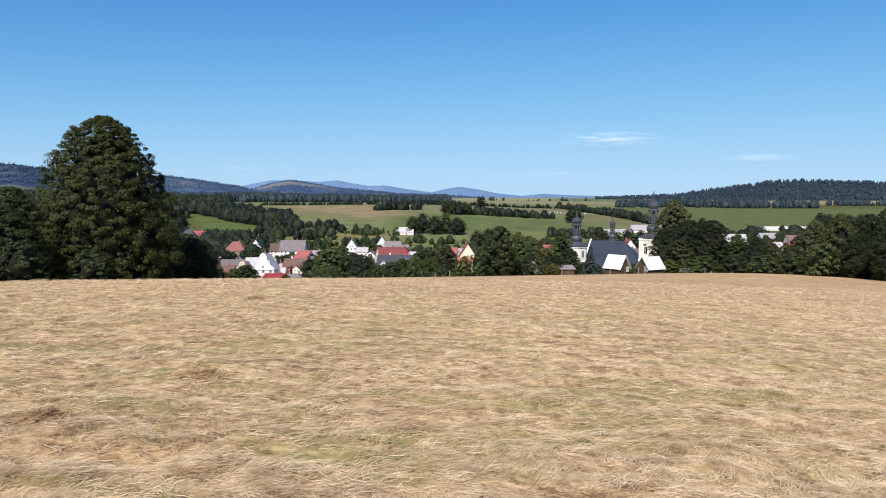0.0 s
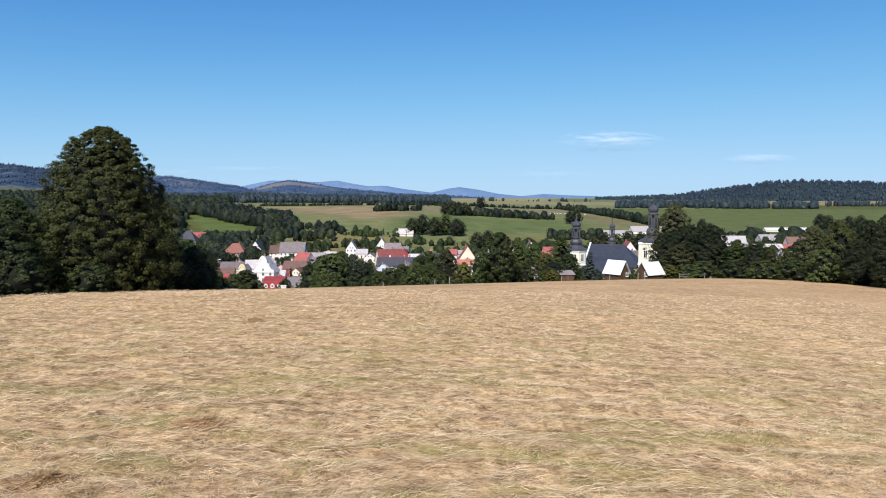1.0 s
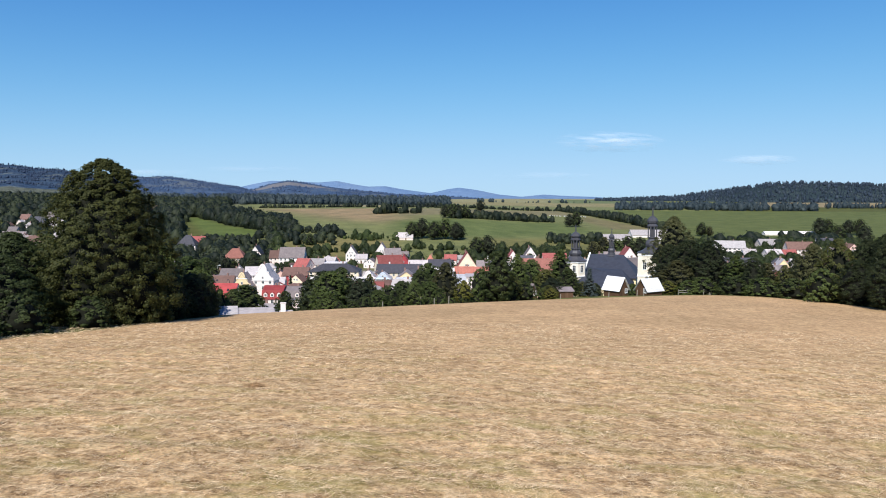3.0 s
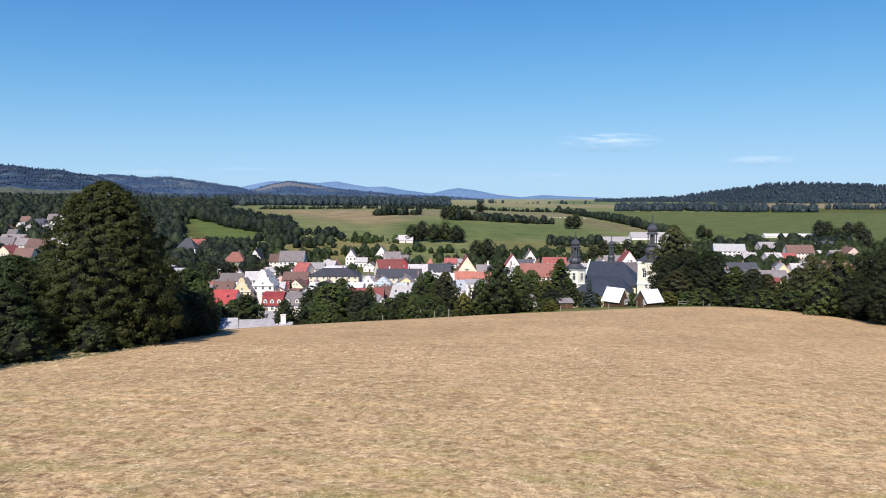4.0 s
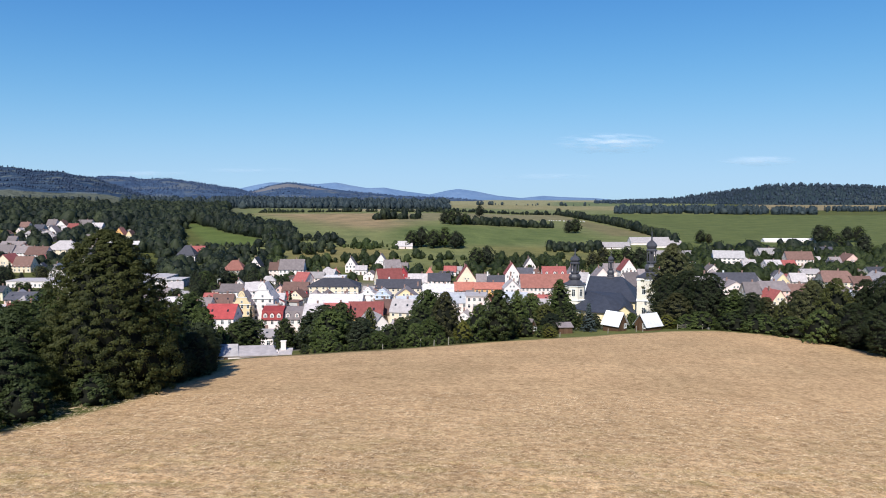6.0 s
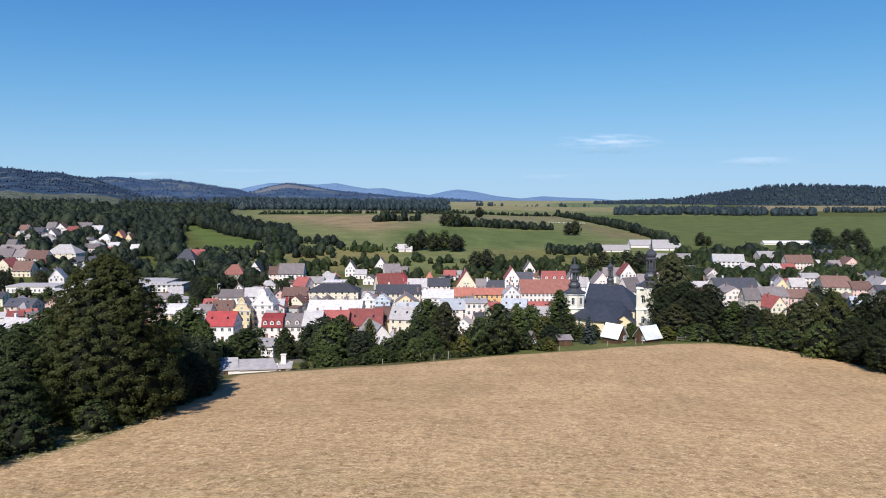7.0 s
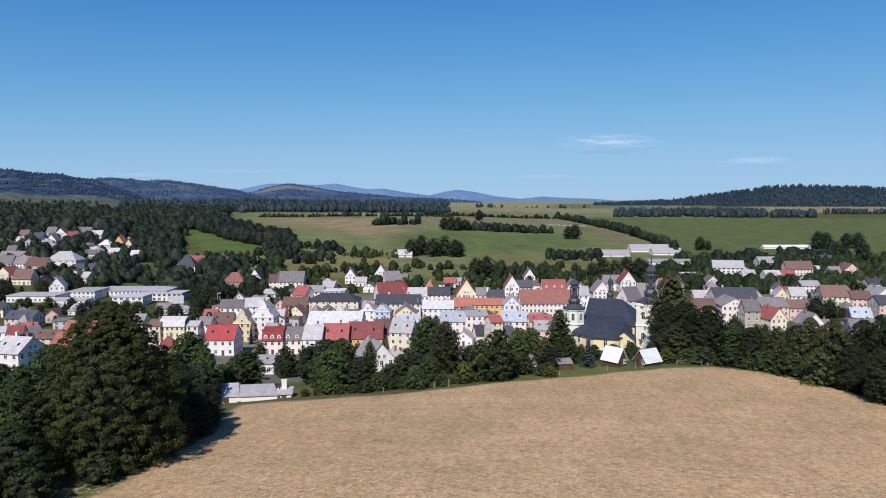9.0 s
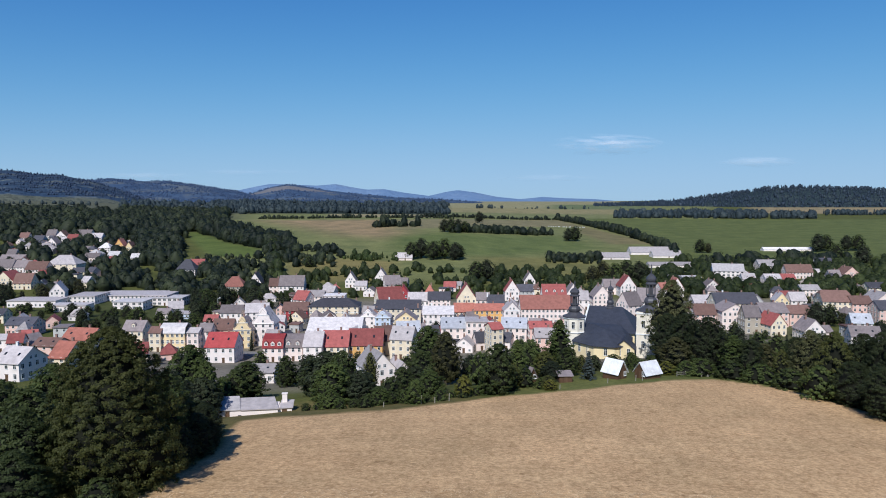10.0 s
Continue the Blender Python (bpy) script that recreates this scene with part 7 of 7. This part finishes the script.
# ---- thin clouds low in the sky ----
def cloud(x, y, z, w, h, seed, thick=0.34):
    """A thin bank of fair-weather cloud: a lens of vapour with ragged edges."""
    m, nt, b = nodes_of("cloud_vapour")
    n, ln_ = nt.nodes, nt.links
    co, nz, gr, mp = n.new("ShaderNodeTexCoord"), n.new("ShaderNodeTexNoise"), n.new("ShaderNodeTexGradient"), n.new("ShaderNodeMapping")
    gr.gradient_type = "SPHERICAL"
    mp.inputs["Scale"].default_value = (1 / (w / 2), 0, 1 / (h / 2))
    ln_.new(co.outputs["Object"], mp.inputs[0])
    ln_.new(mp.outputs[0], gr.inputs[0])
    nm = n.new("ShaderNodeMapping")
    nm.inputs["Location"].default_value = (seed, 0, seed)
    nm.inputs["Rotation"].default_value = (0, 0.22, 0)
    nm.inputs["Scale"].default_value = (0.0075, 0.01, 0.050)
    ln_.new(co.outputs["Object"], nm.inputs[0])
    ln_.new(nm.outputs[0], nz.inputs["Vector"])
    nz.inputs["Scale"].default_value, nz.inputs["Detail"].default_value = 1.0, 7
    mul = n.new("ShaderNodeMath")
    mul.operation = "MULTIPLY"
    ln_.new(gr.outputs["Fac"], mul.inputs[0])
    crisp = n.new("ShaderNodeMapRange")
    crisp.inputs[1].default_value, crisp.inputs[2].default_value = 0.33, 0.70
    ln_.new(nz.outputs[0], crisp.inputs[0])
    ln_.new(crisp.outputs[0], mul.inputs[1])
    rg = n.new("ShaderNodeMapRange")
    rg.inputs[1].default_value, rg.inputs[2].default_value, rg.inputs[4].default_value = 0.05, 0.75, thick
    ln_.new(mul.outputs[0], rg.inputs[0])
    ln_.new(rg.outputs[0], b.inputs["Alpha"])
    b.inputs["Base Color"].default_value, b.inputs["Roughness"].default_value = (0.80, 0.76, 0.78, 1), 1.0
    us, vs = np.linspace(-1, 1, 40), np.linspace(-1, 1, 14)
    U, V = np.meshgrid(us, vs)
    bulge = -np.sqrt(np.maximum(0, 1 - U ** 2 - V ** 2 * 0.9)) * h * 0.6
    q = np.arange(U.size).reshape(U.shape)
    me = fill_mesh(bpy.data.meshes.new("cloud"), np.stack([U * w / 2, bulge, V * h / 2], -1).reshape(-1, 3), np.stack([q[:-1, :-1], q[:-1, 1:], q[1:, 1:], q[1:, :-1]], -1).reshape(-1, 4), True)
    me.materials.append(m)
    ob = tagged(new("backdrop_cloud", me), "thin white cloud low in the blue sky", "cloud", kind="structure")
    ob.matrix_basis = pose(x, y, z)


cloud(1130, 4700, 388, 860, 170, 3.0)
cloud(2165, 4700, 272, 640, 90, 8.0, 0.2)
cloud(-2050, 4700, 180, 1000, 60, 5.0, 0.10)
cloud(-1300, 4700, 205, 800, 60, 12.0, 0.08)
cloud(700, 4700, 165, 900, 60, 17.0, 0.08)
